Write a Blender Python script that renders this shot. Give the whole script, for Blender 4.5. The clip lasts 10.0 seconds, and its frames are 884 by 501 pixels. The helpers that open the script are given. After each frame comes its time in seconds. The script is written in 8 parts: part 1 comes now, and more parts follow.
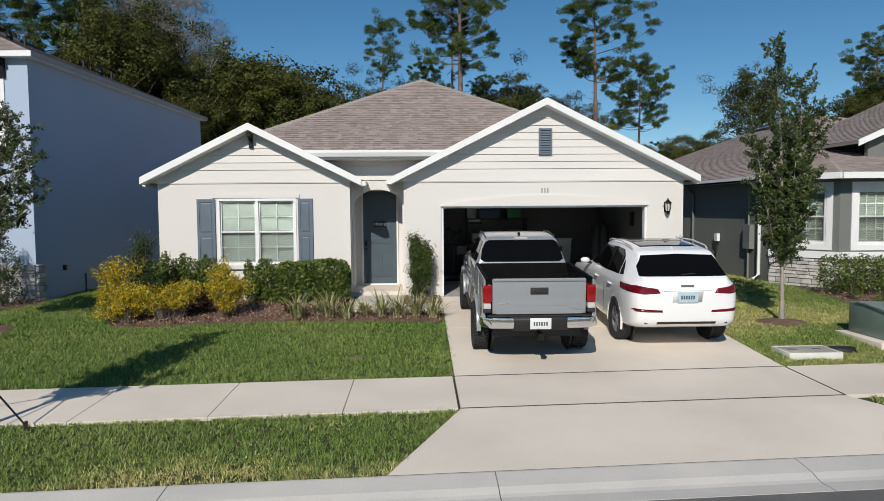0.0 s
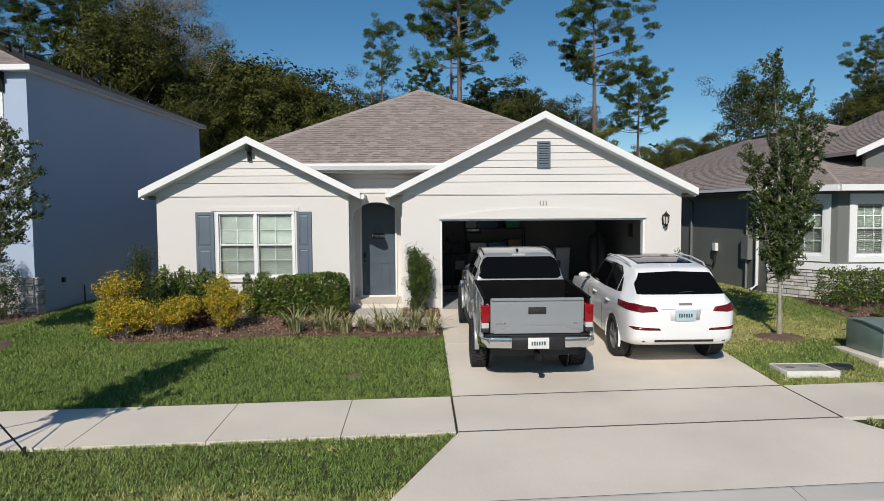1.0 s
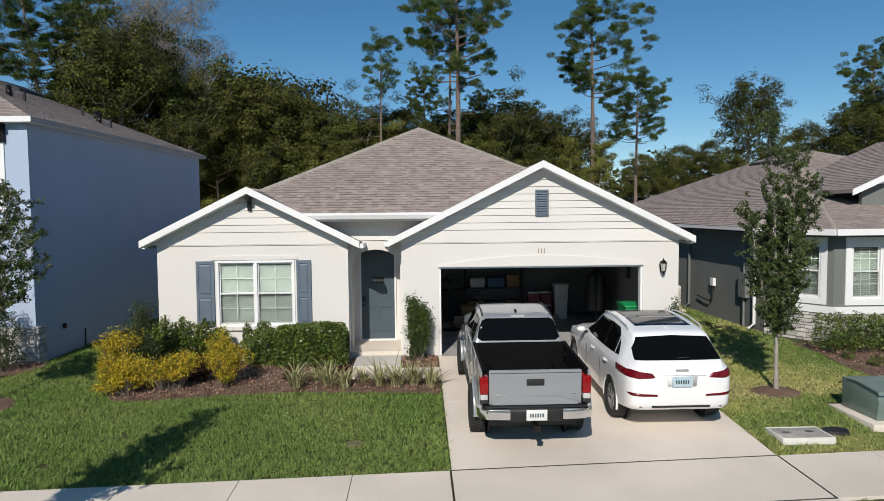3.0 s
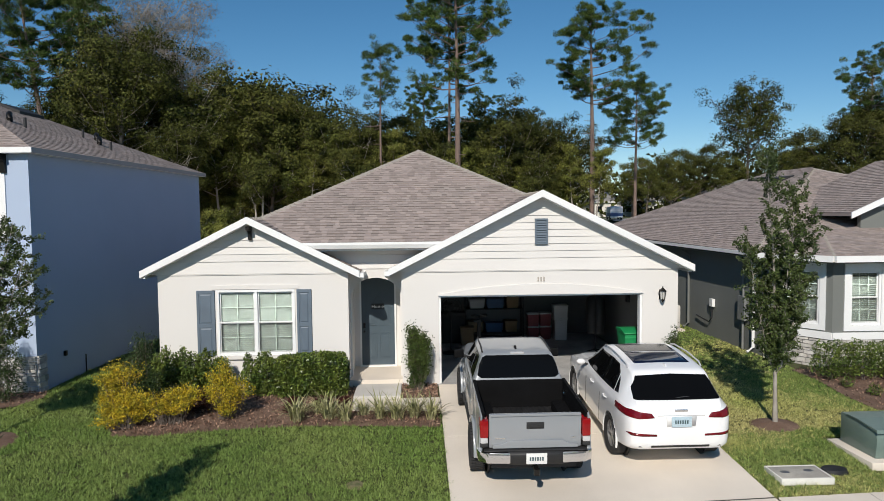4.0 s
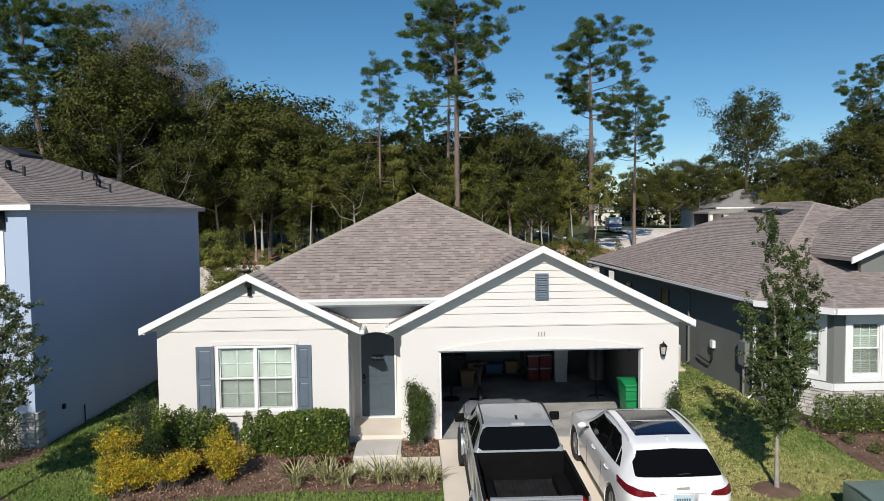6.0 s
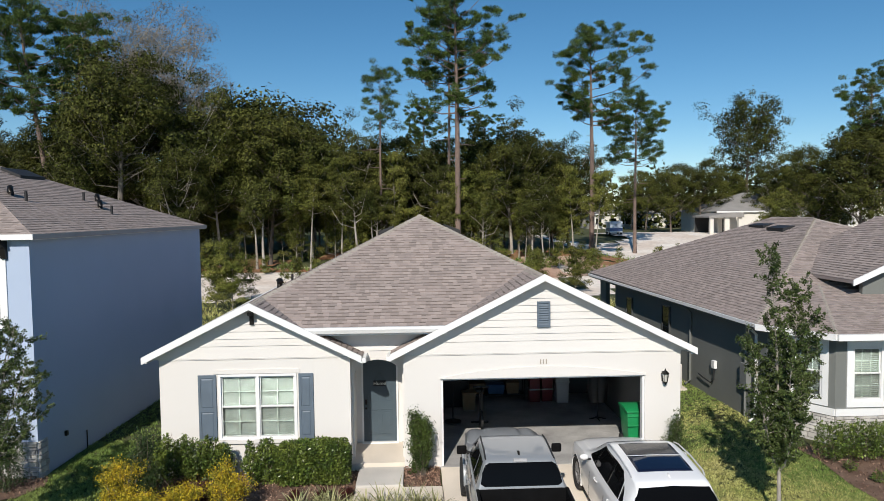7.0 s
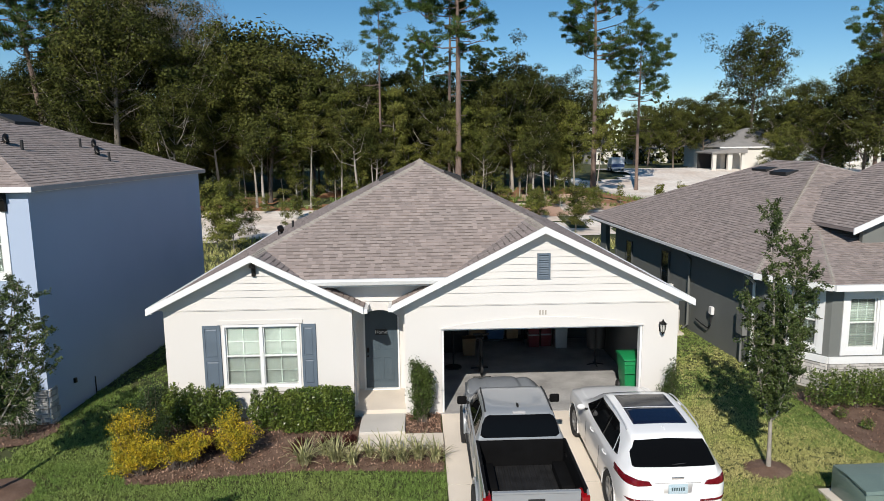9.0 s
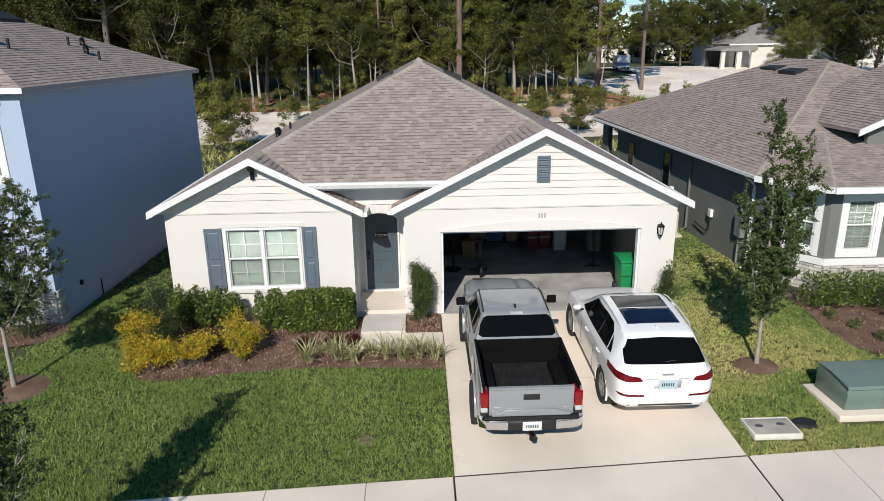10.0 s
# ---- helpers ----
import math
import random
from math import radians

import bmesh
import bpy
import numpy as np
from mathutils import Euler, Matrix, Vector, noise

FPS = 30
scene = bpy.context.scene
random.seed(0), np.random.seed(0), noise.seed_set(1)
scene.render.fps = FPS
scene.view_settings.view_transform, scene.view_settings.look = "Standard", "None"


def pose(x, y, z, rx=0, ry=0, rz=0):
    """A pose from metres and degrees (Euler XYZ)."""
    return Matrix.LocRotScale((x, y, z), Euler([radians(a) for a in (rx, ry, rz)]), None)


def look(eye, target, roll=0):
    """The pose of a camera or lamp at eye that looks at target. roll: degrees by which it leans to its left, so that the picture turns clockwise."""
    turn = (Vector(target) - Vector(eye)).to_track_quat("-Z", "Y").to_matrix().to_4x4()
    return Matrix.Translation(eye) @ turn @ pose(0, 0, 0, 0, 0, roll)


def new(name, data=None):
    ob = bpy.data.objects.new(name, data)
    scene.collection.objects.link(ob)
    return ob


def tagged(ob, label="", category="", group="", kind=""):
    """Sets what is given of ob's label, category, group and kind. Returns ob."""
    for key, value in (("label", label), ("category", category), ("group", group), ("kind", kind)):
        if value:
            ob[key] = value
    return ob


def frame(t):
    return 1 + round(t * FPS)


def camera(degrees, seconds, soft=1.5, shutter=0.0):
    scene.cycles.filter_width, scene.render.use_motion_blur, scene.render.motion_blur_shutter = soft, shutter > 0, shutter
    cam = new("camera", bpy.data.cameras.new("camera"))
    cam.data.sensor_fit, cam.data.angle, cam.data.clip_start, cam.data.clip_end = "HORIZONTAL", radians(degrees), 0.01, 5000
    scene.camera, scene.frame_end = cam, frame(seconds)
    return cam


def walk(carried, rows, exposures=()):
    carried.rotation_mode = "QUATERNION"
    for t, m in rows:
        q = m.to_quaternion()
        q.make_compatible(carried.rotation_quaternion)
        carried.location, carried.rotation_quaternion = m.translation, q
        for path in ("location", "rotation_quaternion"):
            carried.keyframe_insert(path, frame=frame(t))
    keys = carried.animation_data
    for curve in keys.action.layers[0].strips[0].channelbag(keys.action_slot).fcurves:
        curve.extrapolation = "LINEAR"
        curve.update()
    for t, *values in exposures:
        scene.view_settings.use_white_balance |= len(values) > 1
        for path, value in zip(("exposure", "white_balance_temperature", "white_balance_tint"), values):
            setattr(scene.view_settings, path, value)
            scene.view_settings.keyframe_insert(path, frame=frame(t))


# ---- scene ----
cam = camera(66.1, 10.0, 0.7)
PATH = [
    (0, (-0.51, -0.454, 2.098), (-0.445, 1.541, 1.972), -0.4),
    (0.5, (-0.497, -0.456, 2.244), (-0.431, 1.539, 2.119), -0.4),
    (1, (-0.489, -0.456, 2.392), (-0.422, 1.538, 2.267), -0.4),
    (1.5, (-0.479, -0.458, 2.565), (-0.411, 1.537, 2.442), -0.5),
    (2, (-0.461, -0.454, 2.812), (-0.393, 1.541, 2.688), -0.5),
    (2.5, (-0.477, -0.48, 3.14), (-0.408, 1.515, 3.018), -0.5),
    (4, (-0.478, -0.491, 4.161), (-0.407, 1.504, 4.041), -0.6),
    (4.5, (-0.485, -0.472, 4.472), (-0.413, 1.523, 4.354), -0.6),
    (5, (-0.486, -0.435, 4.768), (-0.413, 1.561, 4.654), -0.6),
    (5.5, (-0.483, -0.402, 5.074), (-0.409, 1.593, 4.962), -0.6),
    (7, (-0.515, -0.352, 6.045), (-0.442, 1.643, 5.934), -0.7),
    (7.5, (-0.516, -0.341, 6.367), (-0.444, 1.654, 6.258), -0.7),
    (8, (-0.535, -0.306, 6.549), (-0.461, 1.69, 6.442), -0.7),
    (8.3, (-0.534, -0.293, 6.524), (-0.46, 1.703, 6.418), -0.7),
    (8.5, (-0.533, -0.284, 6.508), (-0.46, 1.71, 6.381), -0.7),
    (8.6, (-0.53, -0.287, 6.501), (-0.458, 1.705, 6.339), -0.7),
    (8.7, (-0.527, -0.291, 6.494), (-0.455, 1.698, 6.299), -0.7),
    (8.8, (-0.523, -0.294, 6.487), (-0.453, 1.691, 6.255), -0.7),
    (8.9, (-0.52, -0.298, 6.48), (-0.45, 1.683, 6.211), -0.7),
    (9, (-0.517, -0.301, 6.473), (-0.448, 1.674, 6.168), -0.7),
    (9.1, (-0.513, -0.303, 6.473), (-0.445, 1.666, 6.13), -0.7),
    (9.2, (-0.509, -0.306, 6.473), (-0.442, 1.656, 6.092), -0.7),
    (9.3, (-0.506, -0.308, 6.472), (-0.44, 1.647, 6.055), -0.8),
    (9.4, (-0.502, -0.311, 6.472), (-0.437, 1.636, 6.018), -0.8),
    (9.5, (-0.498, -0.313, 6.472), (-0.434, 1.625, 5.982), -0.8),
    (9.6, (-0.496, -0.314, 6.477), (-0.433, 1.614, 5.949), -0.8),
    (9.7, (-0.494, -0.315, 6.482), (-0.431, 1.604, 5.924), -0.8),
    (9.8, (-0.491, -0.317, 6.487), (-0.43, 1.596, 5.907), -0.8),
    (9.9, (-0.489, -0.318, 6.492), (-0.428, 1.593, 5.905), -0.8),
    (10, (-0.487, -0.319, 6.497), (-0.426, 1.593, 5.912), -0.8),
]
walk(cam, [(t, look(eye, target, roll)) for t, eye, target, roll in PATH],
     exposures=((0, -0.10), (2.5, -0.06), (4.5, 0.03), (7, 0.14), (10, 0.14)))

# ---- sun and sky ----
SUN_AZ, SUN_EL = radians(194.6), radians(35.5)
world = bpy.data.worlds.new("world")
scene.world = world
world.use_nodes = True
wn, wl = world.node_tree.nodes, world.node_tree.links
wn.clear()
sky = wn.new("ShaderNodeTexSky")
sky.sky_type, sky.sun_disc = "NISHITA", False
sky.sun_elevation, sky.sun_rotation = SUN_EL, SUN_AZ
sky.altitude, sky.air_density, sky.dust_density, sky.ozone_density = 1500, 1.0, 0.0, 3.0
bg, wout = wn.new("ShaderNodeBackground"), wn.new("ShaderNodeOutputWorld")
bg.inputs["Strength"].default_value = 0.085
deep = wn.new("ShaderNodeHueSaturation")
deep.inputs["Saturation"].default_value = 1.23
deep.inputs["Hue"].default_value = 0.492
wl.new(sky.outputs[0], deep.inputs["Color"])
wl.new(deep.outputs[0], bg.inputs["Color"])
wl.new(bg.outputs[0], wout.inputs["Surface"])
sun_data = bpy.data.lights.new("sun", "SUN")
sun_data.energy, sun_data.angle, sun_data.color = 4.4, radians(0.53), (1.0, 0.935, 0.845)
sun = new("sun", sun_data)
sun_from = Vector((math.sin(SUN_AZ) * math.cos(SUN_EL), math.cos(SUN_AZ) * math.cos(SUN_EL), math.sin(SUN_EL)))
sun.matrix_world = look(sun_from * 60, (0, 0, 0))

# ---- materials ----
def surf(name, color, var=0.12, scale=2.0, fine=40.0, bump=0.15, rough=0.7, metal=0.0, tint=None, island=0.0, each=0.0, spec=0.5, coat=0.0, stretch=(1, 1, 1), dist=0.01, trans=0.0):
    """A surface with colour variation at two scales, fine relief, and a spread of tone per island or per object."""
    m = bpy.data.materials.new(name)
    m.use_nodes = True
    n, l = m.node_tree.nodes, m.node_tree.links
    p = n["Principled BSDF"]
    co = n.new("ShaderNodeTexCoord")
    mp = n.new("ShaderNodeMapping")
    mp.inputs["Scale"].default_value = stretch
    l.new(co.outputs["Object"], mp.inputs["Vector"])
    big, small = n.new("ShaderNodeTexNoise"), n.new("ShaderNodeTexNoise")
    big.inputs["Scale"].default_value, big.inputs["Detail"].default_value = scale, 5
    small.inputs["Scale"].default_value, small.inputs["Detail"].default_value = fine, 3
    for t in (big, small):
        l.new(mp.outputs[0], t.inputs["Vector"])
    ramp = n.new("ShaderNodeMix")
    ramp.data_type = "RGBA"
    other = tint if tint else tuple(c * (1 - 2 * var) for c in color)
    ramp.inputs[6].default_value = (*color, 1)
    ramp.inputs[7].default_value = (*other, 1)
    stretchy = n.new("ShaderNodeMapRange")
    stretchy.inputs[1].default_value, stretchy.inputs[2].default_value = 0.35, 0.68
    l.new(big.outputs["Fac"], stretchy.inputs[0])
    l.new(stretchy.outputs[0], ramp.inputs[0])
    value = n.new("ShaderNodeMapRange")
    value.inputs[1].default_value, value.inputs[2].default_value = 0.25, 0.75
    value.inputs[3].default_value, value.inputs[4].default_value = 1 - var, 1 + var
    l.new(small.outputs["Fac"], value.inputs[0])
    last = value.outputs[0]
    for amount, node, socket in ((island, "ShaderNodeNewGeometry", "Random Per Island"), (each, "ShaderNodeObjectInfo", "Random")):
        if amount:
            src, mr, mul = n.new(node), n.new("ShaderNodeMapRange"), n.new("ShaderNodeMath")
            mr.inputs[3].default_value, mr.inputs[4].default_value = 1 - amount, 1 + amount
            mul.operation = "MULTIPLY"
            l.new(src.outputs[socket], mr.inputs[0])
            l.new(mr.outputs[0], mul.inputs[0])
            l.new(last, mul.inputs[1])
            last = mul.outputs[0]
    hsv = n.new("ShaderNodeHueSaturation")
    l.new(last, hsv.inputs["Value"])
    l.new(ramp.outputs[2], hsv.inputs["Color"])
    l.new(hsv.outputs[0], p.inputs["Base Color"])
    p.inputs["Roughness"].default_value, p.inputs["Metallic"].default_value = rough, metal
    p.inputs["Specular IOR Level"].default_value = spec
    p.inputs["Coat Weight"].default_value = coat
    p.inputs["Coat Roughness"].default_value = 0.03
    if bump:
        b = n.new("ShaderNodeBump")
        b.inputs["Strength"].default_value, b.inputs["Distance"].default_value = bump, dist
        l.new(small.outputs["Fac"], b.inputs["Height"])
        l.new(b.outputs[0], p.inputs["Normal"])
    if trans:
        tr, mx, out = n.new("ShaderNodeBsdfTranslucent"), n.new("ShaderNodeMixShader"), n["Material Output"]
        l.new(hsv.outputs[0], tr.inputs["Color"])
        mx.inputs[0].default_value = trans
        l.new(p.outputs[0], mx.inputs[1])
        l.new(tr.outputs[0], mx.inputs[2])
        l.new(mx.outputs[0], out.inputs["Surface"])
    return m


def clear_glass(name, tint=(0.9, 0.95, 0.93)):
    m = bpy.data.materials.new(name)
    m.use_nodes = True
    p = m.node_tree.nodes["Principled BSDF"]
    p.inputs["Base Color"].default_value = (*tint, 1)
    p.inputs["Roughness"].default_value, p.inputs["Transmission Weight"].default_value, p.inputs["IOR"].default_value = 0.0, 1.0, 1.45
    return m


M = {}
M["stucco"] = surf("stucco", (0.675, 0.648, 0.618), 0.03, 0.7, 90, 0.35, 0.9, tint=(0.665, 0.64, 0.61), dist=0.004)
M["siding"] = surf("siding", (0.68, 0.655, 0.625), 0.03, 1.2, 60, 0.12, 0.75, each=0.03, stretch=(0.3, 1, 2))
M["trim"] = surf("trim", (0.80, 0.80, 0.79), 0.03, 1.5, 40, 0.05, 0.5)
M["shutter"] = surf("shutter", (0.115, 0.150, 0.190), 0.08, 2, 60, 0.06, 0.55)
M["shingle"] = surf("shingle", (0.335, 0.275, 0.25), 0.10, 1.1, 120, 0.5, 0.95, tint=(0.298, 0.250, 0.228), island=0.17, dist=0.006)
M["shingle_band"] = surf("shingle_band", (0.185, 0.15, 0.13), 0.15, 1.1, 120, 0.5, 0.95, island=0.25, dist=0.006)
M["shingle_cap"] = surf("shingle_cap", (0.36, 0.32, 0.28), 0.10, 1.1, 120, 0.5, 0.95, tint=(0.29, 0.27, 0.23), each=0.1, dist=0.006)
M["shingle_piece"] = surf("shingle_piece", (0.335, 0.275, 0.25), 0.10, 1.1, 120, 0.5, 0.95, tint=(0.298, 0.250, 0.228), each=0.17, dist=0.006)
M["concrete"] = surf("concrete", (0.745, 0.665, 0.565), 0.07, 0.55, 70, 0.2, 0.9, tint=(0.62, 0.555, 0.475), dist=0.004)
M["kerb"] = surf("kerb", (0.60, 0.565, 0.515), 0.07, 0.8, 70, 0.2, 0.9, tint=(0.48, 0.46, 0.43), dist=0.004)
M["asphalt"] = surf("asphalt", (0.16, 0.155, 0.15), 0.16, 1.0, 140, 0.5, 0.92, dist=0.006)
M["soil"] = surf("soil", (0.040, 0.055, 0.014), 0.25, 0.5, 30, 0.4, 1.0, tint=(0.075, 0.075, 0.026))
M["mulch"] = surf("mulch", (0.115, 0.066, 0.044), 0.3, 3, 60, 0.8, 1.0, tint=(0.18, 0.115, 0.082), dist=0.02)
M["mulch_chip"] = surf("mulch_chip", (0.18, 0.10, 0.066), 0.2, 3, 60, 0.3, 1.0, tint=(0.34, 0.225, 0.165), island=0.85)
M["grass"] = surf("grass", (0.170, 0.255, 0.062), 0.12, 0.45, 9, 0, 0.5, tint=(0.26, 0.32, 0.095), island=0.55, trans=0.2, spec=0.2)
M["grass_dry"] = surf("grass_dry", (0.43, 0.45, 0.145), 0.12, 0.6, 9, 0, 0.65, tint=(0.53, 0.48, 0.215), island=0.55, trans=0.25, spec=0.25)
M["door"] = surf("door", (0.064, 0.09, 0.11), 0.06, 2, 60, 0.05, 0.45)
M["blue_wall"] = surf("blue_wall", (0.40, 0.475, 0.61), 0.03, 0.5, 90, 0.4, 0.9, tint=(0.375, 0.45, 0.58), dist=0.004)
M["fascia_grey"] = surf("fascia_grey", (0.40, 0.37, 0.36), 0.05, 1.5, 40, 0.05, 0.6)
M["gray_wall"] = surf("gray_wall", (0.165, 0.173, 0.162), 0.05, 0.7, 90, 0.4, 0.9, dist=0.004)
M["pale_wall"] = surf("pale_wall", (0.68, 0.655, 0.60), 0.04, 0.4, 60, 0.2, 0.9)
M["stone"] = surf("stone", (0.58, 0.555, 0.52), 0.15, 5, 40, 0.6, 0.9, each=0.22, tint=(0.42, 0.40, 0.375), dist=0.02)
M["black"] = surf("black", (0.018, 0.018, 0.019), 0.1, 5, 60, 0.1, 0.6)
M["dark_metal"] = surf("dark_metal", (0.02, 0.018, 0.016), 0.1, 5, 60, 0.05, 0.4, 0.6)
M["chrome"] = surf("chrome", (0.75, 0.75, 0.76), 0.03, 3, 40, 0.0, 0.12, 1.0)
M["sand"] = surf("sand", (0.78, 0.73, 0.67), 0.14, 0.2, 2, 0.4, 1.0, tint=(0.60, 0.50, 0.42), dist=0.05)
M["clay"] = surf("clay", (0.30, 0.13, 0.06), 0.2, 0.3, 3, 0.5, 1.0, tint=(0.22, 0.13, 0.07), dist=0.05)
M["box_grey"] = surf("box_grey", (0.20, 0.205, 0.20), 0.06, 3, 60, 0.05, 0.5)
M["rim_frame"] = surf("rim_frame", (0.07, 0.075, 0.075), 0.08, 2, 60, 0.05, 0.5)
M["far_roof"] = surf("far_roof", (0.27, 0.26, 0.25), 0.1, 0.5, 12, 0.2, 0.95)
M["dark_pane"] = surf("dark_pane", (0.012, 0.014, 0.016), 0.1, 1, 9, 0, 0.08, spec=0.15)
M["pane"] = clear_glass("pane", (0.60, 0.70, 0.66))


# ---- mesh tools ----
def box(bm, x0, x1, y0, y1, z0, z1):
    v = [bm.verts.new(c) for c in ((x0, y0, z0), (x1, y0, z0), (x1, y1, z0), (x0, y1, z0), (x0, y0, z1), (x1, y0, z1), (x1, y1, z1), (x0, y1, z1))]
    return [bm.faces.new([v[i] for i in f]) for f in ((3, 2, 1, 0), (4, 5, 6, 7), (0, 1, 5, 4), (1, 2, 6, 5), (2, 3, 7, 6), (3, 0, 4, 7))]


def solid(bm, ring_a, ring_b):
    """A closed solid between two rings of as many points."""
    a, b = [bm.verts.new(p) for p in ring_a], [bm.verts.new(p) for p in ring_b]
    n = len(a)
    bm.faces.new(a[::-1])
    bm.faces.new(b)
    for i in range(n):
        bm.faces.new((a[i], a[(i + 1) % n], b[(i + 1) % n], b[i]))


def prism(bm, pts, axis, lo, hi):
    """Polygon pts in the plane across axis, drawn out from lo to hi along it. Points are (x,z) for y, (x,y) for z, (y,z) for x."""
    put = {"x": lambda p, h: (h, p[0], p[1]), "y": lambda p, h: (p[0], h, p[1]), "z": lambda p, h: (p[0], p[1], h)}[axis]
    solid(bm, [put(p, lo) for p in pts], [put(p, hi) for p in pts])


def tube(bm, pts, radii, sides=8, cap=True):
    rings, up = [], None
    pts = [Vector(p) for p in pts]
    for i, p in enumerate(pts):
        d = (pts[min(i + 1, len(pts) - 1)] - pts[max(i - 1, 0)]).normalized()
        ref = Vector((0, 0, 1)) if abs(d.z) < 0.9 else Vector((1, 0, 0))
        a = d.cross(ref).normalized()
        b = d.cross(a)
        r = float(radii[i] if isinstance(radii, (list, tuple)) else radii)
        rings.append([bm.verts.new(p + r * (math.cos(2 * math.pi * k / sides) * a + math.sin(2 * math.pi * k / sides) * b)) for k in range(sides)])
    for r0, r1 in zip(rings, rings[1:]):
        for k in range(sides):
            bm.faces.new((r0[k], r0[(k + 1) % sides], r1[(k + 1) % sides], r1[k]))
    if cap:
        bm.faces.new(rings[0])
        bm.faces.new(rings[-1][::-1])


def bevel(bm, width, segments=1, angle=30):
    bmesh.ops.remove_doubles(bm, verts=bm.verts, dist=1e-5)
    es = [e for e in bm.edges if len(e.link_faces) == 2 and e.calc_face_angle(0) > radians(angle)]
    bmesh.ops.bevel(bm, geom=es, offset=width, segments=segments, profile=0.6, affect="EDGES", clamp_overlap=True)


def mesh_of(name, bm, material, smooth=False):
    bmesh.ops.recalc_face_normals(bm, faces=bm.faces)
    me = bpy.data.meshes.new(name)
    bm.to_mesh(me)
    bm.free()
    me.materials.append(M[material] if isinstance(material, str) else material)
    if smooth:
        me.shade_smooth()
        me.set_sharp_from_angle(angle=radians(smooth if smooth > 1 else 40))
    return me


def part(name, bm, material, parent, label="", smooth=False):
    ob = new(name, mesh_of(name, bm, material, smooth))
    ob.parent = parent
    if label:
        ob["label"] = label
    return ob


def piece(name, me, parent, m):
    ob = new(name, me)
    ob.parent = parent
    ob.matrix_local = m
    return ob


def thing(name, label, category, group="", kind="", at=(0, 0, 0), rz=0):
    ob = new(name)
    ob.empty_display_size = 0.2
    ob.matrix_world = pose(*at, 0, 0, rz)
    return tagged(ob, label, category, group, kind)


def flat(name, verts, faces, material, parent=None):
    me = bpy.data.meshes.new(name)
    me.from_pydata(verts, [], faces)
    me.materials.append(M[material] if isinstance(material, str) else material)
    ob = new(name, me)
    if parent:
        ob.parent = parent
    return ob


def bm_new():
    return bmesh.new()

# ---- ground, road, pavement ----
SKEW = 0.062                      # the street runs slightly askew of the house


def interp(v, table):
    return float(np.interp(v, [a for a, b in table], [b for a, b in table]))


FRONT = ((-14, -0.40), (-7.2, -0.42), (-6.6, -0.52), (5.25, -0.50), (5.95, -0.46), (7.8, -0.38), (9.3, -0.355), (15.3, 0.0))
BACK = ((30, 0.0), (44, -0.2), (50, -0.1), (56, 0.35), (62, 0.95), (66, 1.45), (69, 2.0), (80, 2.1), (140, 2.5), (400, 4.0), (4000, 4.0))


def ground_z(x, y):
    """Height of the paved or earth surface."""
    s = y - SKEW * x * min(1, max(0, (20 - y) / 5))
    if s < 15.3:
        return interp(s, FRONT)
    low = min(1, max(0.15, (26 - x) / 10))
    return interp(y, BACK) * (1 if y < 58 else low + (1 - low) * min(1, max(0, (y - 84) / 20)))


def sheet(name, material, xs, ys, drop, keep=lambda x, y: True):
    verts = [(x, y, ground_z(x, y) + drop) for y in ys for x in xs]
    nx = len(xs)
    faces = []
    for j in range(len(ys) - 1):
        for i in range(nx - 1):
            if keep((xs[i] + xs[i + 1]) / 2, (ys[j] + ys[j + 1]) / 2):
                faces.append((j * nx + i, j * nx + i + 1, (j + 1) * nx + i + 1, (j + 1) * nx + i))
    return flat(name, verts, faces, material)


xs = sorted({*np.linspace(-30, 40, 71).tolist(), -4000, -1500, -600, -250, -120, -80, -60, -45, 50, 60, 80, 120, 250, 600, 1500, 4000})
ys = sorted({*np.linspace(-16, 34, 101).tolist(), *np.linspace(36, 100, 33).tolist(), -4000, -1500, -500, -150, -60, -30, 120, 140, 200, 400, 1000, 2500, 4000})
ground = tagged(sheet("ground", "soil", xs, ys, -0.045), "grassy sandy earth of a suburban plot", "ground", kind="structure")


def slab(bm, ring, top=0.0, deep=0.12, chamfer=0.002):
    """A slab on the ground: ring of (x, y), its top following the ground."""
    c = Vector((sum(p[0] for p in ring) / len(ring), sum(p[1] for p in ring) / len(ring)))
    inner = [tuple(Vector(p) + (c - Vector(p)).normalized() * chamfer) for p in ring]
    low = [bm.verts.new((x, y, ground_z(x, y) + top - deep)) for x, y in ring]
    mid = [bm.verts.new((x, y, ground_z(x, y) + top - chamfer)) for x, y in ring]
    high = [bm.verts.new((x, y, ground_z(x, y) + top)) for x, y in inner]
    n = len(ring)
    for a, b in ((low, mid), (mid, high)):
        for i in range(n):
            bm.faces.new((a[i], a[(i + 1) % n], b[(i + 1) % n], b[i]))
    bm.faces.new(high)


def st(x, s):
    """A point at x and the offset s from the street's line."""
    return (x, s + SKEW * x)


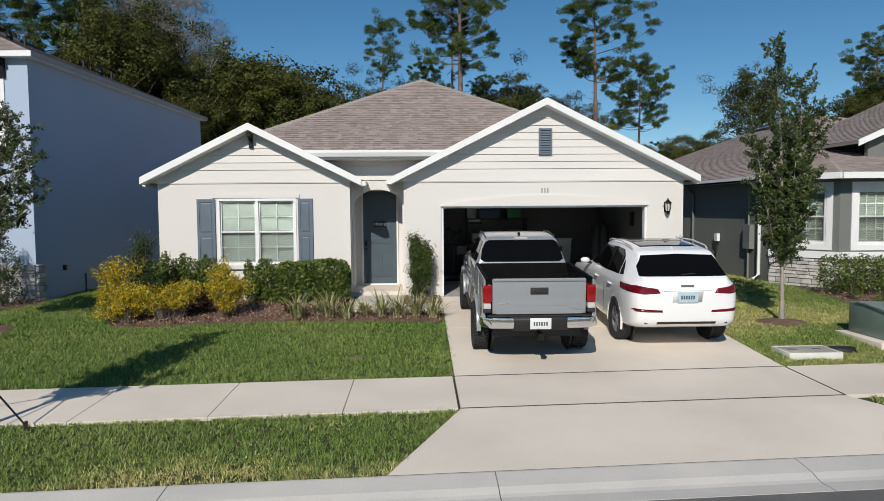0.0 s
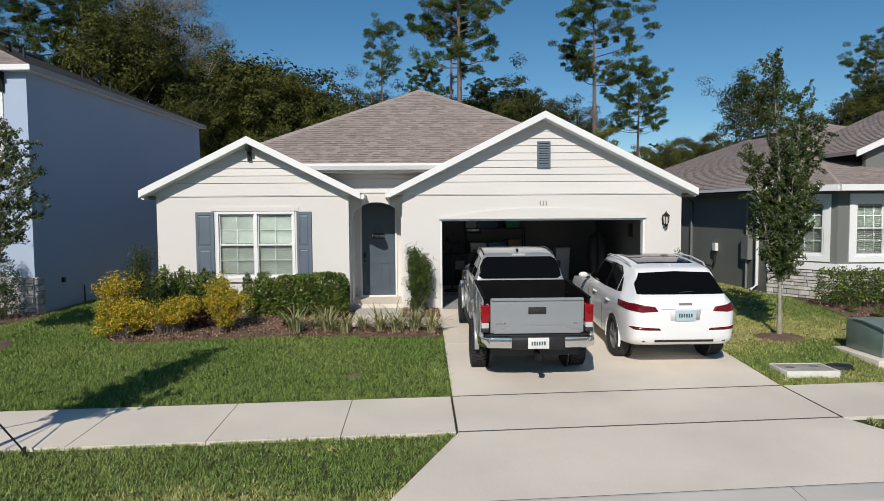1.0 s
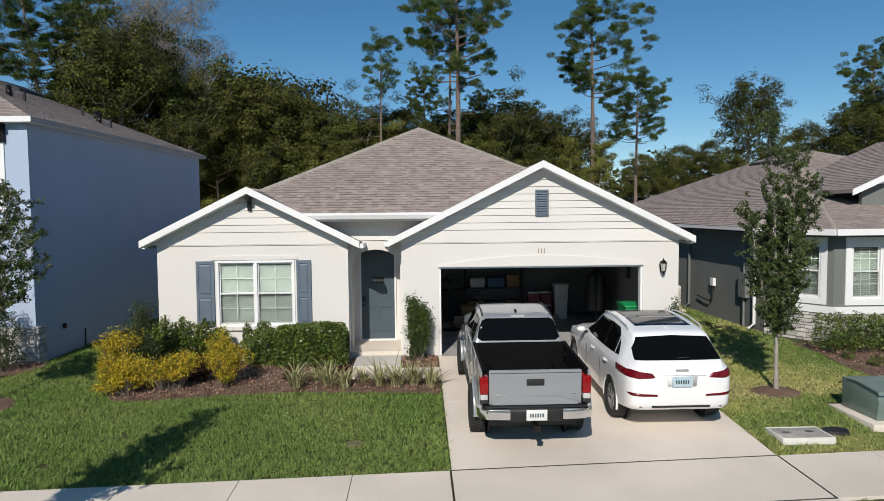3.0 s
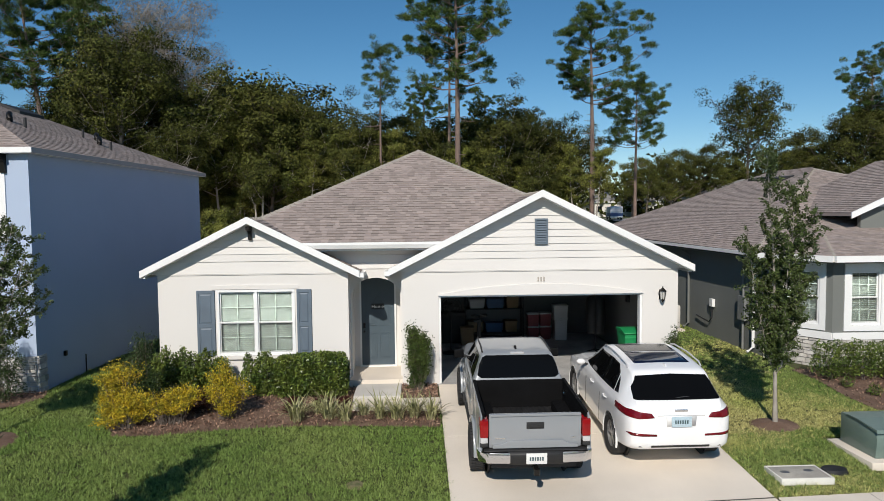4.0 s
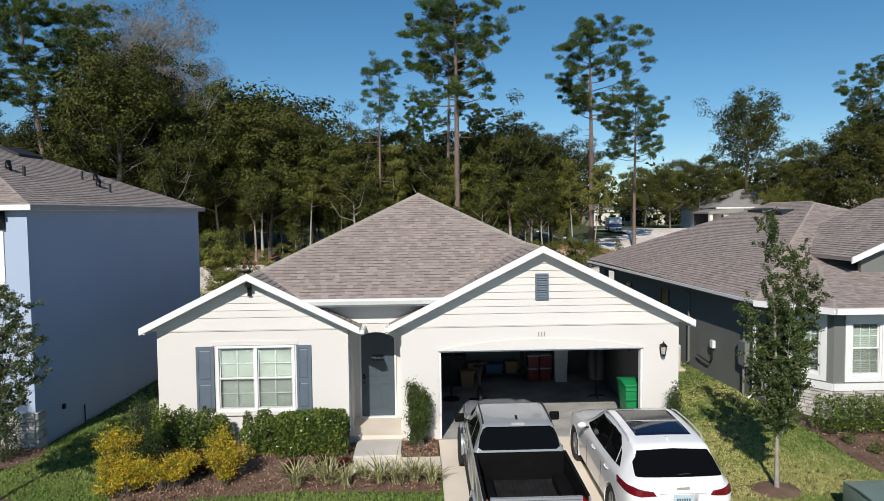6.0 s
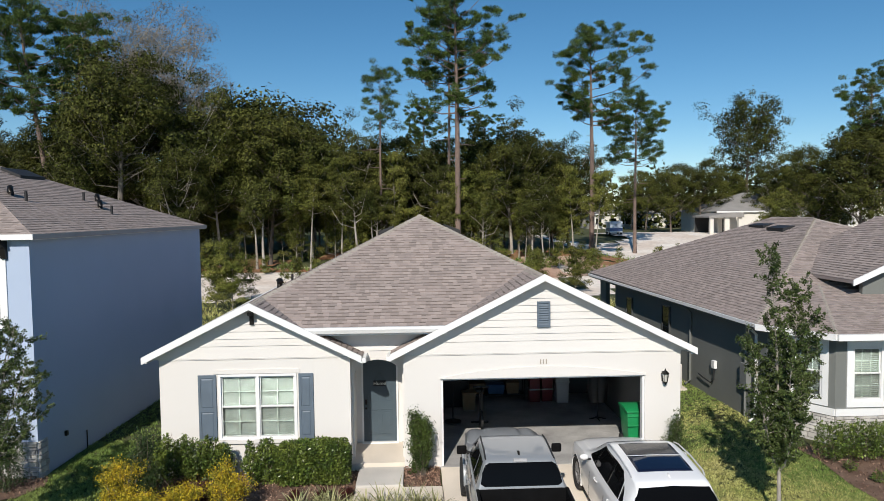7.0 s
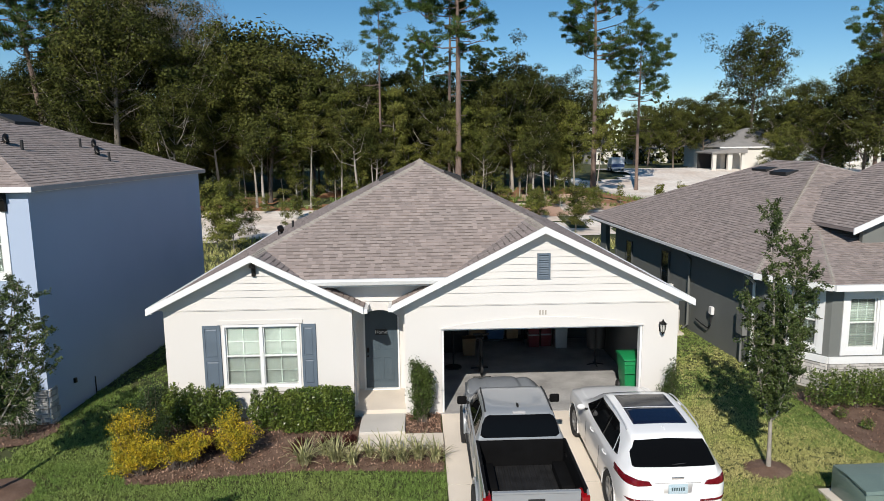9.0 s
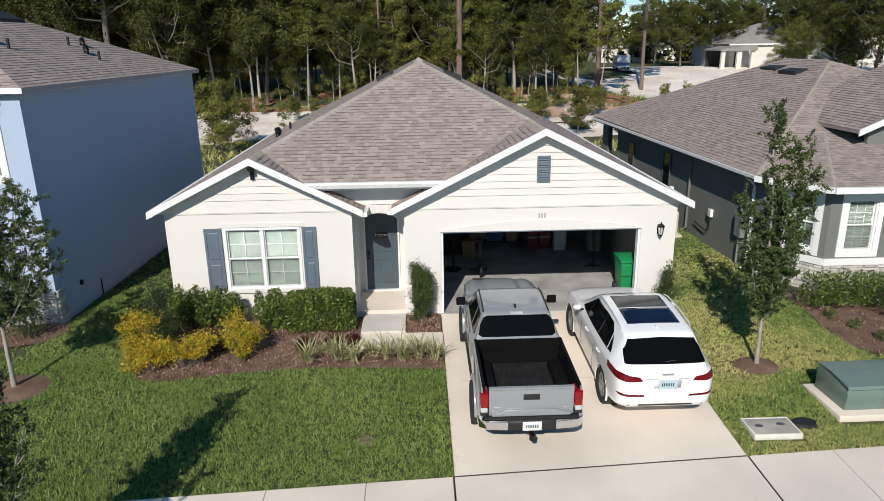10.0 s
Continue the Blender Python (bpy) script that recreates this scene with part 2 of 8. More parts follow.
GAP = 0.010
driveway = thing("driveway", "pale concrete driveway slabs with thin expansion joints", "driveway", kind="structure")
DL, DR = -0.02, 5.02
rows_drive = [[(DL, 12.3), (DR, 12.3), (DR, 15.48), (DL, 15.48)]]
rows_drive += [[st(DL, 9.3 + GAP), st(DR, 9.3 + GAP), (DR, 12.3 - GAP), (DL, 12.3 - GAP)]]
rows_drive += [[st(DL, 7.8 + GAP), st(DR, 7.8 + GAP), st(DR, 9.3 - GAP), st(DL, 9.3 - GAP)]]
rows_drive += [[st(-0.85, 5.95 + GAP), st(5.95, 5.95 + GAP), st(5.3, 7.3), st(DR, 7.8 - GAP), st(DL, 7.8 - GAP)]]
for ring in rows_drive:
    bm = bm_new()
    slab(bm, ring)
    part("slab", bm, "concrete", driveway)

pavement = thing("pavement", "pale concrete sidewalk in square slabs beside the lawn", "sidewalk", kind="structure")
edges = [DL - 0.03] + [-1.47 - 1.6 * k for k in range(0, 14)]
for a, b in list(zip(edges[1:], edges)) + [(DR + 0.03 + 1.52 * k, DR + 0.03 + 1.52 * (k + 1)) for k in range(16)]:
    bm = bm_new()
    slab(bm, [st(a + GAP / 2, 7.8), st(b - GAP / 2, 7.8), st(b - GAP / 2, 9.3), st(a + GAP / 2, 9.3)])
    part("slab", bm, "concrete", pavement)

M["joint"] = surf("joint", (0.10, 0.088, 0.07), 0.3, 3, 40, 0.4, 1.0)
for x0, x1, s0 in ((DL, DR, 9.3), (DL, DR, 7.8), (-0.86, 5.96, 5.947)):
    bm = bm_new()
    slab(bm, [st(x0, s0 - 0.016), st(x1, s0 - 0.016), st(x1, s0 + 0.016), st(x0, s0 + 0.016)], 0.002, 0.05)
    part("joint_filler", bm, "joint", driveway)
bm = bm_new()
slab(bm, [(DL, 12.287), (DR, 12.287), (DR, 12.303), (DL, 12.303)], -0.004, 0.05)
part("joint_filler", bm, "joint", driveway)
for a in edges + [DR + 0.03 + 1.52 * k for k in range(12)]:
    bm = bm_new()
    slab(bm, [st(a - 0.008, 7.82), st(a + 0.008, 7.82), st(a + 0.008, 9.28), st(a - 0.008, 9.28)], -0.003, 0.05)
    part("joint_filler", bm, "joint", pavement)

kerb = thing("kerb", "low rolled concrete kerb and gutter along the road", "kerb", kind="structure")
for k in range(-9, 12):
    a, b = 0.2 + 3.05 * k, 0.2 + 3.05 * (k + 1) - GAP
    bm = bm_new()
    prof = ((5.94, -0.62), (5.94, -0.452), (5.90, -0.447), (5.62, -0.47), (5.52, -0.497), (5.46, -0.505), (5.24, -0.492), (5.24, -0.62))
    solid(bm, [(*st(a, s), z) for s, z in prof], [(*st(b, s), z) for s, z in prof])
    part("kerb_stone", bm, "kerb", kerb)
bm = bm_new()
for a, b in zip(range(-90, 90, 10), range(-80, 100, 10)):
    solid(bm, [(*st(a, s), z) for s, z in ((-6.6, -0.65), (5.24, -0.65), (5.24, -0.497), (-0.7, -0.43), (-6.6, -0.515))], [(*st(b, s), z) for s, z in ((-6.6, -0.65), (5.24, -0.65), (5.24, -0.497), (-0.7, -0.43), (-6.6, -0.515))])
tagged(part("road", bm, "asphalt", None), "grey worn asphalt road", "road", kind="structure")

# sand track and clay bank behind the plots
sand = tagged(sheet("sand_track", "sand", np.linspace(-60, 75, 90).tolist(), np.linspace(46, 66, 40).tolist(), 0.0, lambda x, y: y > 49 + 2.5 * noise.noise((x * 0.15, 3, 0)) and y < 63 + 2 * noise.noise((x * 0.2, 9, 0)) and noise.noise((x * 0.3, y * 0.3, 12)) > -0.35), "white sand of a cleared building track", "sand", kind="structure")
M["red_dirt"] = surf("red_dirt", (0.50, 0.35, 0.27), 0.15, 0.25, 3, 0.4, 1.0, tint=(0.36, 0.21, 0.14), dist=0.05)
dirt = tagged(sheet("dirt_strip", "red_dirt", np.linspace(9, 75, 80).tolist(), np.linspace(50, 70, 40).tolist(), 0.02, lambda x, y: 57 + 2 * noise.noise((x * 0.2, 31, 0)) < y < 68.5 + 1.5 * noise.noise((x * 0.25, 41, 0)) and noise.noise((x * 0.35, y * 0.5, 22)) > -0.3), "pinkish bare dirt along the sand lot", "dirt", kind="structure")
clay = tagged(sheet("clay_bank", "clay", np.linspace(-60, 40, 90).tolist(), np.linspace(61, 71, 24).tolist(), 0.03, lambda x, y: noise.noise((x * 0.12, y * 0.3, 5)) > -0.12), "bare orange clay bank below the woods", "bank", kind="structure")
lot = tagged(sheet("sand_lot", "sand", np.linspace(18, 75, 40).tolist(), np.linspace(70, 112, 24).tolist(), 0.05, lambda x, y: noise.noise((x * 0.06, y * 0.06, 2)) > -0.3), "pale sand of a cleared building lot", "sand", kind="structure")

# ---- roofs ----
def clip(poly, a, b, c):
    """The part of a 2D polygon where a*u + b*v <= c."""
    out = []
    for i, p in enumerate(poly):
        q = poly[(i + 1) % len(poly)]
        dp, dq = a * p[0] + b * p[1] - c, a * q[0] + b * q[1] - c
        if dp <= 0:
            out.append(p)
        if dp * dq < 0:
            t = dp / (dp - dq)
            out.append((p[0] + t * (q[0] - p[0]), p[1] + t * (q[1] - p[1])))
    return out


def shingle_plane(verts, faces, poly, expo=0.143, rng=None, singles=None, until=0.0, bands=None, thick=0.006):
    """Courses of shingle tabs over a convex roof polygon, each tab a wedge with a front edge of its own."""
    pts = [Vector(p) for p in poly]
    nrm = Vector((0, 0, 0))
    for i in range(len(pts)):
        nrm += pts[i].cross(pts[(i + 1) % len(pts)])
    nrm.normalize()
    if nrm.z < 0:
        nrm = -nrm
    u = Vector((0, 0, 1)).cross(nrm).normalized()
    v = nrm.cross(u)
    o = min(pts, key=lambda p: p.z)
    flat2 = [((p - o).dot(u), (p - o).dot(v)) for p in pts]
    area = sum(flat2[i][0] * flat2[(i + 1) % len(flat2)][1] - flat2[(i + 1) % len(flat2)][0] * flat2[i][1] for i in range(len(flat2)))
    if area < 0:
        flat2 = flat2[::-1]
    planes = []
    for i, p in enumerate(flat2):
        q = flat2[(i + 1) % len(flat2)]
        a, b = q[1] - p[1], p[0] - q[0]
        planes.append((a, b, a * p[0] + b * p[1]))
    umin, umax = min(p[0] for p in flat2), max(p[0] for p in flat2)
    vmax = max(p[1] for p in flat2)
    k = 0
    while k * expo < vmax:
        v0 = k * expo
        x = umin - rng.uniform(0, 0.3)
        while x < umax:
            w = rng.choice((0.11, 0.14, 0.17, 0.2))
            lift = thick * rng.choice((0.8, 1.0, 1.25))
            tab = [(x, v0), (x + w - 0.004, v0), (x + w - 0.004, v0 + expo), (x, v0 + expo)]
            full = list(tab)
            for a, b, c in planes:
                tab = clip(tab, a, b, c)
                if len(tab) < 3:
                    break
            x += w
            if len(tab) < 3:
                continue
            def place(p):
                return o + u * p[0] + v * p[1] + nrm * (lift * (1 - (p[1] - v0) / expo) + 0.003)
            top = [place(p) for p in tab]
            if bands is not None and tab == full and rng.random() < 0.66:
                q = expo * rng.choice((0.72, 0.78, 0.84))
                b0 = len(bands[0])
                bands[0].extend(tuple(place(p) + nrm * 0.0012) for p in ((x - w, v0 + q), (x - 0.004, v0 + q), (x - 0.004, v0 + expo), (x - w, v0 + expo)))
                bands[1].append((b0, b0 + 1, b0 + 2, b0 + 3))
            if singles is not None and v0 < until and len(tab) == 4:
                singles.append((top, nrm))
                continue
            base = len(verts)
            verts.extend(tuple(p) for p in top)
            faces.append(tuple(range(base, base + len(top))))
            low = [i for i, p in enumerate(tab) if abs(p[1] - v0) < 1e-6]
            if len(low) == 2:
                b2 = len(verts)
                verts.extend(tuple(top[i] - nrm * lift) for i in low)
                faces.append((base + low[0], b2, b2 + 1, base + low[1]))
        k += 1


def ridge_caps(parent, path, material="shingle_cap", size=0.15):
    """Bent cap shingles lapped along a hip or ridge."""
    a, b = Vector(path[0]), Vector(path[1])
    n = max(2, int((b - a).length / 0.15))
    d = (b - a).normalized()
    side = d.cross(Vector((0, 0, 1))).normalized()
    up = side.cross(d)
    bm = bm_new()
    fall = 0.5 if abs(d.z) < 0.02 else 0.36
    for x0, x1 in ((0, 0.18),):
        pa = [bm.verts.new(c) for c in ((-size, 0, -size * fall + 0.012), (0, 0, 0.03), (size, 0, -size * fall + 0.012), (size, 0.18, -size * fall + 0.002), (0, 0.18, 0.012), (-size, 0.18, -size * fall + 0.002), (-size, 0, -size * fall - 0.004), (0, 0, 0.01), (size, 0, -size * fall - 0.004))]
        for f in ((0, 1, 4, 5), (1, 2, 3, 4), (6, 7, 1, 0), (7, 8, 2, 1)):
            bm.faces.new([pa[i] for i in f])
    me = mesh_of("cap_shingle", bm, material)
    rot = Matrix((side, d, up)).transposed().to_4x4()
    for i in range(n):
        piece("cap_shingle", me, parent, Matrix.Translation(a + (b - a) * i / n) @ rot)


def deck(bm, poly, thick=0.1):
    solid(bm, [(p[0], p[1], p[2] - thick) for p in poly], [tuple(p) for p in poly])


# ---- the white house ----
house = thing("house", "single-storey off-white stucco house with brown shingle roof", "house")
AX, AY, AZ, P = -0.42, 20.5, 5.98, 0.5
FY, WY, EY = 15.2, 15.5, 15.38          # rake, wall and middle eave
XL, XR, BX = -6.81, 6.00, 32.0
RL, RR = -4.38, 2.43                    # gable ridges
zl, zr = AZ - P * (AX - RL), AZ - P * (RR - AX)
el, er = AZ - P * (AX - XL), AZ - P * (XR - AX)
hl, hr = AY - (AX - RL), AY - (RR - AX)
ez = AZ - P * (AY - EY)
vl, vr = RL + (zl - ez) / P, RR - (zr - ez) / P
GL, GR = -1.83, -1.17                   # inner ends of the gables
gl, gr = zl - P * (GL - RL), zr - P * (RR - GR)
BYR = BX - (AX - XL)
planes_front = [[(AX, AY, AZ), (RL, hl, zl), (vl, EY, ez), (vr, EY, ez), (RR, hr, zr)],
                [(RL, FY, zl), (vl, FY, ez), (vl, EY, ez), (RL, hl, zl)],
                [(vl, FY, ez), (GL, FY, gl), (GL, 15.88, gl), (vl, 15.88, ez)],
                [(RR, FY, zr), (RR, hr, zr), (vr, EY, ez), (vr, FY, ez)],
                [(vr, FY, ez), (vr, 15.88, ez), (GR, 15.88, gr), (GR, FY, gr)]]
planes_side = [[(XL, FY, el), (RL, FY, zl), (RL, hl, zl), (XL, hl, el)],
               [(XL, hl, el), (RL, hl, zl), (AX, AY, AZ), (AX, BYR, AZ), (XL, BX, el)],
               [(XR, FY, er), (XR, hr, er), (RR, hr, zr), (RR, FY, zr)],
               [(XR, hr, er), (XR, BX, er), (AX, BYR, AZ), (AX, AY, AZ), (RR, hr, zr)],
               [(AX, BYR, AZ), (XR, BX, er), (XL, BX, el)]]
bm = bm_new()
for poly in planes_front + planes_side:
    deck(bm, poly)
roof = part("roof", bm, "shingle", house, "weathered brown asphalt shingle hip roof")
rng = random.Random(4)
sv, sf, singles, bands = [], [], [], ([], [])
for i, poly in enumerate(planes_front + planes_side):
    shingle_plane(sv, sf, poly, rng=rng, singles=singles if i == 0 else None, until=1.9, bands=bands, thick=0.012)
ob = flat("shingles", sv, sf, "shingle", roof)
ob["kind"] = "stuff"
for top, nrm in singles[:300]:
    c = sum(top, Vector()) / 4
    flat("shingle", [tuple(p - c) for p in top] + [tuple(top[0] - c - nrm * 0.011), tuple(top[1] - c - nrm * 0.011)], [(0, 1, 2, 3), (4, 5, 1, 0)], "shingle_piece", roof).matrix_local = Matrix.Translation(c)
mv, mf = [], []
for top, nrm in singles[300:]:
    b = len(mv)
    mv += [tuple(p) for p in top] + [tuple(top[0] - nrm * 0.011), tuple(top[1] - nrm * 0.011)]
    mf += [(b, b + 1, b + 2, b + 3), (b + 4, b + 5, b + 1, b)]
flat("shingles", mv, mf, "shingle", roof)["kind"] = "stuff"
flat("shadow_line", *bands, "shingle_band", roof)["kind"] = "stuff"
caps = part("hip_caps", bm_new(), "shingle", house)
for a, b in (((RL, hl, zl), (AX, AY, AZ)), ((RR, hr, zr), (AX, AY, AZ)), ((AX, AY, AZ), (AX, BYR, AZ)), ((RL, FY, zl), (RL, hl, zl)), ((RR, FY, zr), (RR, hr, zr))):
    ridge_caps(caps, (a, b))

# vents on the two side slopes
for x, y, s in ((-1.55, 23.6, -1), (0.62, 22.4, 1)):
    z = AZ - P * abs(x - AX)
    bm = bm_new()
    prism(bm, [(x + s * 0.28, z - 0.15), (x + s * 0.28, z + 0.02), (x - s * 0.22, z + 0.20), (x - s * 0.22, z + 0.05)], "y", y - 0.62, y + 0.62)
    part("roof_vent", bm, "black", house, "dark off-ridge roof vent")
bm = bm_new()
tube(bm, [(-4.86, 21.15, 3.65), (-4.86, 21.15, 3.88), (-4.88, 21.13, 3.98), (-4.82, 21.02, 4.00), (-4.78, 20.95, 3.92)], 0.085, 9)
part("roof_vent", bm, "dark_metal", house, "dark gooseneck roof vent", 60)
bm = bm_new()
tube(bm, [(-4.67, 22.3, 3.78), (-4.67, 22.3, 4.08)], 0.04, 8)
part("vent_pipe", bm, "black", house, "", 60)

# rakes, fascia, gutters
def rake(x0, z0, xp, zp, x1, z1):
    d = 0.115
    bm = bm_new()
    prism(bm, [(x0, z0 - d), (xp, zp - d), (xp, zp + 0.045), (x0, z0 + 0.045)], "y", FY - 0.03, FY + 0.015)
    part("rake_board", bm, "trim", house, "white rake board", 0)
    bm = bm_new()
    prism(bm, [(xp, zp - d), (x1, z1 - d), (x1, z1 + 0.045), (xp, zp + 0.045)], "y", FY - 0.03, FY + 0.015)
    part("rake_board", bm, "trim", house)
    for xa, za in ((x0, z0), (x1, z1)):
        bm = bm_new()
        prism(bm, [(xa, za - 0.125), (xp, zp - 0.125), (xp, zp - 0.108), (xa, za - 0.108)], "y", FY + 0.016, WY + 0.05)
        part("soffit", bm, "trim", house)


rake(XL - 0.02, el, RL, zl, GL, gl)
rake(GR, gr, RR, zr, XR + 0.02, er)
bm = bm_new()
prism(bm, [(15.37, ez - 0.17), (15.37, ez), (15.24, ez + 0.005), (15.24, ez - 0.05), (15.28, ez - 0.14)], "x", vl + 0.01, vr - 0.01)
part("gutter", bm, "trim", house, "white metal gutter")
bm = bm_new()
box(bm, vl + 0.01, vr - 0.01, 15.38, 15.9, ez - 0.2, ez - 0.17)
part("soffit", bm, "trim", house)
for xg, zg, side in ((XL, el, -1), (XR, er, 1)):
    bm = bm_new()
    prism(bm, [(xg, zg - 0.16), (xg, zg), (xg + side * 0.11, zg), (xg + side * 0.11, zg - 0.07), (xg + side * 0.07, zg - 0.15)], "y", FY + 0.28, BX)
    part("gutter", bm, "trim", house)
for xg, zg, s in ((GL, gl, 1), (GR, gr, -1)):
    bm = bm_new()
    tube(bm, [(xg + 0.03 * s, 15.3, zg - 0.1), (xg + 0.06 * s, 15.42, zg - 0.13), (xg + 0.02 * s, 15.8, zg - 0.2)], 0.04, 6)
    box(bm, min(xg, xg + 0.09 * s), max(xg, xg + 0.09 * s), 15.21, 15.86, zg - 0.11, zg - 0.01)
    part("gutter", bm, "trim", house)

# walls
def wall(name, pieces, mat="stucco", label="", parent=None):
    bm = bm_new()
    for b in pieces:
        box(bm, *b)
    bmesh.ops.remove_doubles(bm, verts=bm.verts, dist=1e-4)
    return part(name, bm, mat, parent or house, label)


WL, W1, W2, WR, TOP = -6.55, -2.13, -0.88, 5.74, 2.70
wx0, wx1, wz0, wz1 = -5.2, -3.38, 0.78, 2.34
wall("wall", [(WL, wx0, WY, WY + 0.2, -0.15, TOP), (wx1, W1, WY, WY + 0.2, -0.15, TOP), (wx0, wx1, WY, WY + 0.2, -0.15, wz0), (wx0, wx1, WY, WY + 0.2, wz1, TOP)], label="off-white textured stucco wall")
wall("wall", [(W1 - 0.2, W1, WY + 0.2, 17.0, -0.15, 2.76)])
wall("wall", [(W2, W2 + 0.2, WY + 0.2, 17.0, -0.15, 2.76)])
wall("wall", [(W2, 0.0, WY, WY + 0.2, -0.15, TOP), (4.88, WR, WY, WY + 0.2, -0.15, TOP), (0.0, 4.88, WY, WY + 0.2, 2.13, TOP)])
wall("wall", [(WL, WL + 0.2, WY + 0.2, 31.6, -0.15, 2.72)])
wall("wall", [(WR - 0.2, WR, WY + 0.2, 31.6, -0.15, 2.72)])
wall("wall", [(WL + 0.2, WR - 0.2, 31.4, 31.6, -0.15, 2.72)])
# porch arch wall
bm = bm_new()
acx, ahw, spring, rise = (W1 + W2) / 2, 0.585, 2.10, 0.44
arc = [(acx + ahw * math.cos(a), spring + rise * math.sin(a)) for a in np.linspace(math.pi, 0, 17)]
for (xa, za), (xb, zb) in zip(arc, arc[1:]):
    prism(bm, [(xa, za), (xb, zb), (xb, 3.3), (xa, 3.3)], "y", 15.86, 16.06)
box(bm, W1, acx - ahw, 15.86, 16.06, 0, 3.3)
box(bm, acx + ahw, W2, 15.86, 16.06, 0, 3.3)
box(bm, vl - 0.3, W1, 15.86, 16.06, 2.4, 3.3)
box(bm, W2, vr + 0.3, 15.86, 16.06, 2.4, 3.3)
bmesh.ops.remove_doubles(bm, verts=bm.verts, dist=1e-4)
part("arch_wall", bm, "stucco", house, "stucco wall with a round porch arch")
eave_siding = part("eave_siding", bm_new(), "siding", house, "off-white lap siding over the porch arch")
for k in range(4):
    z = 2.76 + 0.168 * k
    bm = bm_new()
    solid(bm, [(vl - 0.3, 15.855, z), (vr + 0.3, 15.855, z), (vr + 0.3, 15.855, z + 0.166), (vl - 0.3, 15.855, z + 0.166)],
          [(vl - 0.3, 15.832, z + 0.004), (vr + 0.3, 15.832, z + 0.004), (vr + 0.3, 15.850, z + 0.166), (vl - 0.3, 15.850, z + 0.166)])
    part("board", bm, "siding", eave_siding)
wall("porch_ceiling", [(W1, W2, 16.06, 17.0, 2.70, 2.74)])
# door wall with the door's opening
dx0, dx1, dz0, dz1 = -1.99, -1.06, 0.15, 2.58
wall("wall", [(W1, dx0, 16.95, 17.1, 0, 2.75), (dx1, W2, 16.95, 17.1, 0, 2.75), (dx0, dx1, 16.95, 17.1, dz1, 2.75)])
wall("floor_slab", [(W1, W2, 15.5, 17.1, -0.1, 0.14)], "concrete")

# gable siding boards
def siding(xc, zpk, half, z0, first, step, label=""):
    base = part("gable_siding", bm_new(), "siding", house, label or "off-white lap siding boards")
    bm = bm_new()
    prism(bm, [(xc - half, z0), (xc + half, z0), (xc, z0 + half * P)], "y", WY + 0.02, WY + 0.1)
    part("backing", bm, "siding", base)
    z, h = z0, first
    while z < z0 + half * P - 0.05:
        zt = min(z + h, z0 + half * P - 0.01)
        a, b = half - (z - z0) / P, half - (zt - z0) / P
        bm = bm_new()
        solid(bm, [(xc - a, WY + 0.02, z), (xc + a, WY + 0.02, z), (xc + b, WY + 0.02, zt), (xc - b, WY + 0.02, zt)],
              [(xc - a, WY - 0.016, z + 0.004), (xc + a, WY - 0.016, z + 0.004), (xc + b, WY + 0.004, zt), (xc - b, WY + 0.004, zt)])
        part("board", bm, "siding", base)
        z, h = zt, step


siding(RL, zl, 2.36, TOP + 0.005, 0.29, 0.168)
siding(RR, zr, 3.46, TOP + 0.005, 0.29, 0.168)
for x0, x1 in ((WL, W1), (W2, WR)):
    wall("drip_band", [(x0 - 0.006, x1 + 0.006, WY - 0.022, WY, TOP - 0.012, TOP + 0.004)], "siding")

# gable vent and truss bracket
vent = part("gable_vent", bm_new(), "shutter", house, "slate-blue louvred gable vent")
wall("frame", [(2.29, 2.60, WY - 0.06, WY - 0.01, 3.32, 3.365), (2.29, 2.60, WY - 0.06, WY - 0.01, 3.885, 3.93), (2.29, 2.33, WY - 0.06, WY - 0.01, 3.365, 3.885), (2.56, 2.60, WY - 0.06, WY - 0.01, 3.365, 3.885), (2.33, 2.56, WY - 0.025, WY - 0.01, 3.365, 3.885)], "shutter", parent=vent)
for k in range(9):
    z = 3.375 + k * 0.057
    bm = bm_new()
    prism(bm, [(WY - 0.055, z), (WY - 0.05, z - 0.008), (WY - 0.025, z + 0.035), (WY - 0.025, z + 0.045)], "x", 2.33, 2.56)
    part("slat", bm, "shutter", vent)
bm = bm_new()
prism(bm, [(FY + 0.02, 3.74), (FY + 0.02, 3.82), (WY - 0.01, 3.82), (WY - 0.01, 3.50), (WY - 0.07, 3.50), (WY - 0.07, 3.66), (WY - 0.12, 3.72)], "x", RL - 0.045, RL + 0.045)
bevel(bm, 0.008)
part("bracket", bm, "dark_metal", house, "dark bracket under the gable peak")

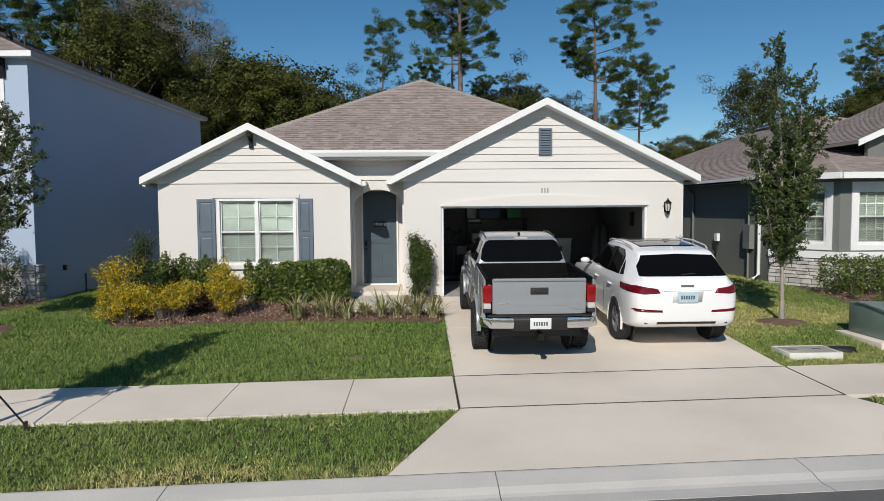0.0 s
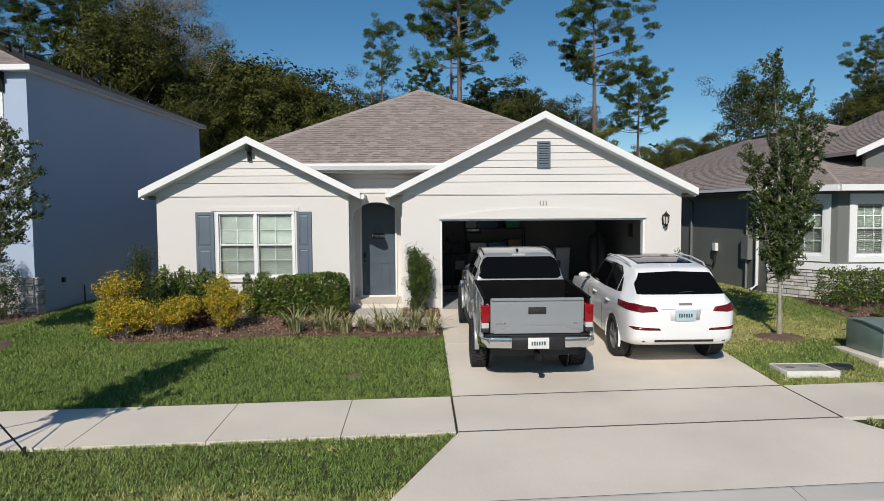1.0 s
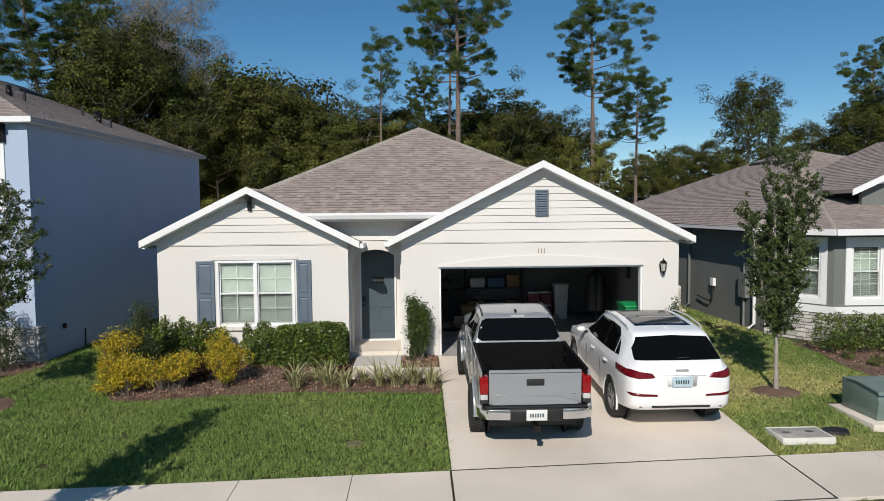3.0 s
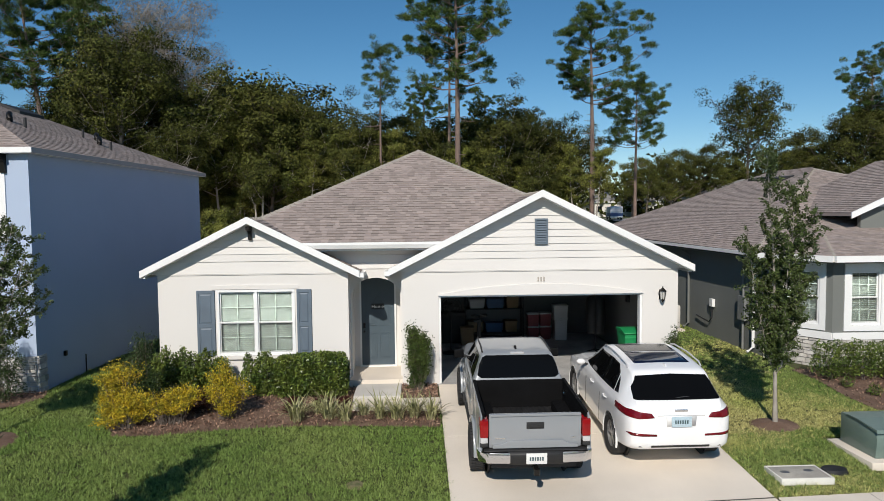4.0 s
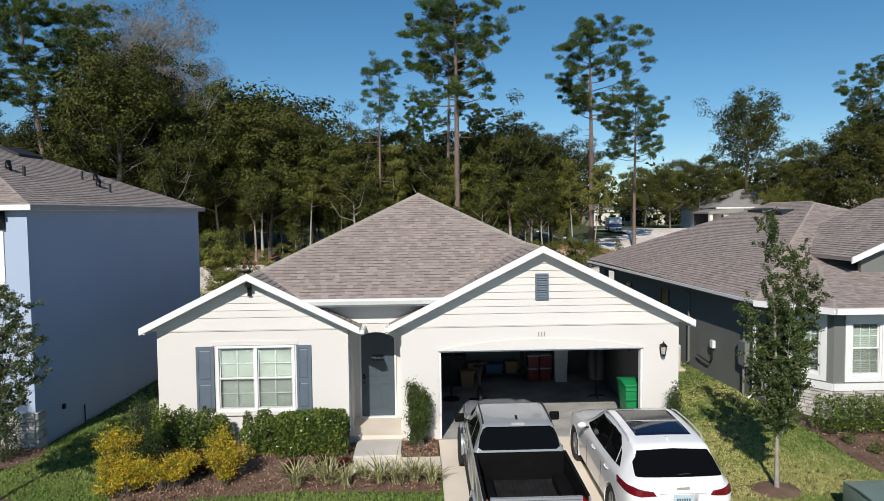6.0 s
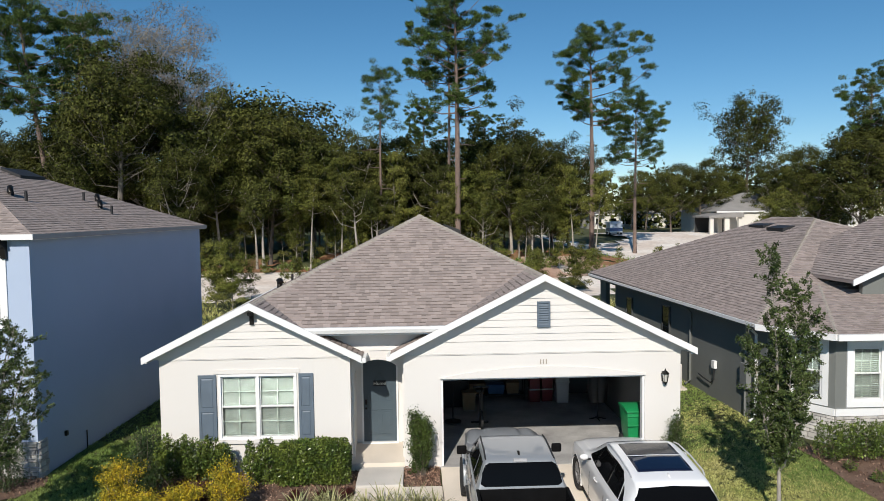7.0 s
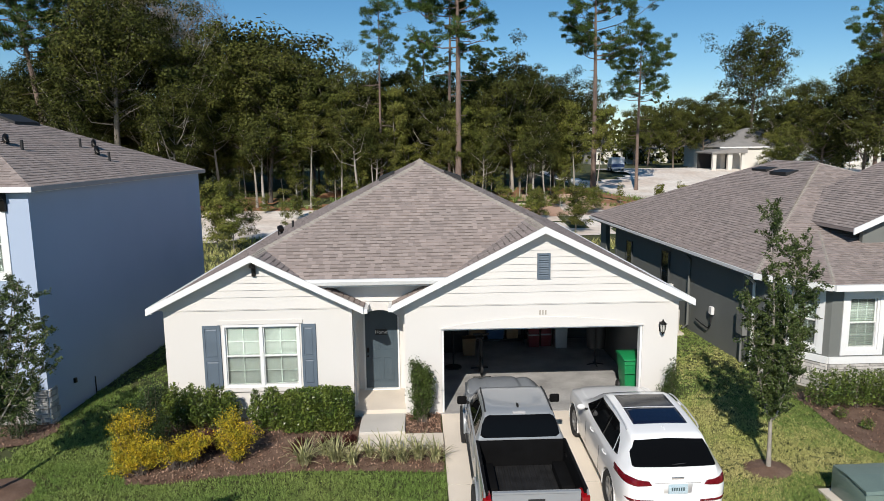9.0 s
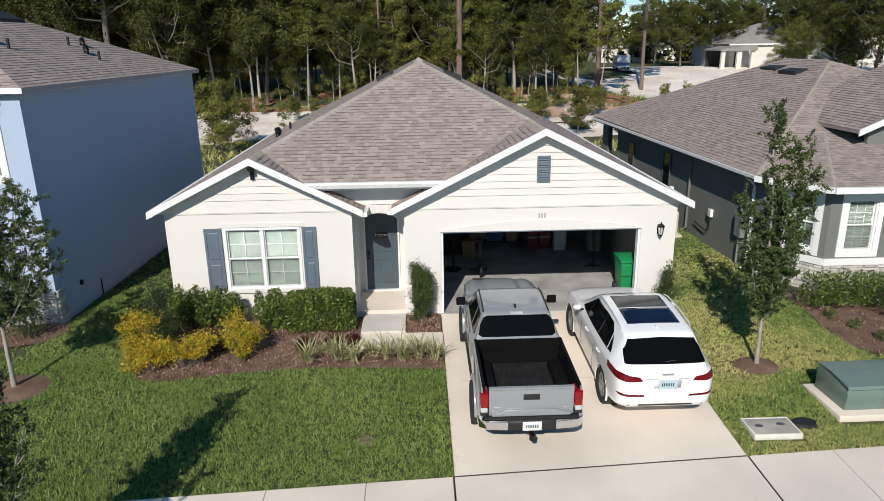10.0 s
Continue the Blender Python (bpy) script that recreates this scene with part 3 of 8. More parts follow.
# shutters
def shutter(x0, x1):
    s = part("shutter", bm_new(), "shutter", house, "slate-blue panelled window shutter")
    z0, z1, y0, y1 = 0.78, 2.33, WY - 0.04, WY - 0.005
    zm = 1.50
    for b in ((x0, x0 + 0.055, y0, y1, z0, z1), (x1 - 0.055, x1, y0, y1, z0, z1), (x0 + 0.055, x1 - 0.055, y0, y1, z0, z0 + 0.07), (x0 + 0.055, x1 - 0.055, y0, y1, z1 - 0.07, z1), (x0 + 0.055, x1 - 0.055, y0, y1, zm - 0.04, zm + 0.04)):
        bm = bm_new()
        box(bm, *b)
        part("stile", bm, "shutter", s)
    for a, b in ((z0 + 0.07, zm - 0.04), (zm + 0.04, z1 - 0.07)):
        bm = bm_new()
        box(bm, x0 + 0.055, x1 - 0.055, y0 + 0.014, y1, a, b)
        solid(bm, [(x0 + 0.075, y0 + 0.014, a + 0.02), (x1 - 0.075, y0 + 0.014, a + 0.02), (x1 - 0.075, y0 + 0.014, b - 0.02), (x0 + 0.075, y0 + 0.014, b - 0.02)],
              [(x0 + 0.1, y0 + 0.003, a + 0.045), (x1 - 0.1, y0 + 0.003, a + 0.045), (x1 - 0.1, y0 + 0.003, b - 0.045), (x0 + 0.1, y0 + 0.003, b - 0.045)])
        part("panel", bm, "shutter", s)


shutter(-5.66, -5.245)
shutter(-3.335, -2.995)


# windows: frame, sashes, muntins, panes, blinds
def window(parent, x0, x1, z0, z1, y, units, cols, rows, place=Matrix(), label="white double-hung window with closed blinds", tilts=(0.0485, 0.040)):
    """A window in the plane y, seen from -y, of so many sash units; place moves the whole."""
    w = part("window", bm_new(), "trim", parent, label)
    w.matrix_local = place
    f = 0.055
    bm = bm_new()
    for b in ((x0, x0 + f, y, y + 0.12, z0, z1), (x1 - f, x1, y, y + 0.12, z0, z1), (x0 + f, x1 - f, y, y + 0.12, z0, z0 + f), (x0 + f, x1 - f, y, y + 0.12, z1 - f, z1)):
        box(bm, *b)
    step = (x1 - x0 - 2 * f) / units
    for k in range(1, units):
        xc = x0 + f + step * k
        box(bm, xc - 0.035, xc + 0.035, y + 0.001, y + 0.12, z0 + f, z1 - f)
    bmesh.ops.remove_doubles(bm, verts=bm.verts, dist=1e-4)
    part("frame", bm, "trim", w)
    zm = (z0 + z1) / 2
    for k in range(units):
        a = x0 + f + step * k + (0.035 if k else 0)
        b = x0 + f + step * (k + 1) - (0.035 if k < units - 1 else 0)
        for lo, hi, dy in ((z0 + f, zm + 0.02, 0.03), (zm - 0.02, z1 - f, 0.055)):
            bm = bm_new()
            s = 0.03
            for q in ((a, a + s, lo, hi), (b - s, b, lo, hi), (a + s, b - s, lo, lo + s + 0.01), (a + s, b - s, hi - s - 0.01, hi)):
                box(bm, q[0], q[1], y + dy, y + dy + 0.03, q[2], q[3])
            for c in range(1, cols):
                xc = a + (b - a) * c / cols
                box(bm, xc - 0.009, xc + 0.009, y + dy + 0.016, y + dy + 0.026, lo + s, hi - s)
            for r in range(1, rows):
                zc = lo + (hi - lo) * r / rows
                box(bm, a + s, b - s, y + dy + 0.015, y + dy + 0.027, zc - 0.009, zc + 0.009)
            part("sash", bm, "trim", w)
            bm = bm_new()
            box(bm, a + s, b - s, y + dy + 0.008, y + dy + 0.012, lo + s, hi - s)
            pane = part("pane", bm, "pane", w)
            pane.visible_shadow = False
        bm = bm_new()
        box(bm, a + 0.012, b - 0.012, y + 0.022, y + 0.024, z0 + f + 0.012, zm)
        part("insect_screen", bm, "screen", w, "dark insect screen on the lower sash")
        bm = bm_new()
        zt, zb = z1 - f, z0 + f
        count = int((zt - zb) / 0.05)
        for i in range(count):
            z = zb + 0.01 + i * 0.05
            tilt = tilts[0] if z > zm else tilts[1]
            solid(bm, [(a, y + 0.10, z), (b, y + 0.10, z), (b, y + 0.103, z), (a, y + 0.103, z)], [(a, y + 0.114, z + tilt), (b, y + 0.114, z + tilt), (b, y + 0.117, z + tilt), (a, y + 0.117, z + tilt)])
        part("blind", bm, "blind", w, "white slatted blind")
    bm = bm_new()
    for b in ((x0, x1, y + 0.5, y + 0.52, z0, z1), (x0 - 0.02, x0, y + 0.13, y + 0.52, z0, z1), (x1, x1 + 0.02, y + 0.13, y + 0.52, z0, z1), (x0, x1, y + 0.13, y + 0.52, z1, z1 + 0.02), (x0, x1, y + 0.13, y + 0.52, z0 - 0.02, z0)):
        box(bm, *b)
    part("reveal", bm, "pale_wall", w)
    return w


M["screen"] = surf("screen", (0.05, 0.05, 0.05), 0.05, 2, 60, 0, 0.8)
M["screen"].node_tree.nodes["Principled BSDF"].inputs["Alpha"].default_value = 0.14
M["blind"] = surf("blind", (0.34, 0.345, 0.345), 0.03, 2, 30, 0, 0.6)
window(house, wx0 + 0.002, wx1 - 0.002, wz0 + 0.002, wz1 - 0.002, WY - 0.02, 2, 2, 2)
wall("lintel", [(-5.31, -3.3, WY - 0.025, WY - 0.001, 2.35, 2.44)], "stucco")
wall("sill", [(-5.28, -3.32, WY - 0.06, WY - 0.001, 0.70, 0.775)], "stucco")

# front door
door = part("door", bm_new(), "door", house, "dark slate-blue panelled front door")
wall("frame", [(dx0, dx0 + 0.04, 16.90, 17.05, dz0, dz1), (dx1 - 0.04, dx1, 16.90, 17.05, dz0, dz1), (dx0 + 0.04, dx1 - 0.04, 16.90, 17.05, dz1 - 0.04, dz1)], "trim", parent=door)
wall("threshold", [(dx0, dx1, 16.86, 17.05, dz0 - 0.01, dz0 + 0.02)], "trim", parent=door)
wall("leaf", [(dx0 + 0.042, dx1 - 0.042, 16.96, 17.0, dz0 + 0.022, dz1 - 0.042)], "door", parent=door)
for a, b in ((dx0 + 0.15, -1.56), (-1.49, dx1 - 0.15)):
    for lo, hi in ((0.35, 1.0), (1.2, 2.42)):
        bm = bm_new()
        for q in ((a, b, lo, lo + 0.02), (a, b, hi - 0.02, hi), (a, a + 0.02, lo + 0.02, hi - 0.02), (b - 0.02, b, lo + 0.02, hi - 0.02)):
            box(bm, q[0], q[1], 16.948, 16.962, q[2], q[3])
        box(bm, a + 0.05, b - 0.05, 16.952, 16.962, lo + 0.05, hi - 0.05)
        part("panel", bm, "door", door)
bm = bm_new()
bmesh.ops.create_uvsphere(bm, u_segments=12, v_segments=8, radius=0.03, matrix=Matrix.Translation((dx0 + 0.11, 16.91, 1.05)))
tube(bm, [(dx0 + 0.11, 16.96, 1.05), (dx0 + 0.11, 16.91, 1.05)], 0.012)
box(bm, dx0 + 0.08, dx0 + 0.14, 16.935, 16.96, 1.14, 1.27)
part("handle", bm, "dark_metal", door, "dark knob and keypad lock", 40)


def word(text, size, m, material, name, label, category):
    c = bpy.data.curves.new(name, "FONT")
    c.body, c.size, c.extrude, c.align_x, c.align_y = text, size, 0.003, "CENTER", "CENTER"
    tmp = new(name + "_curve", c)
    me = bpy.data.meshes.new_from_object(tmp.evaluated_get(bpy.context.evaluated_depsgraph_get()))
    bpy.data.objects.remove(tmp)
    me.materials.clear()
    me.materials.append(M[material])
    ob = new(name, me)
    ob.matrix_world = m
    return tagged(ob, label, category) if label else ob


sign = thing("door_sign", "small dark hanging plaque with white script on the door", "sign", at=(-1.53, 16.93, 1.69))
bm = bm_new()
box(bm, -0.16, 0.16, -0.008, 0.008, -0.075, 0.075)
bevel(bm, 0.004)
part("plaque", bm, "black", sign)
bm = bm_new()
tube(bm, [(-0.13, 0, 0.07), (0, 0.0, 0.30), (0.13, 0, 0.07)], 0.004, 5)
part("cord", bm, "black", sign)
M["ink"] = surf("ink", (0.75, 0.73, 0.68), 0.02, 5, 50, 0, 0.6)
txt = word("Home", 0.125, pose(0, 0, 0, 90), "ink", "lettering", "", "")
txt.parent = sign
txt.matrix_local = pose(0, -0.01, 0, 90, 0, 0)

# garage door arch trim, jambs, number bars, lantern
bm = bm_new()
gx0, gx1 = -0.02, 4.9
arc = [(gx0 + (gx1 - gx0) * k / 20, 2.15 + 0.23 * (1 - ((k - 10) / 10) ** 2)) for k in range(21)]
for (xa, za), (xb, zb) in zip(arc, arc[1:]):
    prism(bm, [(xa, 2.125), (xb, 2.125), (xb, zb), (xa, za)], "y", WY - 0.035, WY)
part("arch_trim", bm, "stucco", house, "shallow arched stucco trim over the garage")
wall("jamb", [(0.0, 0.05, WY + 0.03, WY + 0.2, 0.0, 2.13)], "trim")
wall("jamb", [(4.83, 4.88, WY + 0.03, WY + 0.2, 0.0, 2.13)], "trim")
wall("jamb", [(0.05, 4.83, WY + 0.03, WY + 0.2, 2.08, 2.13)], "trim")
M["number_grey"] = surf("number_grey", (0.36, 0.32, 0.27), 0.05, 4, 60, 0, 0.5)
number = thing("number_plate", "three small pale bronze marks above the garage", "sign", at=(2.44, WY - 0.012, 2.49))
for k in (-1, 0, 1):
    bm = bm_new()
    box(bm, k * 0.07 - 0.013, k * 0.07 + 0.013, -0.006, 0.012, -0.055, 0.055)
    part("bar", bm, "number_grey", number)


def lantern(at):
    t = thing("wall_lantern", "black metal coach lantern on the stucco wall", "lamp", at=at)
    bm = bm_new()
    box(bm, -0.05, 0.05, -0.015, 0.0, -0.12, 0.12)
    bevel(bm, 0.006)
    part("plate", bm, "dark_metal", t)
    bm = bm_new()
    tube(bm, [(0, -0.01, 0.02), (0, -0.06, 0.13), (0, -0.11, 0.12)], 0.012, 6)
    part("arm", bm, "dark_metal", t)
    bm = bm_new()
    for z0, z1, r0, r1 in ((0.09, 0.17, 0.10, 0.02), (0.17, 0.21, 0.02, 0.008), (-0.13, -0.10, 0.05, 0.055), (-0.18, -0.13, 0.012, 0.03)):
        tube(bm, [(0, -0.12, z0), (0, -0.12, z1)], [r0, r1], 8)
    for k in range(6):
        a = k * math.pi / 3
        tube(bm, [(0.055 * math.cos(a), -0.12 + 0.055 * math.sin(a), -0.1), (0.08 * math.cos(a), -0.12 + 0.08 * math.sin(a), 0.09)], 0.007, 4)
    part("cage", bm, "dark_metal", t)
    bm = bm_new()
    tube(bm, [(0, -0.12, -0.1), (0, -0.12, 0.09)], [0.05, 0.075], 6)
    part("glass", bm, "lamp_glass", t, "frosted lantern glass")


M["lamp_glass"] = surf("lamp_glass", (0.55, 0.54, 0.5), 0.05, 8, 40, 0, 0.2)
lantern((5.33, WY, 2.08))

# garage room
# darker than bare drywall: the room's shade is put into this wall colour
M["garage_wall_shaded"] = surf("garage_wall_shaded", (0.155, 0.152, 0.147), 0.06, 0.8, 40, 0.1, 0.9)
M["garage_floor"] = surf("garage_floor", (0.46, 0.45, 0.44), 0.15, 1.2, 30, 0.1, 0.7, tint=(0.26, 0.255, 0.25))
garage = thing("garage_room", "drywall garage interior with a bare concrete floor", "garage", kind="structure")
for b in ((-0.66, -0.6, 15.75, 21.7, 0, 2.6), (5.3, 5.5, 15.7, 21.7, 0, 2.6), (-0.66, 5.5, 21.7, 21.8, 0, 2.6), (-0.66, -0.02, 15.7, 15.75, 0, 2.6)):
    wall("wall", [b], "garage_wall_shaded", parent=garage)
wall("floor", [(-0.66, 5.5, 15.49, 21.8, -0.1, 0.012)], "garage_floor", parent=garage)
wall("ceiling", [(-0.66, 5.5, 15.7, 21.8, 2.6, 2.66)], "garage_wall_shaded", parent=garage)

# walk and step
walkway = thing("walkway", "pale concrete front walk and stoop", "path", kind="structure")
for b, mat in (((-1.95, -0.03, 13.72, 14.40, -0.12, -0.004), "concrete"), ((-1.95, -0.90, 14.41, 15.49, -0.10, 0.045), "kerb")):
    bm = bm_new()
    box(bm, *b)
    bevel(bm, 0.008)
    part("slab", bm, mat, walkway)

# ---- blue-grey neighbour (two storeys) ----
blue = thing("house", "two-storey pale blue-grey stucco house with hip roof", "house")
BW, BF, BB, BL, BE = -9.38, 15.5, 26.5, -21.5, 5.56
wall("wall", [(BW - 0.2, BW, BF, BB, -0.2, BE)], "blue_wall", parent=blue)
wall("wall", [(BL, BW - 1.95, BF, BF + 0.2, -0.2, BE), (BW - 0.66, BW - 0.2, BF, BF + 0.2, -0.2, BE), (BW - 1.95, BW - 0.66, BF, BF + 0.2, -0.2, 3.62), (BW - 1.95, BW - 0.66, BF, BF + 0.2, 5.08, BE)], "blue_wall", parent=blue)
wall("wall", [(BL, BW - 0.2, BB - 0.2, BB, -0.2, BE)], "blue_wall", parent=blue)
wall("wall", [(BL, BL + 0.2, BF + 0.2, BB - 0.2, -0.2, BE)], "blue_wall", parent=blue)
ov = 0.20
X0, X1, Y0, Y1, Z0 = BL - ov, BW + ov, BF - ov, BB + ov, BE + 0.105
half = min(X1 - X0, Y1 - Y0) / 2
XC0, XC1, YC0, YC1 = X0 + half, X1 - half, Y0 + half, Y1 - half
ZR = Z0 + 0.42 * half
hips = [[(X0, Y0, Z0), (X1, Y0, Z0), (XC1, YC0, ZR), (XC0, YC0, ZR)], [(X1, Y0, Z0), (X1, Y1, Z0), (XC1, YC1, ZR), (XC1, YC0, ZR)],
        [(X1, Y1, Z0), (X0, Y1, Z0), (XC0, YC1, ZR), (XC1, YC1, ZR)], [(X0, Y1, Z0), (X0, Y0, Z0), (XC0, YC0, ZR), (XC0, YC1, ZR)]]
hips = [[p for i, p in enumerate(poly) if p not in poly[:i]] for poly in hips]
bm = bm_new()
for poly in hips:
    deck(bm, poly, 0.08)
broof = part("roof", bm, "shingle", blue, "brown asphalt shingle hip roof")
sv, sf, bands = [], [], ([], [])
for poly in hips[:2]:
    shingle_plane(sv, sf, poly, rng=rng, bands=bands, thick=0.009)
flat("shingles", sv, sf, "shingle", broof)["kind"] = "stuff"
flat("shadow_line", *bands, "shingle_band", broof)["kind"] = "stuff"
wall("fascia", [(X0, X1 + 0.02, Y0 - 0.02, Y0, Z0 - 0.115, Z0 + 0.008)], "trim", parent=blue)
wall("fascia", [(X1, X1 + 0.02, Y0, Y1, Z0 - 0.115, Z0 + 0.008)], "fascia_grey", parent=blue)
wall("soffit", [(BW, X1, Y0, Y1, Z0 - 0.125, Z0 - 0.105), (X0, BW, Y0, BF, Z0 - 0.125, Z0 - 0.105)], "trim", parent=blue)
window(blue, BW - 1.95, BW - 0.66, 3.62, 5.08, BF - 0.01, 1, 2, 2, label="white window on the upper storey")
wall("window_trim", [(BW - 2.07, BW - 1.95, BF - 0.03, BF, 3.50, 5.20), (BW - 0.66, BW - 0.54, BF - 0.03, BF, 3.50, 5.20), (BW - 1.95, BW - 0.66, BF - 0.03, BF, 5.08, 5.20), (BW - 1.95, BW - 0.66, BF - 0.03, BF, 3.50, 3.62)], "trim", parent=blue)
bm = bm_new()
prism(bm, [(BF - 0.3, BE - 0.06), (BF - 0.3, BE), (BF, BE), (BF, BE - 0.45), (BF - 0.07, BE - 0.45), (BF - 0.1, BE - 0.2)], "x", BW - 0.62, BW - 0.5)
part("bracket", bm, "dark_metal", blue)

# roof pipes, stone base and small fittings of the blue house
def gooseneck(parent, x, y):
    z = Z0 + 0.42 * (X1 - x)
    bm = bm_new()
    tube(bm, [(x, y, z - 0.1), (x, y, z + 0.10), (x - 0.03, y + 0.02, z + 0.17), (x + 0.04, y - 0.08, z + 0.20), (x + 0.08, y - 0.15, z + 0.12), (x + 0.08, y - 0.17, z + 0.05)], 0.075, 9)
    part("roof_vent", bm, "dark_metal", parent, "dark gooseneck roof vent", 60)


for x, y in ((-11.56, 18.4), (-11.28, 22.46), (-10.75, 21.57)):
    gooseneck(blue, x, y)
for x, y in ((-11.15, 18.39), (-11.32, 21.69), (-10.28, 21.35)):
    z = Z0 + 0.42 * (X1 - x)
    bm = bm_new()
    tube(bm, [(x, y, z - 0.1), (x, y, z + 0.27)], 0.04, 8)
    part("vent_pipe", bm, "black", blue, "", 60)
bm = bm_new()
prism(bm, [(-13.6, Z0 + 0.42 * (X1 + 13.6) - 0.02), (-13.6, Z0 + 0.42 * (X1 + 13.6) + 0.10), (-13.0, Z0 + 0.42 * (X1 + 13.0) + 0.10), (-13.0, Z0 + 0.42 * (X1 + 13.0) - 0.02)], "y", 21.2, 22.5)
part("roof_vent", bm, "black", blue, "dark off-ridge roof vent")
sr = random.Random(3)
stone_base = part("stone_veneer", bm_new(), "stone", blue, "stacked grey stone at the wall's foot")


def stones(parent, origin, along, length, z0, z1, out, rng):
    """Stacked stones over a strip of wall."""
    o, a = Vector(origin), Vector(along).normalized()
    n = Vector((a.y, -a.x, 0)) * out
    z = z0
    while z < z1 - 0.03:
        h = min(rng.choice((0.07, 0.1, 0.14)), z1 - z)
        x = 0
        while x < length - 0.02:
            w = min(rng.uniform(0.14, 0.42), length - x)
            d = rng.uniform(0.03, 0.06)
            bm = bm_new()
            g = 0.006
            ring = [(x + g, z + g), (x + w - g, z + g + rng.uniform(-0.004, 0.008)), (x + w - g, z + h - g), (x + g, z + h - g)]
            c = (x + w / 2, z + h / 2)
            solid(bm, [o + a * p + Vector((0, 0, q)) for p, q in ring], [o + a * (p + (c[0] - p) * 0.12) + n * d + Vector((0, 0, q + (c[1] - q) * 0.12)) for p, q in ring])
            part("stone", bm, "stone", parent)
            x += w
        z += h


stones(stone_base, (BW, BF, 0), (0, 1, 0), 0.35, -0.1, 0.85, 1, sr)
stones(stone_base, (BW - 1.8, BF, 0), (1, 0, 0), 1.8, -0.1, 0.85, 1, sr)
wall("hose_bib", [(BW, BW + 0.06, 16.6, 16.68, 0.62, 0.74)], "dark_metal", parent=blue)
bm = bm_new()
tube(bm, [(BW + 0.03, 17.6, -0.1), (BW + 0.03, 17.6, 0.45)], 0.015, 6)
part("pipe", bm, "dark_metal", blue)

blue.matrix_world = pose(BW, BF, 0) @ pose(0, 0, 0, 0, 0, -2.0) @ pose(-BW, -BF, 0)

# ---- grey neighbour (single storey, bay front) ----
grey = thing("house", "single-storey dark grey stucco house with brown shingle roof", "house")
GE = 2.74
ge = GE + 0.16
P0, P1, P2 = (9.1, 17.9), (10.12, 16.42), (14.0, 16.42)


def upright(bm, a, b, z0, z1, t=0.2, out=0.0):
    d = (Vector(b) - Vector(a)).normalized()
    n = Vector((-d.y, d.x))
    a, b = Vector(a) - n * out, Vector(b) - n * out
    m = n * (t + out)
    solid(bm, [(*a, z0), (*b, z0), (b[0] + m.x, b[1] + m.y, z0), (a[0] + m.x, a[1] + m.y, z0)], [(*a, z1), (*b, z1), (b[0] + m.x, b[1] + m.y, z1), (a[0] + m.x, a[1] + m.y, z1)])


def along(a, b, f):
    return (a[0] + (b[0] - a[0]) * f, a[1] + (b[1] - a[1]) * f)


def gwall(a, b, z0, z1, mat="gray_wall", name="wall", t=0.2, out=0.0, label=""):
    bm = bm_new()
    upright(bm, a, b, z0, z1, t, out)
    part(name, bm, mat, grey, label)


def bay_face(a, b, w, width, z0, z1):
    """A wall from a to b with a trimmed window of that width centred w metres along it."""
    L = (Vector(b) - Vector(a)).length
    f0, f1 = (w - width / 2) / L, (w + width / 2) / L
    gwall(a, along(a, b, f0), -0.2, GE)
    gwall(along(a, b, f1), b, -0.2, GE)
    gwall(along(a, b, f0), along(a, b, f1), -0.2, z0)
    gwall(along(a, b, f0), along(a, b, f1), z1, GE)
    e = 0.15 / L
    for q in ((f0 - e, f0, z0 - 0.14, z1 + 0.16), (f1, f1 + e, z0 - 0.14, z1 + 0.16), (f0, f1, z1, z1 + 0.16), (f0, f1, z0 - 0.14, z0)):
        gwall(along(a, b, q[0]), along(a, b, q[1]), q[2], q[3], "trim", "window_trim", 0.0, 0.03)
    gwall(a, b, 0.72, 0.90, "trim", "sill_band", 0.0, 0.05, "white sill band over stone")
    ang = math.atan2(b[1] - a[1], b[0] - a[0])
    window(grey, w - width / 2 + 0.002, w + width / 2 - 0.002, z0 + 0.002, z1 - 0.002, -0.005, 1, 3, 2, tilts=(0.026, 0.022), place=Matrix.Translation((*a, 0)) @ Matrix.Rotation(ang, 4, "Z"))


bay_face(P0, P1, 1.08, 0.80, 1.08, 2.52)
bay_face(P1, P2, 0.85, 0.82, 1.08, 2.52)
gstone = part("stone_veneer", bm_new(), "stone", grey, "stacked pale stone under the bay windows")
stones(gstone, (*P0, 0), (P1[0] - P0[0], P1[1] - P0[1], 0), (Vector(P1) - Vector(P0)).length, -0.05, 0.71, 1, sr)
stones(gstone, (*P1, 0), (1, 0, 0), 2.6, -0.05, 0.71, 1, sr)
def side_x(y):
    return 9.1 + (8.55 - 9.1) * (y - 17.9) / 15.0


gwall((side_x(30.65), 30.65), (9.1, 17.9), -0.2, GE, label="dark grey stucco side wall")
gwall((8.55, 32.9), (side_x(32.05), 32.05), -0.2, GE, name="porch_column")
gwall((side_x(32.05), 32.05), (side_x(30.65), 30.65), GE - 0.16, GE, name="porch_beam")
gwall((12.6, 30.65), (side_x(30.65), 30.65), -0.2, GE)
gwall((12.6, 33.0), (12.6, 30.65), -0.2, GE)
gwall((12.6, 33.0), (8.75, 32.9), GE - 0.3, GE, name="porch_beam")
gwall((22, 33.2), (12.6, 33.0), -0.2, GE)
gwall(P2, (22, 16.42), -0.2, GE)
gwall((22, 16.42), (22, 33.2), -0.2, GE)
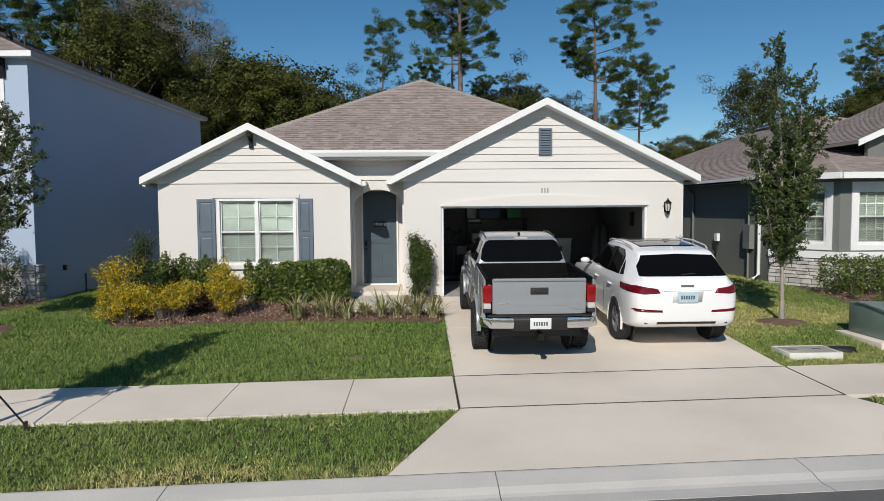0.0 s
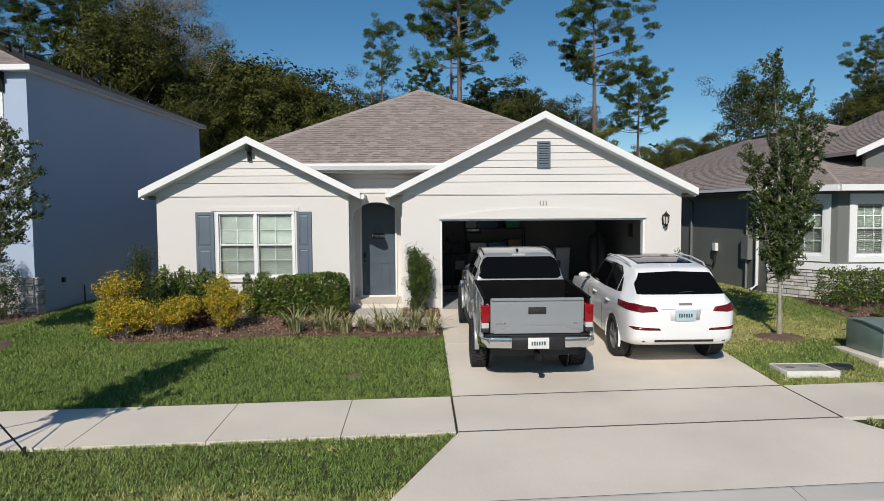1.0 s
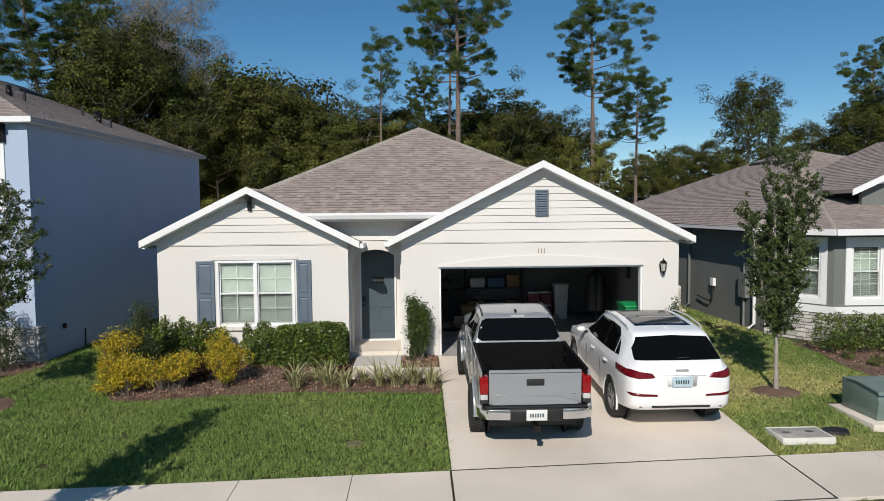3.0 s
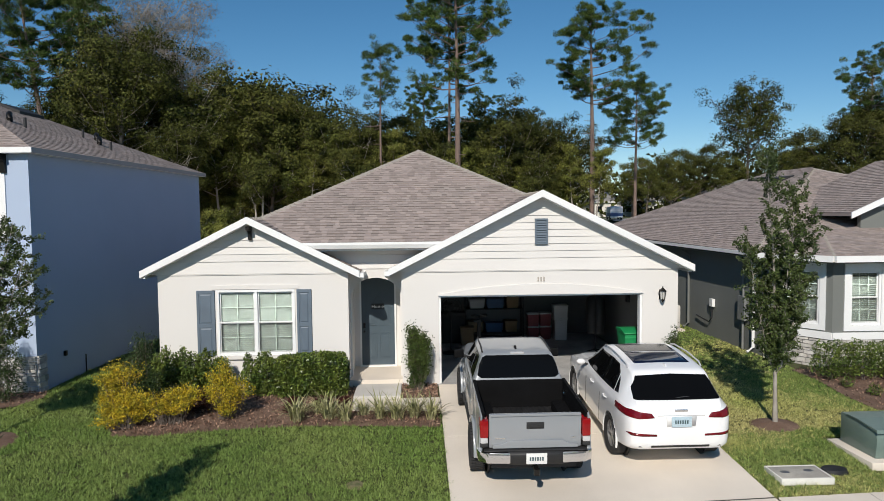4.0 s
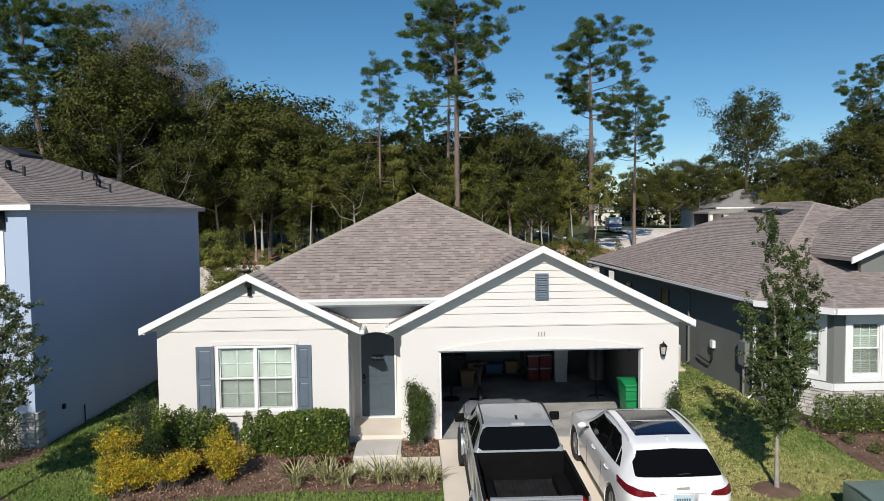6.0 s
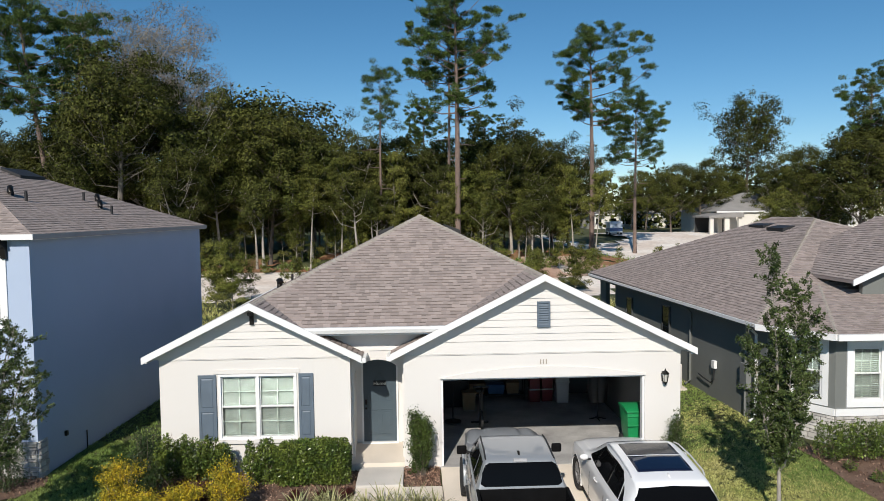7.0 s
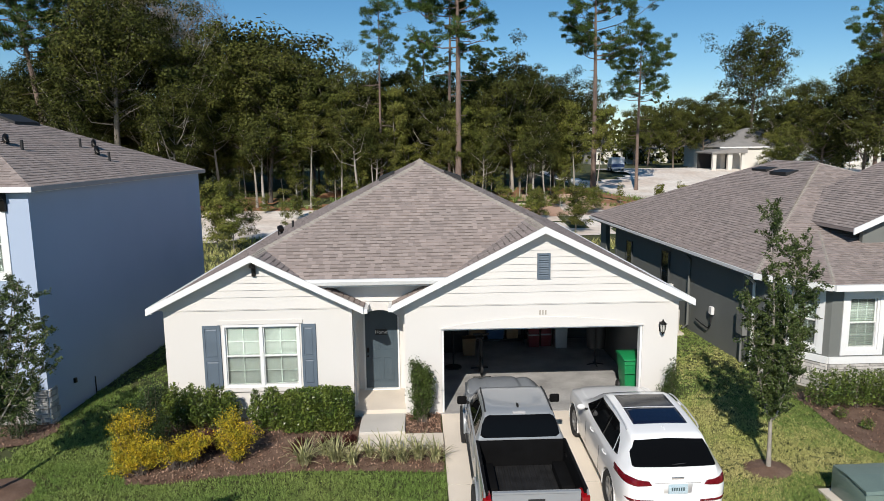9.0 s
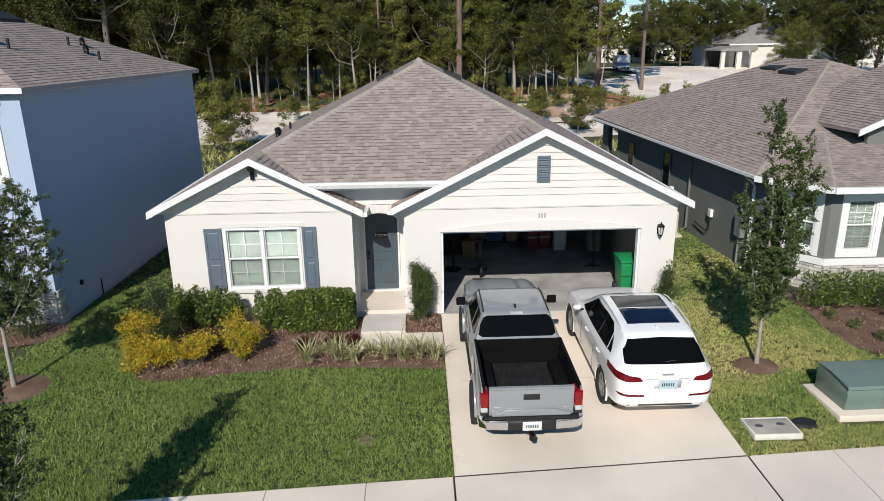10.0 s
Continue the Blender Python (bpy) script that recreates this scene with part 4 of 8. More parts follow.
E0, E1, E2, EB = (8.72, 17.72, ge), (9.88, 16.02, ge), (14.0, 16.02, ge), (8.12, 33.4, ge)
AP, BP, CP = (15.25, 26.0, 5.62), (15.0, 28.9, 5.66), (11.92, 20.19, 3.71)
SE, NE, CQ = (22.4, 17.72, ge), (22.4, 33.4, ge), (14.0, 20.19, 3.71)
groofs = [[E0, AP, BP, EB], [E0, SE, AP], [E0, E1, CP], [E1, E2, CQ, CP], [E2, SE, CQ], [BP, NE, EB], [AP, SE, NE, BP]]
bm = bm_new()
for poly in groofs:
    deck(bm, poly, 0.08)
groof = part("roof", bm, "shingle", grey, "brown asphalt shingle hip roof")
sv, sf, bands = [], [], ([], [])
for poly in groofs[:5]:
    shingle_plane(sv, sf, poly, rng=rng, bands=bands, thick=0.011)
flat("shingles", sv, sf, "shingle", groof)["kind"] = "stuff"
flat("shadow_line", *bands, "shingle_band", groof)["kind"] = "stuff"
gcaps = part("hip_caps", bm_new(), "shingle", grey)
for a, b in ((E0, AP), (E1, CP), (AP, BP), (SE, AP)):
    ridge_caps(gcaps, (a, b))
for a, b in ((EB, E0), (E0, E1), (E1, E2), (E2, (22.4, 16.02, ge))):
    bm = bm_new()
    if a == EB:
        upright(bm, a[:2], b[:2], ge - 0.09, ge + 0.004, 0.0, 0.06)
    else:
        upright(bm, a[:2], b[:2], ge - 0.15, ge + 0.004, 0.0, 0.10)
    part("gutter", bm, "trim", grey, "white metal gutter")
    bm = bm_new()
    upright(bm, a[:2], b[:2], ge - 0.155, ge - 0.135, 0.42)
    part("soffit", bm, "gray_wall", grey)
# front gable of the grey house
gx, gzz, gy = 12.07, 3.95, 18.75
bm = bm_new()
prism(bm, [(gx, gzz - 0.17), (16.0, gzz - 0.17 + 1.75), (16.0, gzz + 1.77), (gx, gzz + 0.01)], "y", gy - 0.03, gy + 0.02)
part("rake_board", bm, "trim", grey)
bm = bm_new()
prism(bm, [(16.0, gzz - 0.17 + 1.75), (19.85, gzz - 0.17), (19.85, gzz + 0.01), (16.0, gzz + 1.77)], "y", gy - 0.03, gy + 0.02)
part("rake_board", bm, "trim", grey)
bm = bm_new()
prism(bm, [(12.55, 2.7), (19.45, 2.7), (19.45, gzz), (16.0, gzz + 1.57), (12.55, gzz)], "y", gy + 0.3, gy + 0.45)
part("gable_wall", bm, "gray_wall", grey)
wall("gable_band", [(12.9, 19.1, gy + 0.27, gy + 0.30, 4.12, 4.31)], "trim", parent=grey)
bm = bm_new()
for a, b in (((gx, gzz), (16.0, gzz + 1.77)), ((16.0, gzz + 1.77), (19.85, gzz))):
    prism(bm, [(a[0], a[1] - 0.1), (b[0], b[1] - 0.1), (b[0], b[1]), (a[0], a[1])], "y", gy + 0.02, 23.5)
gable_roof = part("gable_roof", bm, "shingle", grey)
sv, sf, bands = [], [], ([], [])
shingle_plane(sv, sf, [(gx, gy, gzz), (gx, 23.5, gzz), (16.0, 23.5, gzz + 1.77), (16.0, gy, gzz + 1.77)], rng=rng, bands=bands, thick=0.011)
flat("shingles", sv, sf, "shingle", gable_roof)["kind"] = "stuff"
flat("shadow_line", *bands, "shingle_band", gable_roof)["kind"] = "stuff"
for x, y in ((14.25, 28.2), (14.1, 26.4)):
    z = 2.9 + (5.64 - 2.9) * (x - 8.35) / (15.1 - 8.35)
    bm = bm_new()
    prism(bm, [(x - 0.28, z - 0.12), (x - 0.28, z + 0.05), (x + 0.22, z + 0.14), (x + 0.22, z + 0.05)], "y", y - 0.62, y + 0.62)
    part("roof_vent", bm, "black", grey, "dark off-ridge roof vent")
# fittings on the side wall
for y in (22.6, 18.35):
    xw = 9.1 + (8.55 - 9.1) * (y - 17.9) / 15.0
    bm = bm_new()
    tube(bm, [(xw - 0.35, y, ge - 0.12), (xw - 0.05, y, ge - 0.4), (xw - 0.05, y, 0.15), (xw - 0.25, y - 0.05, 0.03)], 0.045, 6)
    part("downspout", bm, "gray_wall" if y > 20 else "trim", grey)
meter = part("meter_box", bm_new(), "trim", grey, "pale cable box with hanging wire")
wall("case", [(8.87, 8.97, 20.7, 20.9, 0.98, 1.22)], "trim", parent=meter)
bm = bm_new()
tube(bm, [(8.92, 20.8, 0.98), (8.92, 20.82, 0.6), (8.90, 21.0, 0.46), (8.88, 21.5, 0.50), (8.88, 21.9, 0.54)], 0.022, 6)
part("wire", bm, "black", meter)
panel_box = part("electric_panel", bm_new(), "shutter", grey, "grey electric meter panel")
wall("case", [(8.93, 9.07, 18.7, 19.1, 0.85, 1.55)], "box_grey", parent=panel_box)
bm = bm_new()
tube(bm, [(9.0, 18.9, 0.85), (9.0, 18.9, 0.0)], 0.035, 6)
part("conduit", bm, "box_grey", panel_box)
bm = bm_new()
tube(bm, [(9.0, 18.9, 1.55), (9.0, 18.9, 2.6)], 0.03, 6)
part("conduit", bm, "box_grey", panel_box)
for y, z0_, z1_ in ((28.7, 0.85, 2.25), (24.75, 0.9, 2.42)):
    xw = side_x(y)
    win = part("side_window", bm_new(), "black", grey, "narrow dark-framed side window")
    for lo, hi in ((z0_, (z0_ + z1_) / 2 - 0.02), ((z0_ + z1_) / 2 + 0.02, z1_)):
        wall("pane", [(xw - 0.035, xw + 0.02, y - 0.34, y + 0.34, lo, hi)], "dark_pane", parent=win)
    wall("frame", [(xw - 0.06, xw + 0.01, y - 0.40, y - 0.342, z0_ - 0.05, z1_ + 0.05), (xw - 0.06, xw + 0.01, y + 0.342, y + 0.40, z0_ - 0.05, z1_ + 0.05), (xw - 0.06, xw + 0.01, y - 0.342, y + 0.342, z1_, z1_ + 0.05), (xw - 0.06, xw + 0.01, y - 0.342, y + 0.342, z0_ - 0.05, z0_)], "rim_frame", parent=win)
wall("vent_hood", [(side_x(24.1) - 0.12, side_x(24.1) + 0.01, 24.0, 24.2, 1.12, 1.3)], "trim", parent=grey)

# air conditioner between the houses
ac = thing("air_conditioner", "grey outdoor air conditioner unit beside the house", "air conditioner", at=(8.0, 22.4, ground_z(8.0, 22.4)))
bm = bm_new()
box(bm, -0.38, 0.38, -0.38, 0.38, 0.03, 0.84)
bevel(bm, 0.04, 2)
part("case", bm, "kerb", ac, "", 40)
for k in range(10):
    wall("louvre", [(-0.36, 0.36, -0.40, -0.382, 0.1 + k * 0.07, 0.13 + k * 0.07)], "kerb", parent=ac)
wall("pad", [(-0.5, 0.5, -0.5, 0.5, -0.06, 0.03)], "concrete", parent=ac)

# ---- far houses on the cleared lots ----
def far_house(x, y, w, d, h, rise, label, porch=0):
    z = ground_z(x, y) - 0.05
    t = thing("house", label, "house", "far houses", at=(x, y, z))
    wall("wall", [(-w / 2, w / 2, 0, d, -0.5, h)], "pale_wall", parent=t)
    o = 0.4
    bm = bm_new()
    hr_ = min(w, d) / 2 + o
    zt_ = h + rise
    lo = [(-w / 2 - o, -o, h), (w / 2 + o, -o, h), (w / 2 + o, d + o, h), (-w / 2 - o, d + o, h)]
    if w >= d:
        r = [(-w / 2 - o + hr_, d / 2, zt_), (w / 2 + o - hr_, d / 2, zt_)]
        fs = [(0, 1, 5, 4), (1, 2, 5), (2, 3, 4, 5), (3, 0, 4), (3, 2, 1, 0)]
    else:
        r = [(0, -o + hr_, zt_), (0, d + o - hr_, zt_)]
        fs = [(0, 1, 4), (1, 2, 5, 4), (2, 3, 5), (3, 0, 4, 5), (3, 2, 1, 0)]
    v = [bm.verts.new(p) for p in lo + r]
    for f in fs:
        bm.faces.new([v[i] for i in f])
    part("roof", bm, "far_roof", t, "grey hip roof")
    wall("fascia", [(-w / 2 - o, w / 2 + o, -o - 0.03, -o, h - 0.2, h + 0.02)], "trim", parent=t)
    for k in range(0 if porch else int(w // 3)):
        xx = -w / 2 + 1.2 + k * 3.0
        win = part("window", bm_new(), "dark_pane", t)
        wall("pane", [(xx, xx + 1.1, -0.03, 0.02, 0.9, 2.1)], "dark_pane", parent=win)
        for zf in (0.8, 2.1):
            wall("frame", [(xx - 0.08, xx + 1.18, -0.05, -0.031, zf, zf + 0.1)], "trim", parent=win)
    if porch:
        bm = bm_new()
        prism(bm, [(-w / 2 - porch - 0.3, 2.55), (-w / 2 + 2.6, 2.55), (-w / 2 + 2.6, 3.3), (-w / 2 - 0.4, 3.2), (-w / 2 - porch - 0.3, 2.75)], "y", -3.4, 3.0)
        part("porch_roof", bm, "far_roof", t)
        for x0_, x1_ in ((-w / 2 - porch, -w / 2 - porch + 0.55), (-w / 2 - 0.25, -w / 2 + 0.45), (-w / 2 + 1.9, -w / 2 + 2.4)):
            wall("post", [(x0_, x1_, -3.1, -2.6, -0.3, 2.55)], "pale_wall", parent=t)
        # black sheet behind the posts, painting in the shade inside the porch
        wall("porch_shade", [(-w / 2 - porch, -w / 2 - 0.01, 2.6, 2.8, -0.3, 2.6)], "black", parent=t)
        wall("wing", [(-1.6, w / 2 - 1.0, -2.5, -0.01, -0.5, h - 0.05)], "trim", parent=t, label="white side wing")
        wall("doorway", [(-w / 2 + 0.7, -w / 2 + 1.7, -0.04, 0.02, -0.2, 2.3)], "black", parent=t)
    return t


far_house(55.9, 106.2, 17.0, 15, 3.5, 3.1, "unfinished pale stucco house with a porch on a sand lot", 2.6)
far_house(70.5, 106, 15, 14, 5.4, 2.6, "pale stucco house among trees beyond the lots")
far_house(38.5, 134, 9, 10, 3.0, 2.0, "small white house beyond the cleared lot")
far_house(51.0, 138, 8, 10, 3.0, 2.2, "small grey house beyond the cleared lot")

# small vehicles left on the far lot
M["far_white"] = surf("far_white", (0.72, 0.74, 0.78), 0.04, 2, 40, 0, 0.35, coat=0.4)
M["far_blue"] = surf("far_blue", (0.07, 0.13, 0.30), 0.06, 2, 40, 0, 0.4, coat=0.4)
M["digger_yellow"] = surf("digger_yellow", (0.42, 0.36, 0.12), 0.12, 3, 40, 0.1, 0.5)
M["far_tyre"] = surf("far_tyre", (0.02, 0.02, 0.02), 0.2, 5, 40, 0.2, 0.85)


def far_wheels(t, spots, r, w):
    for x, y in spots:
        bm = bm_new()
        tube(bm, [(x, y - w / 2, r), (x, y + w / 2, r)], r, 14)
        part("wheel", bm, "far_tyre", t, "", 40)


van = thing("van", "white and blue work van parked on the sand lot", "van")
van.matrix_world = pose(30.6, 106, ground_z(30.6, 106) + 0.05, 0, 0, 82)
bm = bm_new()
prism(bm, [(-2.5, 0.35), (2.45, 0.35), (2.5, 0.95), (1.75, 1.15), (1.2, 1.95), (-2.4, 2.05), (-2.5, 1.8)], "y", -0.95, 0.95)
part("body", bm, "far_white", van)
bm = bm_new()
box(bm, -2.52, 1.6, -0.965, 0.965, 0.55, 1.02)
part("side_panel", bm, "far_blue", van, "blue lower panel")
for x0_, x1_ in ((-2.1, -1.1), (-0.9, 0.1), (0.3, 1.15)):
    wall("pane", [(x0_, x1_, -0.962, -0.9, 1.25, 1.75)], "dark_pane", parent=van)
far_wheels(van, ((-1.6, -0.85), (1.6, -0.85), (-1.6, 0.85), (1.6, 0.85)), 0.36, 0.24)
digger = thing("loader", "small yellow loader standing on the sand lot", "loader")
digger.matrix_world = pose(28.6, 73, ground_z(28.6, 73) + 0.05, 0, 0, 20) @ Matrix.Scale(0.72, 4)
bm = bm_new()
prism(bm, [(-1.3, 0.4), (0.7, 0.4), (0.8, 0.9), (0.5, 1.15), (-1.0, 1.2), (-1.35, 1.0)], "y", -0.55, 0.55)
part("body", bm, "digger_yellow", digger)
for x in (-0.7, 0.35):
    for y in (-0.5, 0.5):
        bm = bm_new()
        tube(bm, [(x, y, 1.1), (x, y, 2.0)], 0.04, 6)
        part("post", bm, "far_tyre", digger)
bm = bm_new()
prism(bm, [(-0.85, 2.0), (0.5, 2.0), (0.45, 2.1), (-0.8, 2.1)], "y", -0.6, 0.6)
part("canopy", bm, "digger_yellow", digger)
bm = bm_new()
prism(bm, [(0.9, 0.15), (1.7, 0.12), (1.75, 0.2), (1.1, 0.3), (1.0, 0.8), (0.9, 0.8)], "y", -0.85, 0.85)
part("bucket", bm, "dark_metal", digger, "dark steel bucket")
far_wheels(digger, ((-0.85, -0.6), (0.5, -0.6), (-0.85, 0.6), (0.5, 0.6)), 0.42, 0.3)

# ---- vehicles ----
M["grey_paint"] = surf("grey_paint", (0.265, 0.28, 0.295), 0.02, 1.5, 200, 0, 0.32, 0.1, coat=0.8)
M["white_paint"] = surf("white_paint", (0.80, 0.80, 0.80), 0.01, 1.5, 200, 0, 0.28, coat=0.9)
M["dark_glass"] = surf("dark_glass", (0.004, 0.0042, 0.0045), 0.05, 2, 40, 0, 0.03, spec=0.1)
# roof glass with the blue sky's reflection mixed into its base colour
M["sky_navy_glass"] = surf("sky_navy_glass", (0.006, 0.010, 0.028), 0.05, 2, 40, 0, 0.04, spec=0.4)
M["shade_glass"] = surf("shade_glass", (0.06, 0.058, 0.058), 0.1, 2, 40, 0, 0.12, spec=0.4)
M["red_lamp"] = surf("red_lamp", (0.27, 0.004, 0.006), 0.15, 9, 60, 0, 0.15, coat=0.3, spec=0.3)
M["deep_red"] = surf("deep_red", (0.15, 0.003, 0.008), 0.2, 9, 60, 0, 0.15, coat=0.3, spec=0.3)
M["clear_lamp"] = surf("clear_lamp", (0.55, 0.54, 0.54), 0.1, 4, 60, 0, 0.12, coat=0.5)
M["tyre"] = surf("tyre", (0.022, 0.022, 0.023), 0.15, 6, 80, 0.3, 0.85)
M["rim_grey"] = surf("rim_grey", (0.16, 0.16, 0.165), 0.1, 6, 80, 0, 0.3, 0.8)
M["rim_bright"] = surf("rim_bright", (0.42, 0.42, 0.43), 0.1, 6, 80, 0, 0.3, 0.7)
M["liner"] = surf("liner", (0.0055, 0.0055, 0.006), 0.2, 4, 90, 0.4, 0.8, spec=0.12)
M["liner_floor"] = surf("liner_floor", (0.020, 0.020, 0.021), 0.25, 5, 90, 0.4, 0.7, spec=0.3)
M["satin"] = surf("satin", (0.62, 0.62, 0.63), 0.03, 4, 90, 0, 0.4, 0.3)
M["plate_white"] = surf("plate_white", (0.72, 0.72, 0.70), 0.04, 8, 60, 0, 0.4)
M["plate_blue"] = surf("plate_blue", (0.36, 0.47, 0.53), 0.15, 9, 40, 0, 0.4, tint=(0.45, 0.55, 0.6))
M["plate_ink"] = surf("plate_ink", (0.05, 0.09, 0.10), 0.04, 8, 60, 0, 0.5)


def lathe_x(bm, profile, n=28):
    """A ring of (radius, x) pairs turned about the x axis."""
    rings = [[bm.verts.new((h, r * math.cos(2 * math.pi * k / n), r * math.sin(2 * math.pi * k / n))) for k in range(n)] for r, h in profile]
    for a, b in zip(rings, rings[1:]):
        for k in range(n):
            bm.faces.new((a[k], a[(k + 1) % n], b[(k + 1) % n], b[k]))


def wheel(parent, at, r, width, rim_r, side, spokes, rim_mat, chunky):
    """A wheel whose outer face looks along side * x."""
    w = part("wheel", bm_new(), "tyre", parent)
    w.matrix_local = pose(*at) @ Matrix.Diagonal((side, 1, 1, 1))
    h = width / 2
    bm = bm_new()
    lathe_x(bm, [(rim_r, -h * 0.8), (r * 0.93, -h), (r * 0.985, -h * 0.82), (r, -h * 0.5), (r, h * 0.5), (r * 0.985, h * 0.82), (r * 0.93, h), (rim_r, h * 0.82), (rim_r - 0.02, h * 0.7)], 36)
    if chunky:
        for k in range(40):
            a = 2 * math.pi * k / 40
            for x0, x1, da in ((-h * 0.95, -h * 0.45, 0), (-h * 0.35, h * 0.3, 0.06), (h * 0.42, h * 0.97, 0.02)):
                c, s = math.cos(a + da), math.sin(a + da)
                q = [(x, (r - 0.005 + e) * c - t * s, (r - 0.005 + e) * s + t * c) for x in (x0, x1) for e in (0, 0.014) for t in (-0.019, 0.019)]
                v = [bm.verts.new(p) for p in q]
                for f in ((2, 3, 7, 6), (0, 2, 6, 4), (1, 5, 7, 3), (0, 1, 3, 2), (4, 6, 7, 5)):
                    bm.faces.new([v[i] for i in f])
    part("tyre", bm, "tyre", w, "", 35)
    bm = bm_new()
    lathe_x(bm, [(rim_r, -h * 0.8), (rim_r * 0.93, -h * 0.4), (rim_r * 0.93, h * 0.55), (rim_r, h * 0.72), (rim_r * 1.02, h * 0.78)], 32)
    lathe_x(bm, [(0.0, h * 0.62), (0.05, h * 0.62), (0.065, h * 0.45), (0.07, h * 0.2)], 12)
    for k in range(spokes):
        for d in (-0.11, 0.11):
            a = 2 * math.pi * k / spokes + d
            c, s = math.cos(a), math.sin(a)
            c2, s2 = math.cos(a - d * 0.4), math.sin(a - d * 0.4)
            q = []
            for rr, cc, ss, ht, tw in ((0.05, c2, s2, h * 0.55, 0.022), (rim_r * 0.97, c, s, h * 0.66, 0.017)):
                for x in (ht - 0.03, ht):
                    for t in (-tw, tw):
                        q.append((x, rr * cc - t * ss, rr * ss + t * cc))
            v = [bm.verts.new(p) for p in q]
            for f in ((0, 1, 3, 2), (4, 6, 7, 5), (2, 3, 7, 6), (0, 2, 6, 4), (1, 5, 7, 3), (0, 4, 5, 1)):
                bm.faces.new([v[i] for i in f])
    part("rim", bm, rim_mat, w, "alloy wheel rim", 35)
    bm = bm_new()
    lathe_x(bm, [(0.0, -h * 0.1), (rim_r * 0.75, -h * 0.1), (rim_r * 0.75, -h * 0.35)], 24)
    part("brake_disc", bm, "rim_grey", w)


def catmull(p, k):
    """Points p (n, m, 3) refined k times along the first axis."""
    n = len(p)
    out = []
    for i in range(n - 1):
        a, b, c, d = p[max(i - 1, 0)], p[i], p[i + 1], p[min(i + 2, n - 1)]
        for t in np.arange(k) / k:
            out.append(0.5 * ((2 * b) + (c - a) * t + (2 * a - 5 * b + 4 * c - d) * t * t + (3 * b - a - 3 * c + d) * t ** 3))
    out.append(p[-1])
    return np.array(out)


def loft(stations, ku, kv):
    """A closed smooth skin through half profiles (lists of (x, y, z) from the belly to the roof), mirrored."""
    p = np.array(stations, float)
    p = catmull(p, ku)
    p = catmull(p.transpose(1, 0, 2), kv).transpose(1, 0, 2)
    p[:, :, 0] = np.maximum(p[:, :, 0], 0)
    p[:, 0, 0] = 0
    p[:, -1, 0] = 0
    bm = bm_new()
    n, m = p.shape[:2]
    grid = []
    for i in range(n):
        right = [bm.verts.new(tuple(c)) for c in p[i]]
        left = [right[0]] + [bm.verts.new((-c[0], c[1], c[2])) for c in p[i][1:-1]] + [right[-1]]
        grid.append(right + left[-2:0:-1])
    ring = len(grid[0])
    for a, b in zip(grid, grid[1:]):
        for k in range(ring):
            bm.faces.new((a[k], a[(k + 1) % ring], b[(k + 1) % ring], b[k]))
    bm.faces.new(grid[0])
    bm.faces.new(grid[-1][::-1])
    bmesh.ops.remove_doubles(bm, verts=bm.verts, dist=1e-4)
    bmesh.ops.recalc_face_normals(bm, faces=bm.faces)
    return bm


def cut(me, cutters):
    """The mesh me less closed cutter bmeshes."""
    base = new("cut_base", me)
    for bm in cutters:
        cm = mesh_of("cutter", bm, "black")
        c = new("cutter", cm)
        mod = base.modifiers.new("cut", "BOOLEAN")
        mod.object, mod.operation, mod.solver = c, "DIFFERENCE", "EXACT"
        done = bpy.data.meshes.new_from_object(base.evaluated_get(bpy.context.evaluated_depsgraph_get()))
        base.modifiers.clear()
        base.data = done
        bpy.data.objects.remove(c)
    out = base.data
    bpy.data.objects.remove(base)
    return out


def panel(me, axis, poly, facing, lift=0.004, within=None):
    """The piece of a skin that lies inside a convex polygon seen along an axis, lifted off it. facing: the sign of its normals on that axis."""
    bm = bm_new()
    bm.from_mesh(me)
    ax = "xyz".index(axis)
    others = [i for i in range(3) if i != ax]
    kill = [f for f in bm.faces if f.normal[ax] * facing < 0.03 or (within and not (within[0] <= f.calc_center_median()[within[2]] <= within[1]))]
    bmesh.ops.delete(bm, geom=kill, context="FACES")
    area = sum(poly[i][0] * poly[(i + 1) % len(poly)][1] - poly[(i + 1) % len(poly)][0] * poly[i][1] for i in range(len(poly)))
    pts = poly if area > 0 else poly[::-1]
    for i, p in enumerate(pts):
        q = pts[(i + 1) % len(pts)]
        n = [0, 0, 0]
        n[others[0]], n[others[1]] = q[1] - p[1], -(q[0] - p[0])
        co = [0, 0, 0]
        co[others[0]], co[others[1]] = p
        bmesh.ops.bisect_plane(bm, geom=bm.verts[:] + bm.edges[:] + bm.faces[:], plane_co=co, plane_no=Vector(n).normalized(), clear_outer=True)
    bm.normal_update()
    shift = {v: v.normal.copy() for v in bm.verts}
    for v, d in shift.items():
        v.co += d * lift
    edge = [e for e in bm.edges if e.is_boundary]
    ext = bmesh.ops.extrude_edge_only(bm, edges=edge)
    for v in [g for g in ext["geom"] if isinstance(g, bmesh.types.BMVert)]:
        near = min(shift, key=lambda w: (w.co - v.co).length_squared) if len(shift) < 400 else None
        v.co -= (shift[near] if near else Vector((0, 0, 0))) * (lift + 0.004)
    return bm


def panel_part(name, me, axis, poly, facing, material, parent, label="", lift=0.004, within=None):
    bm = panel(me, axis, poly, facing, lift, within)
    out = bpy.data.meshes.new(name)
    bm.to_mesh(out)
    bm.free()
    out.materials.append(M[material])
    out.shade_smooth()
    ob = new(name, out)
    ob.parent = parent
    if label:
        ob["label"] = label
    return ob


def mirror(poly):
    return [(-a, b) for a, b in poly]


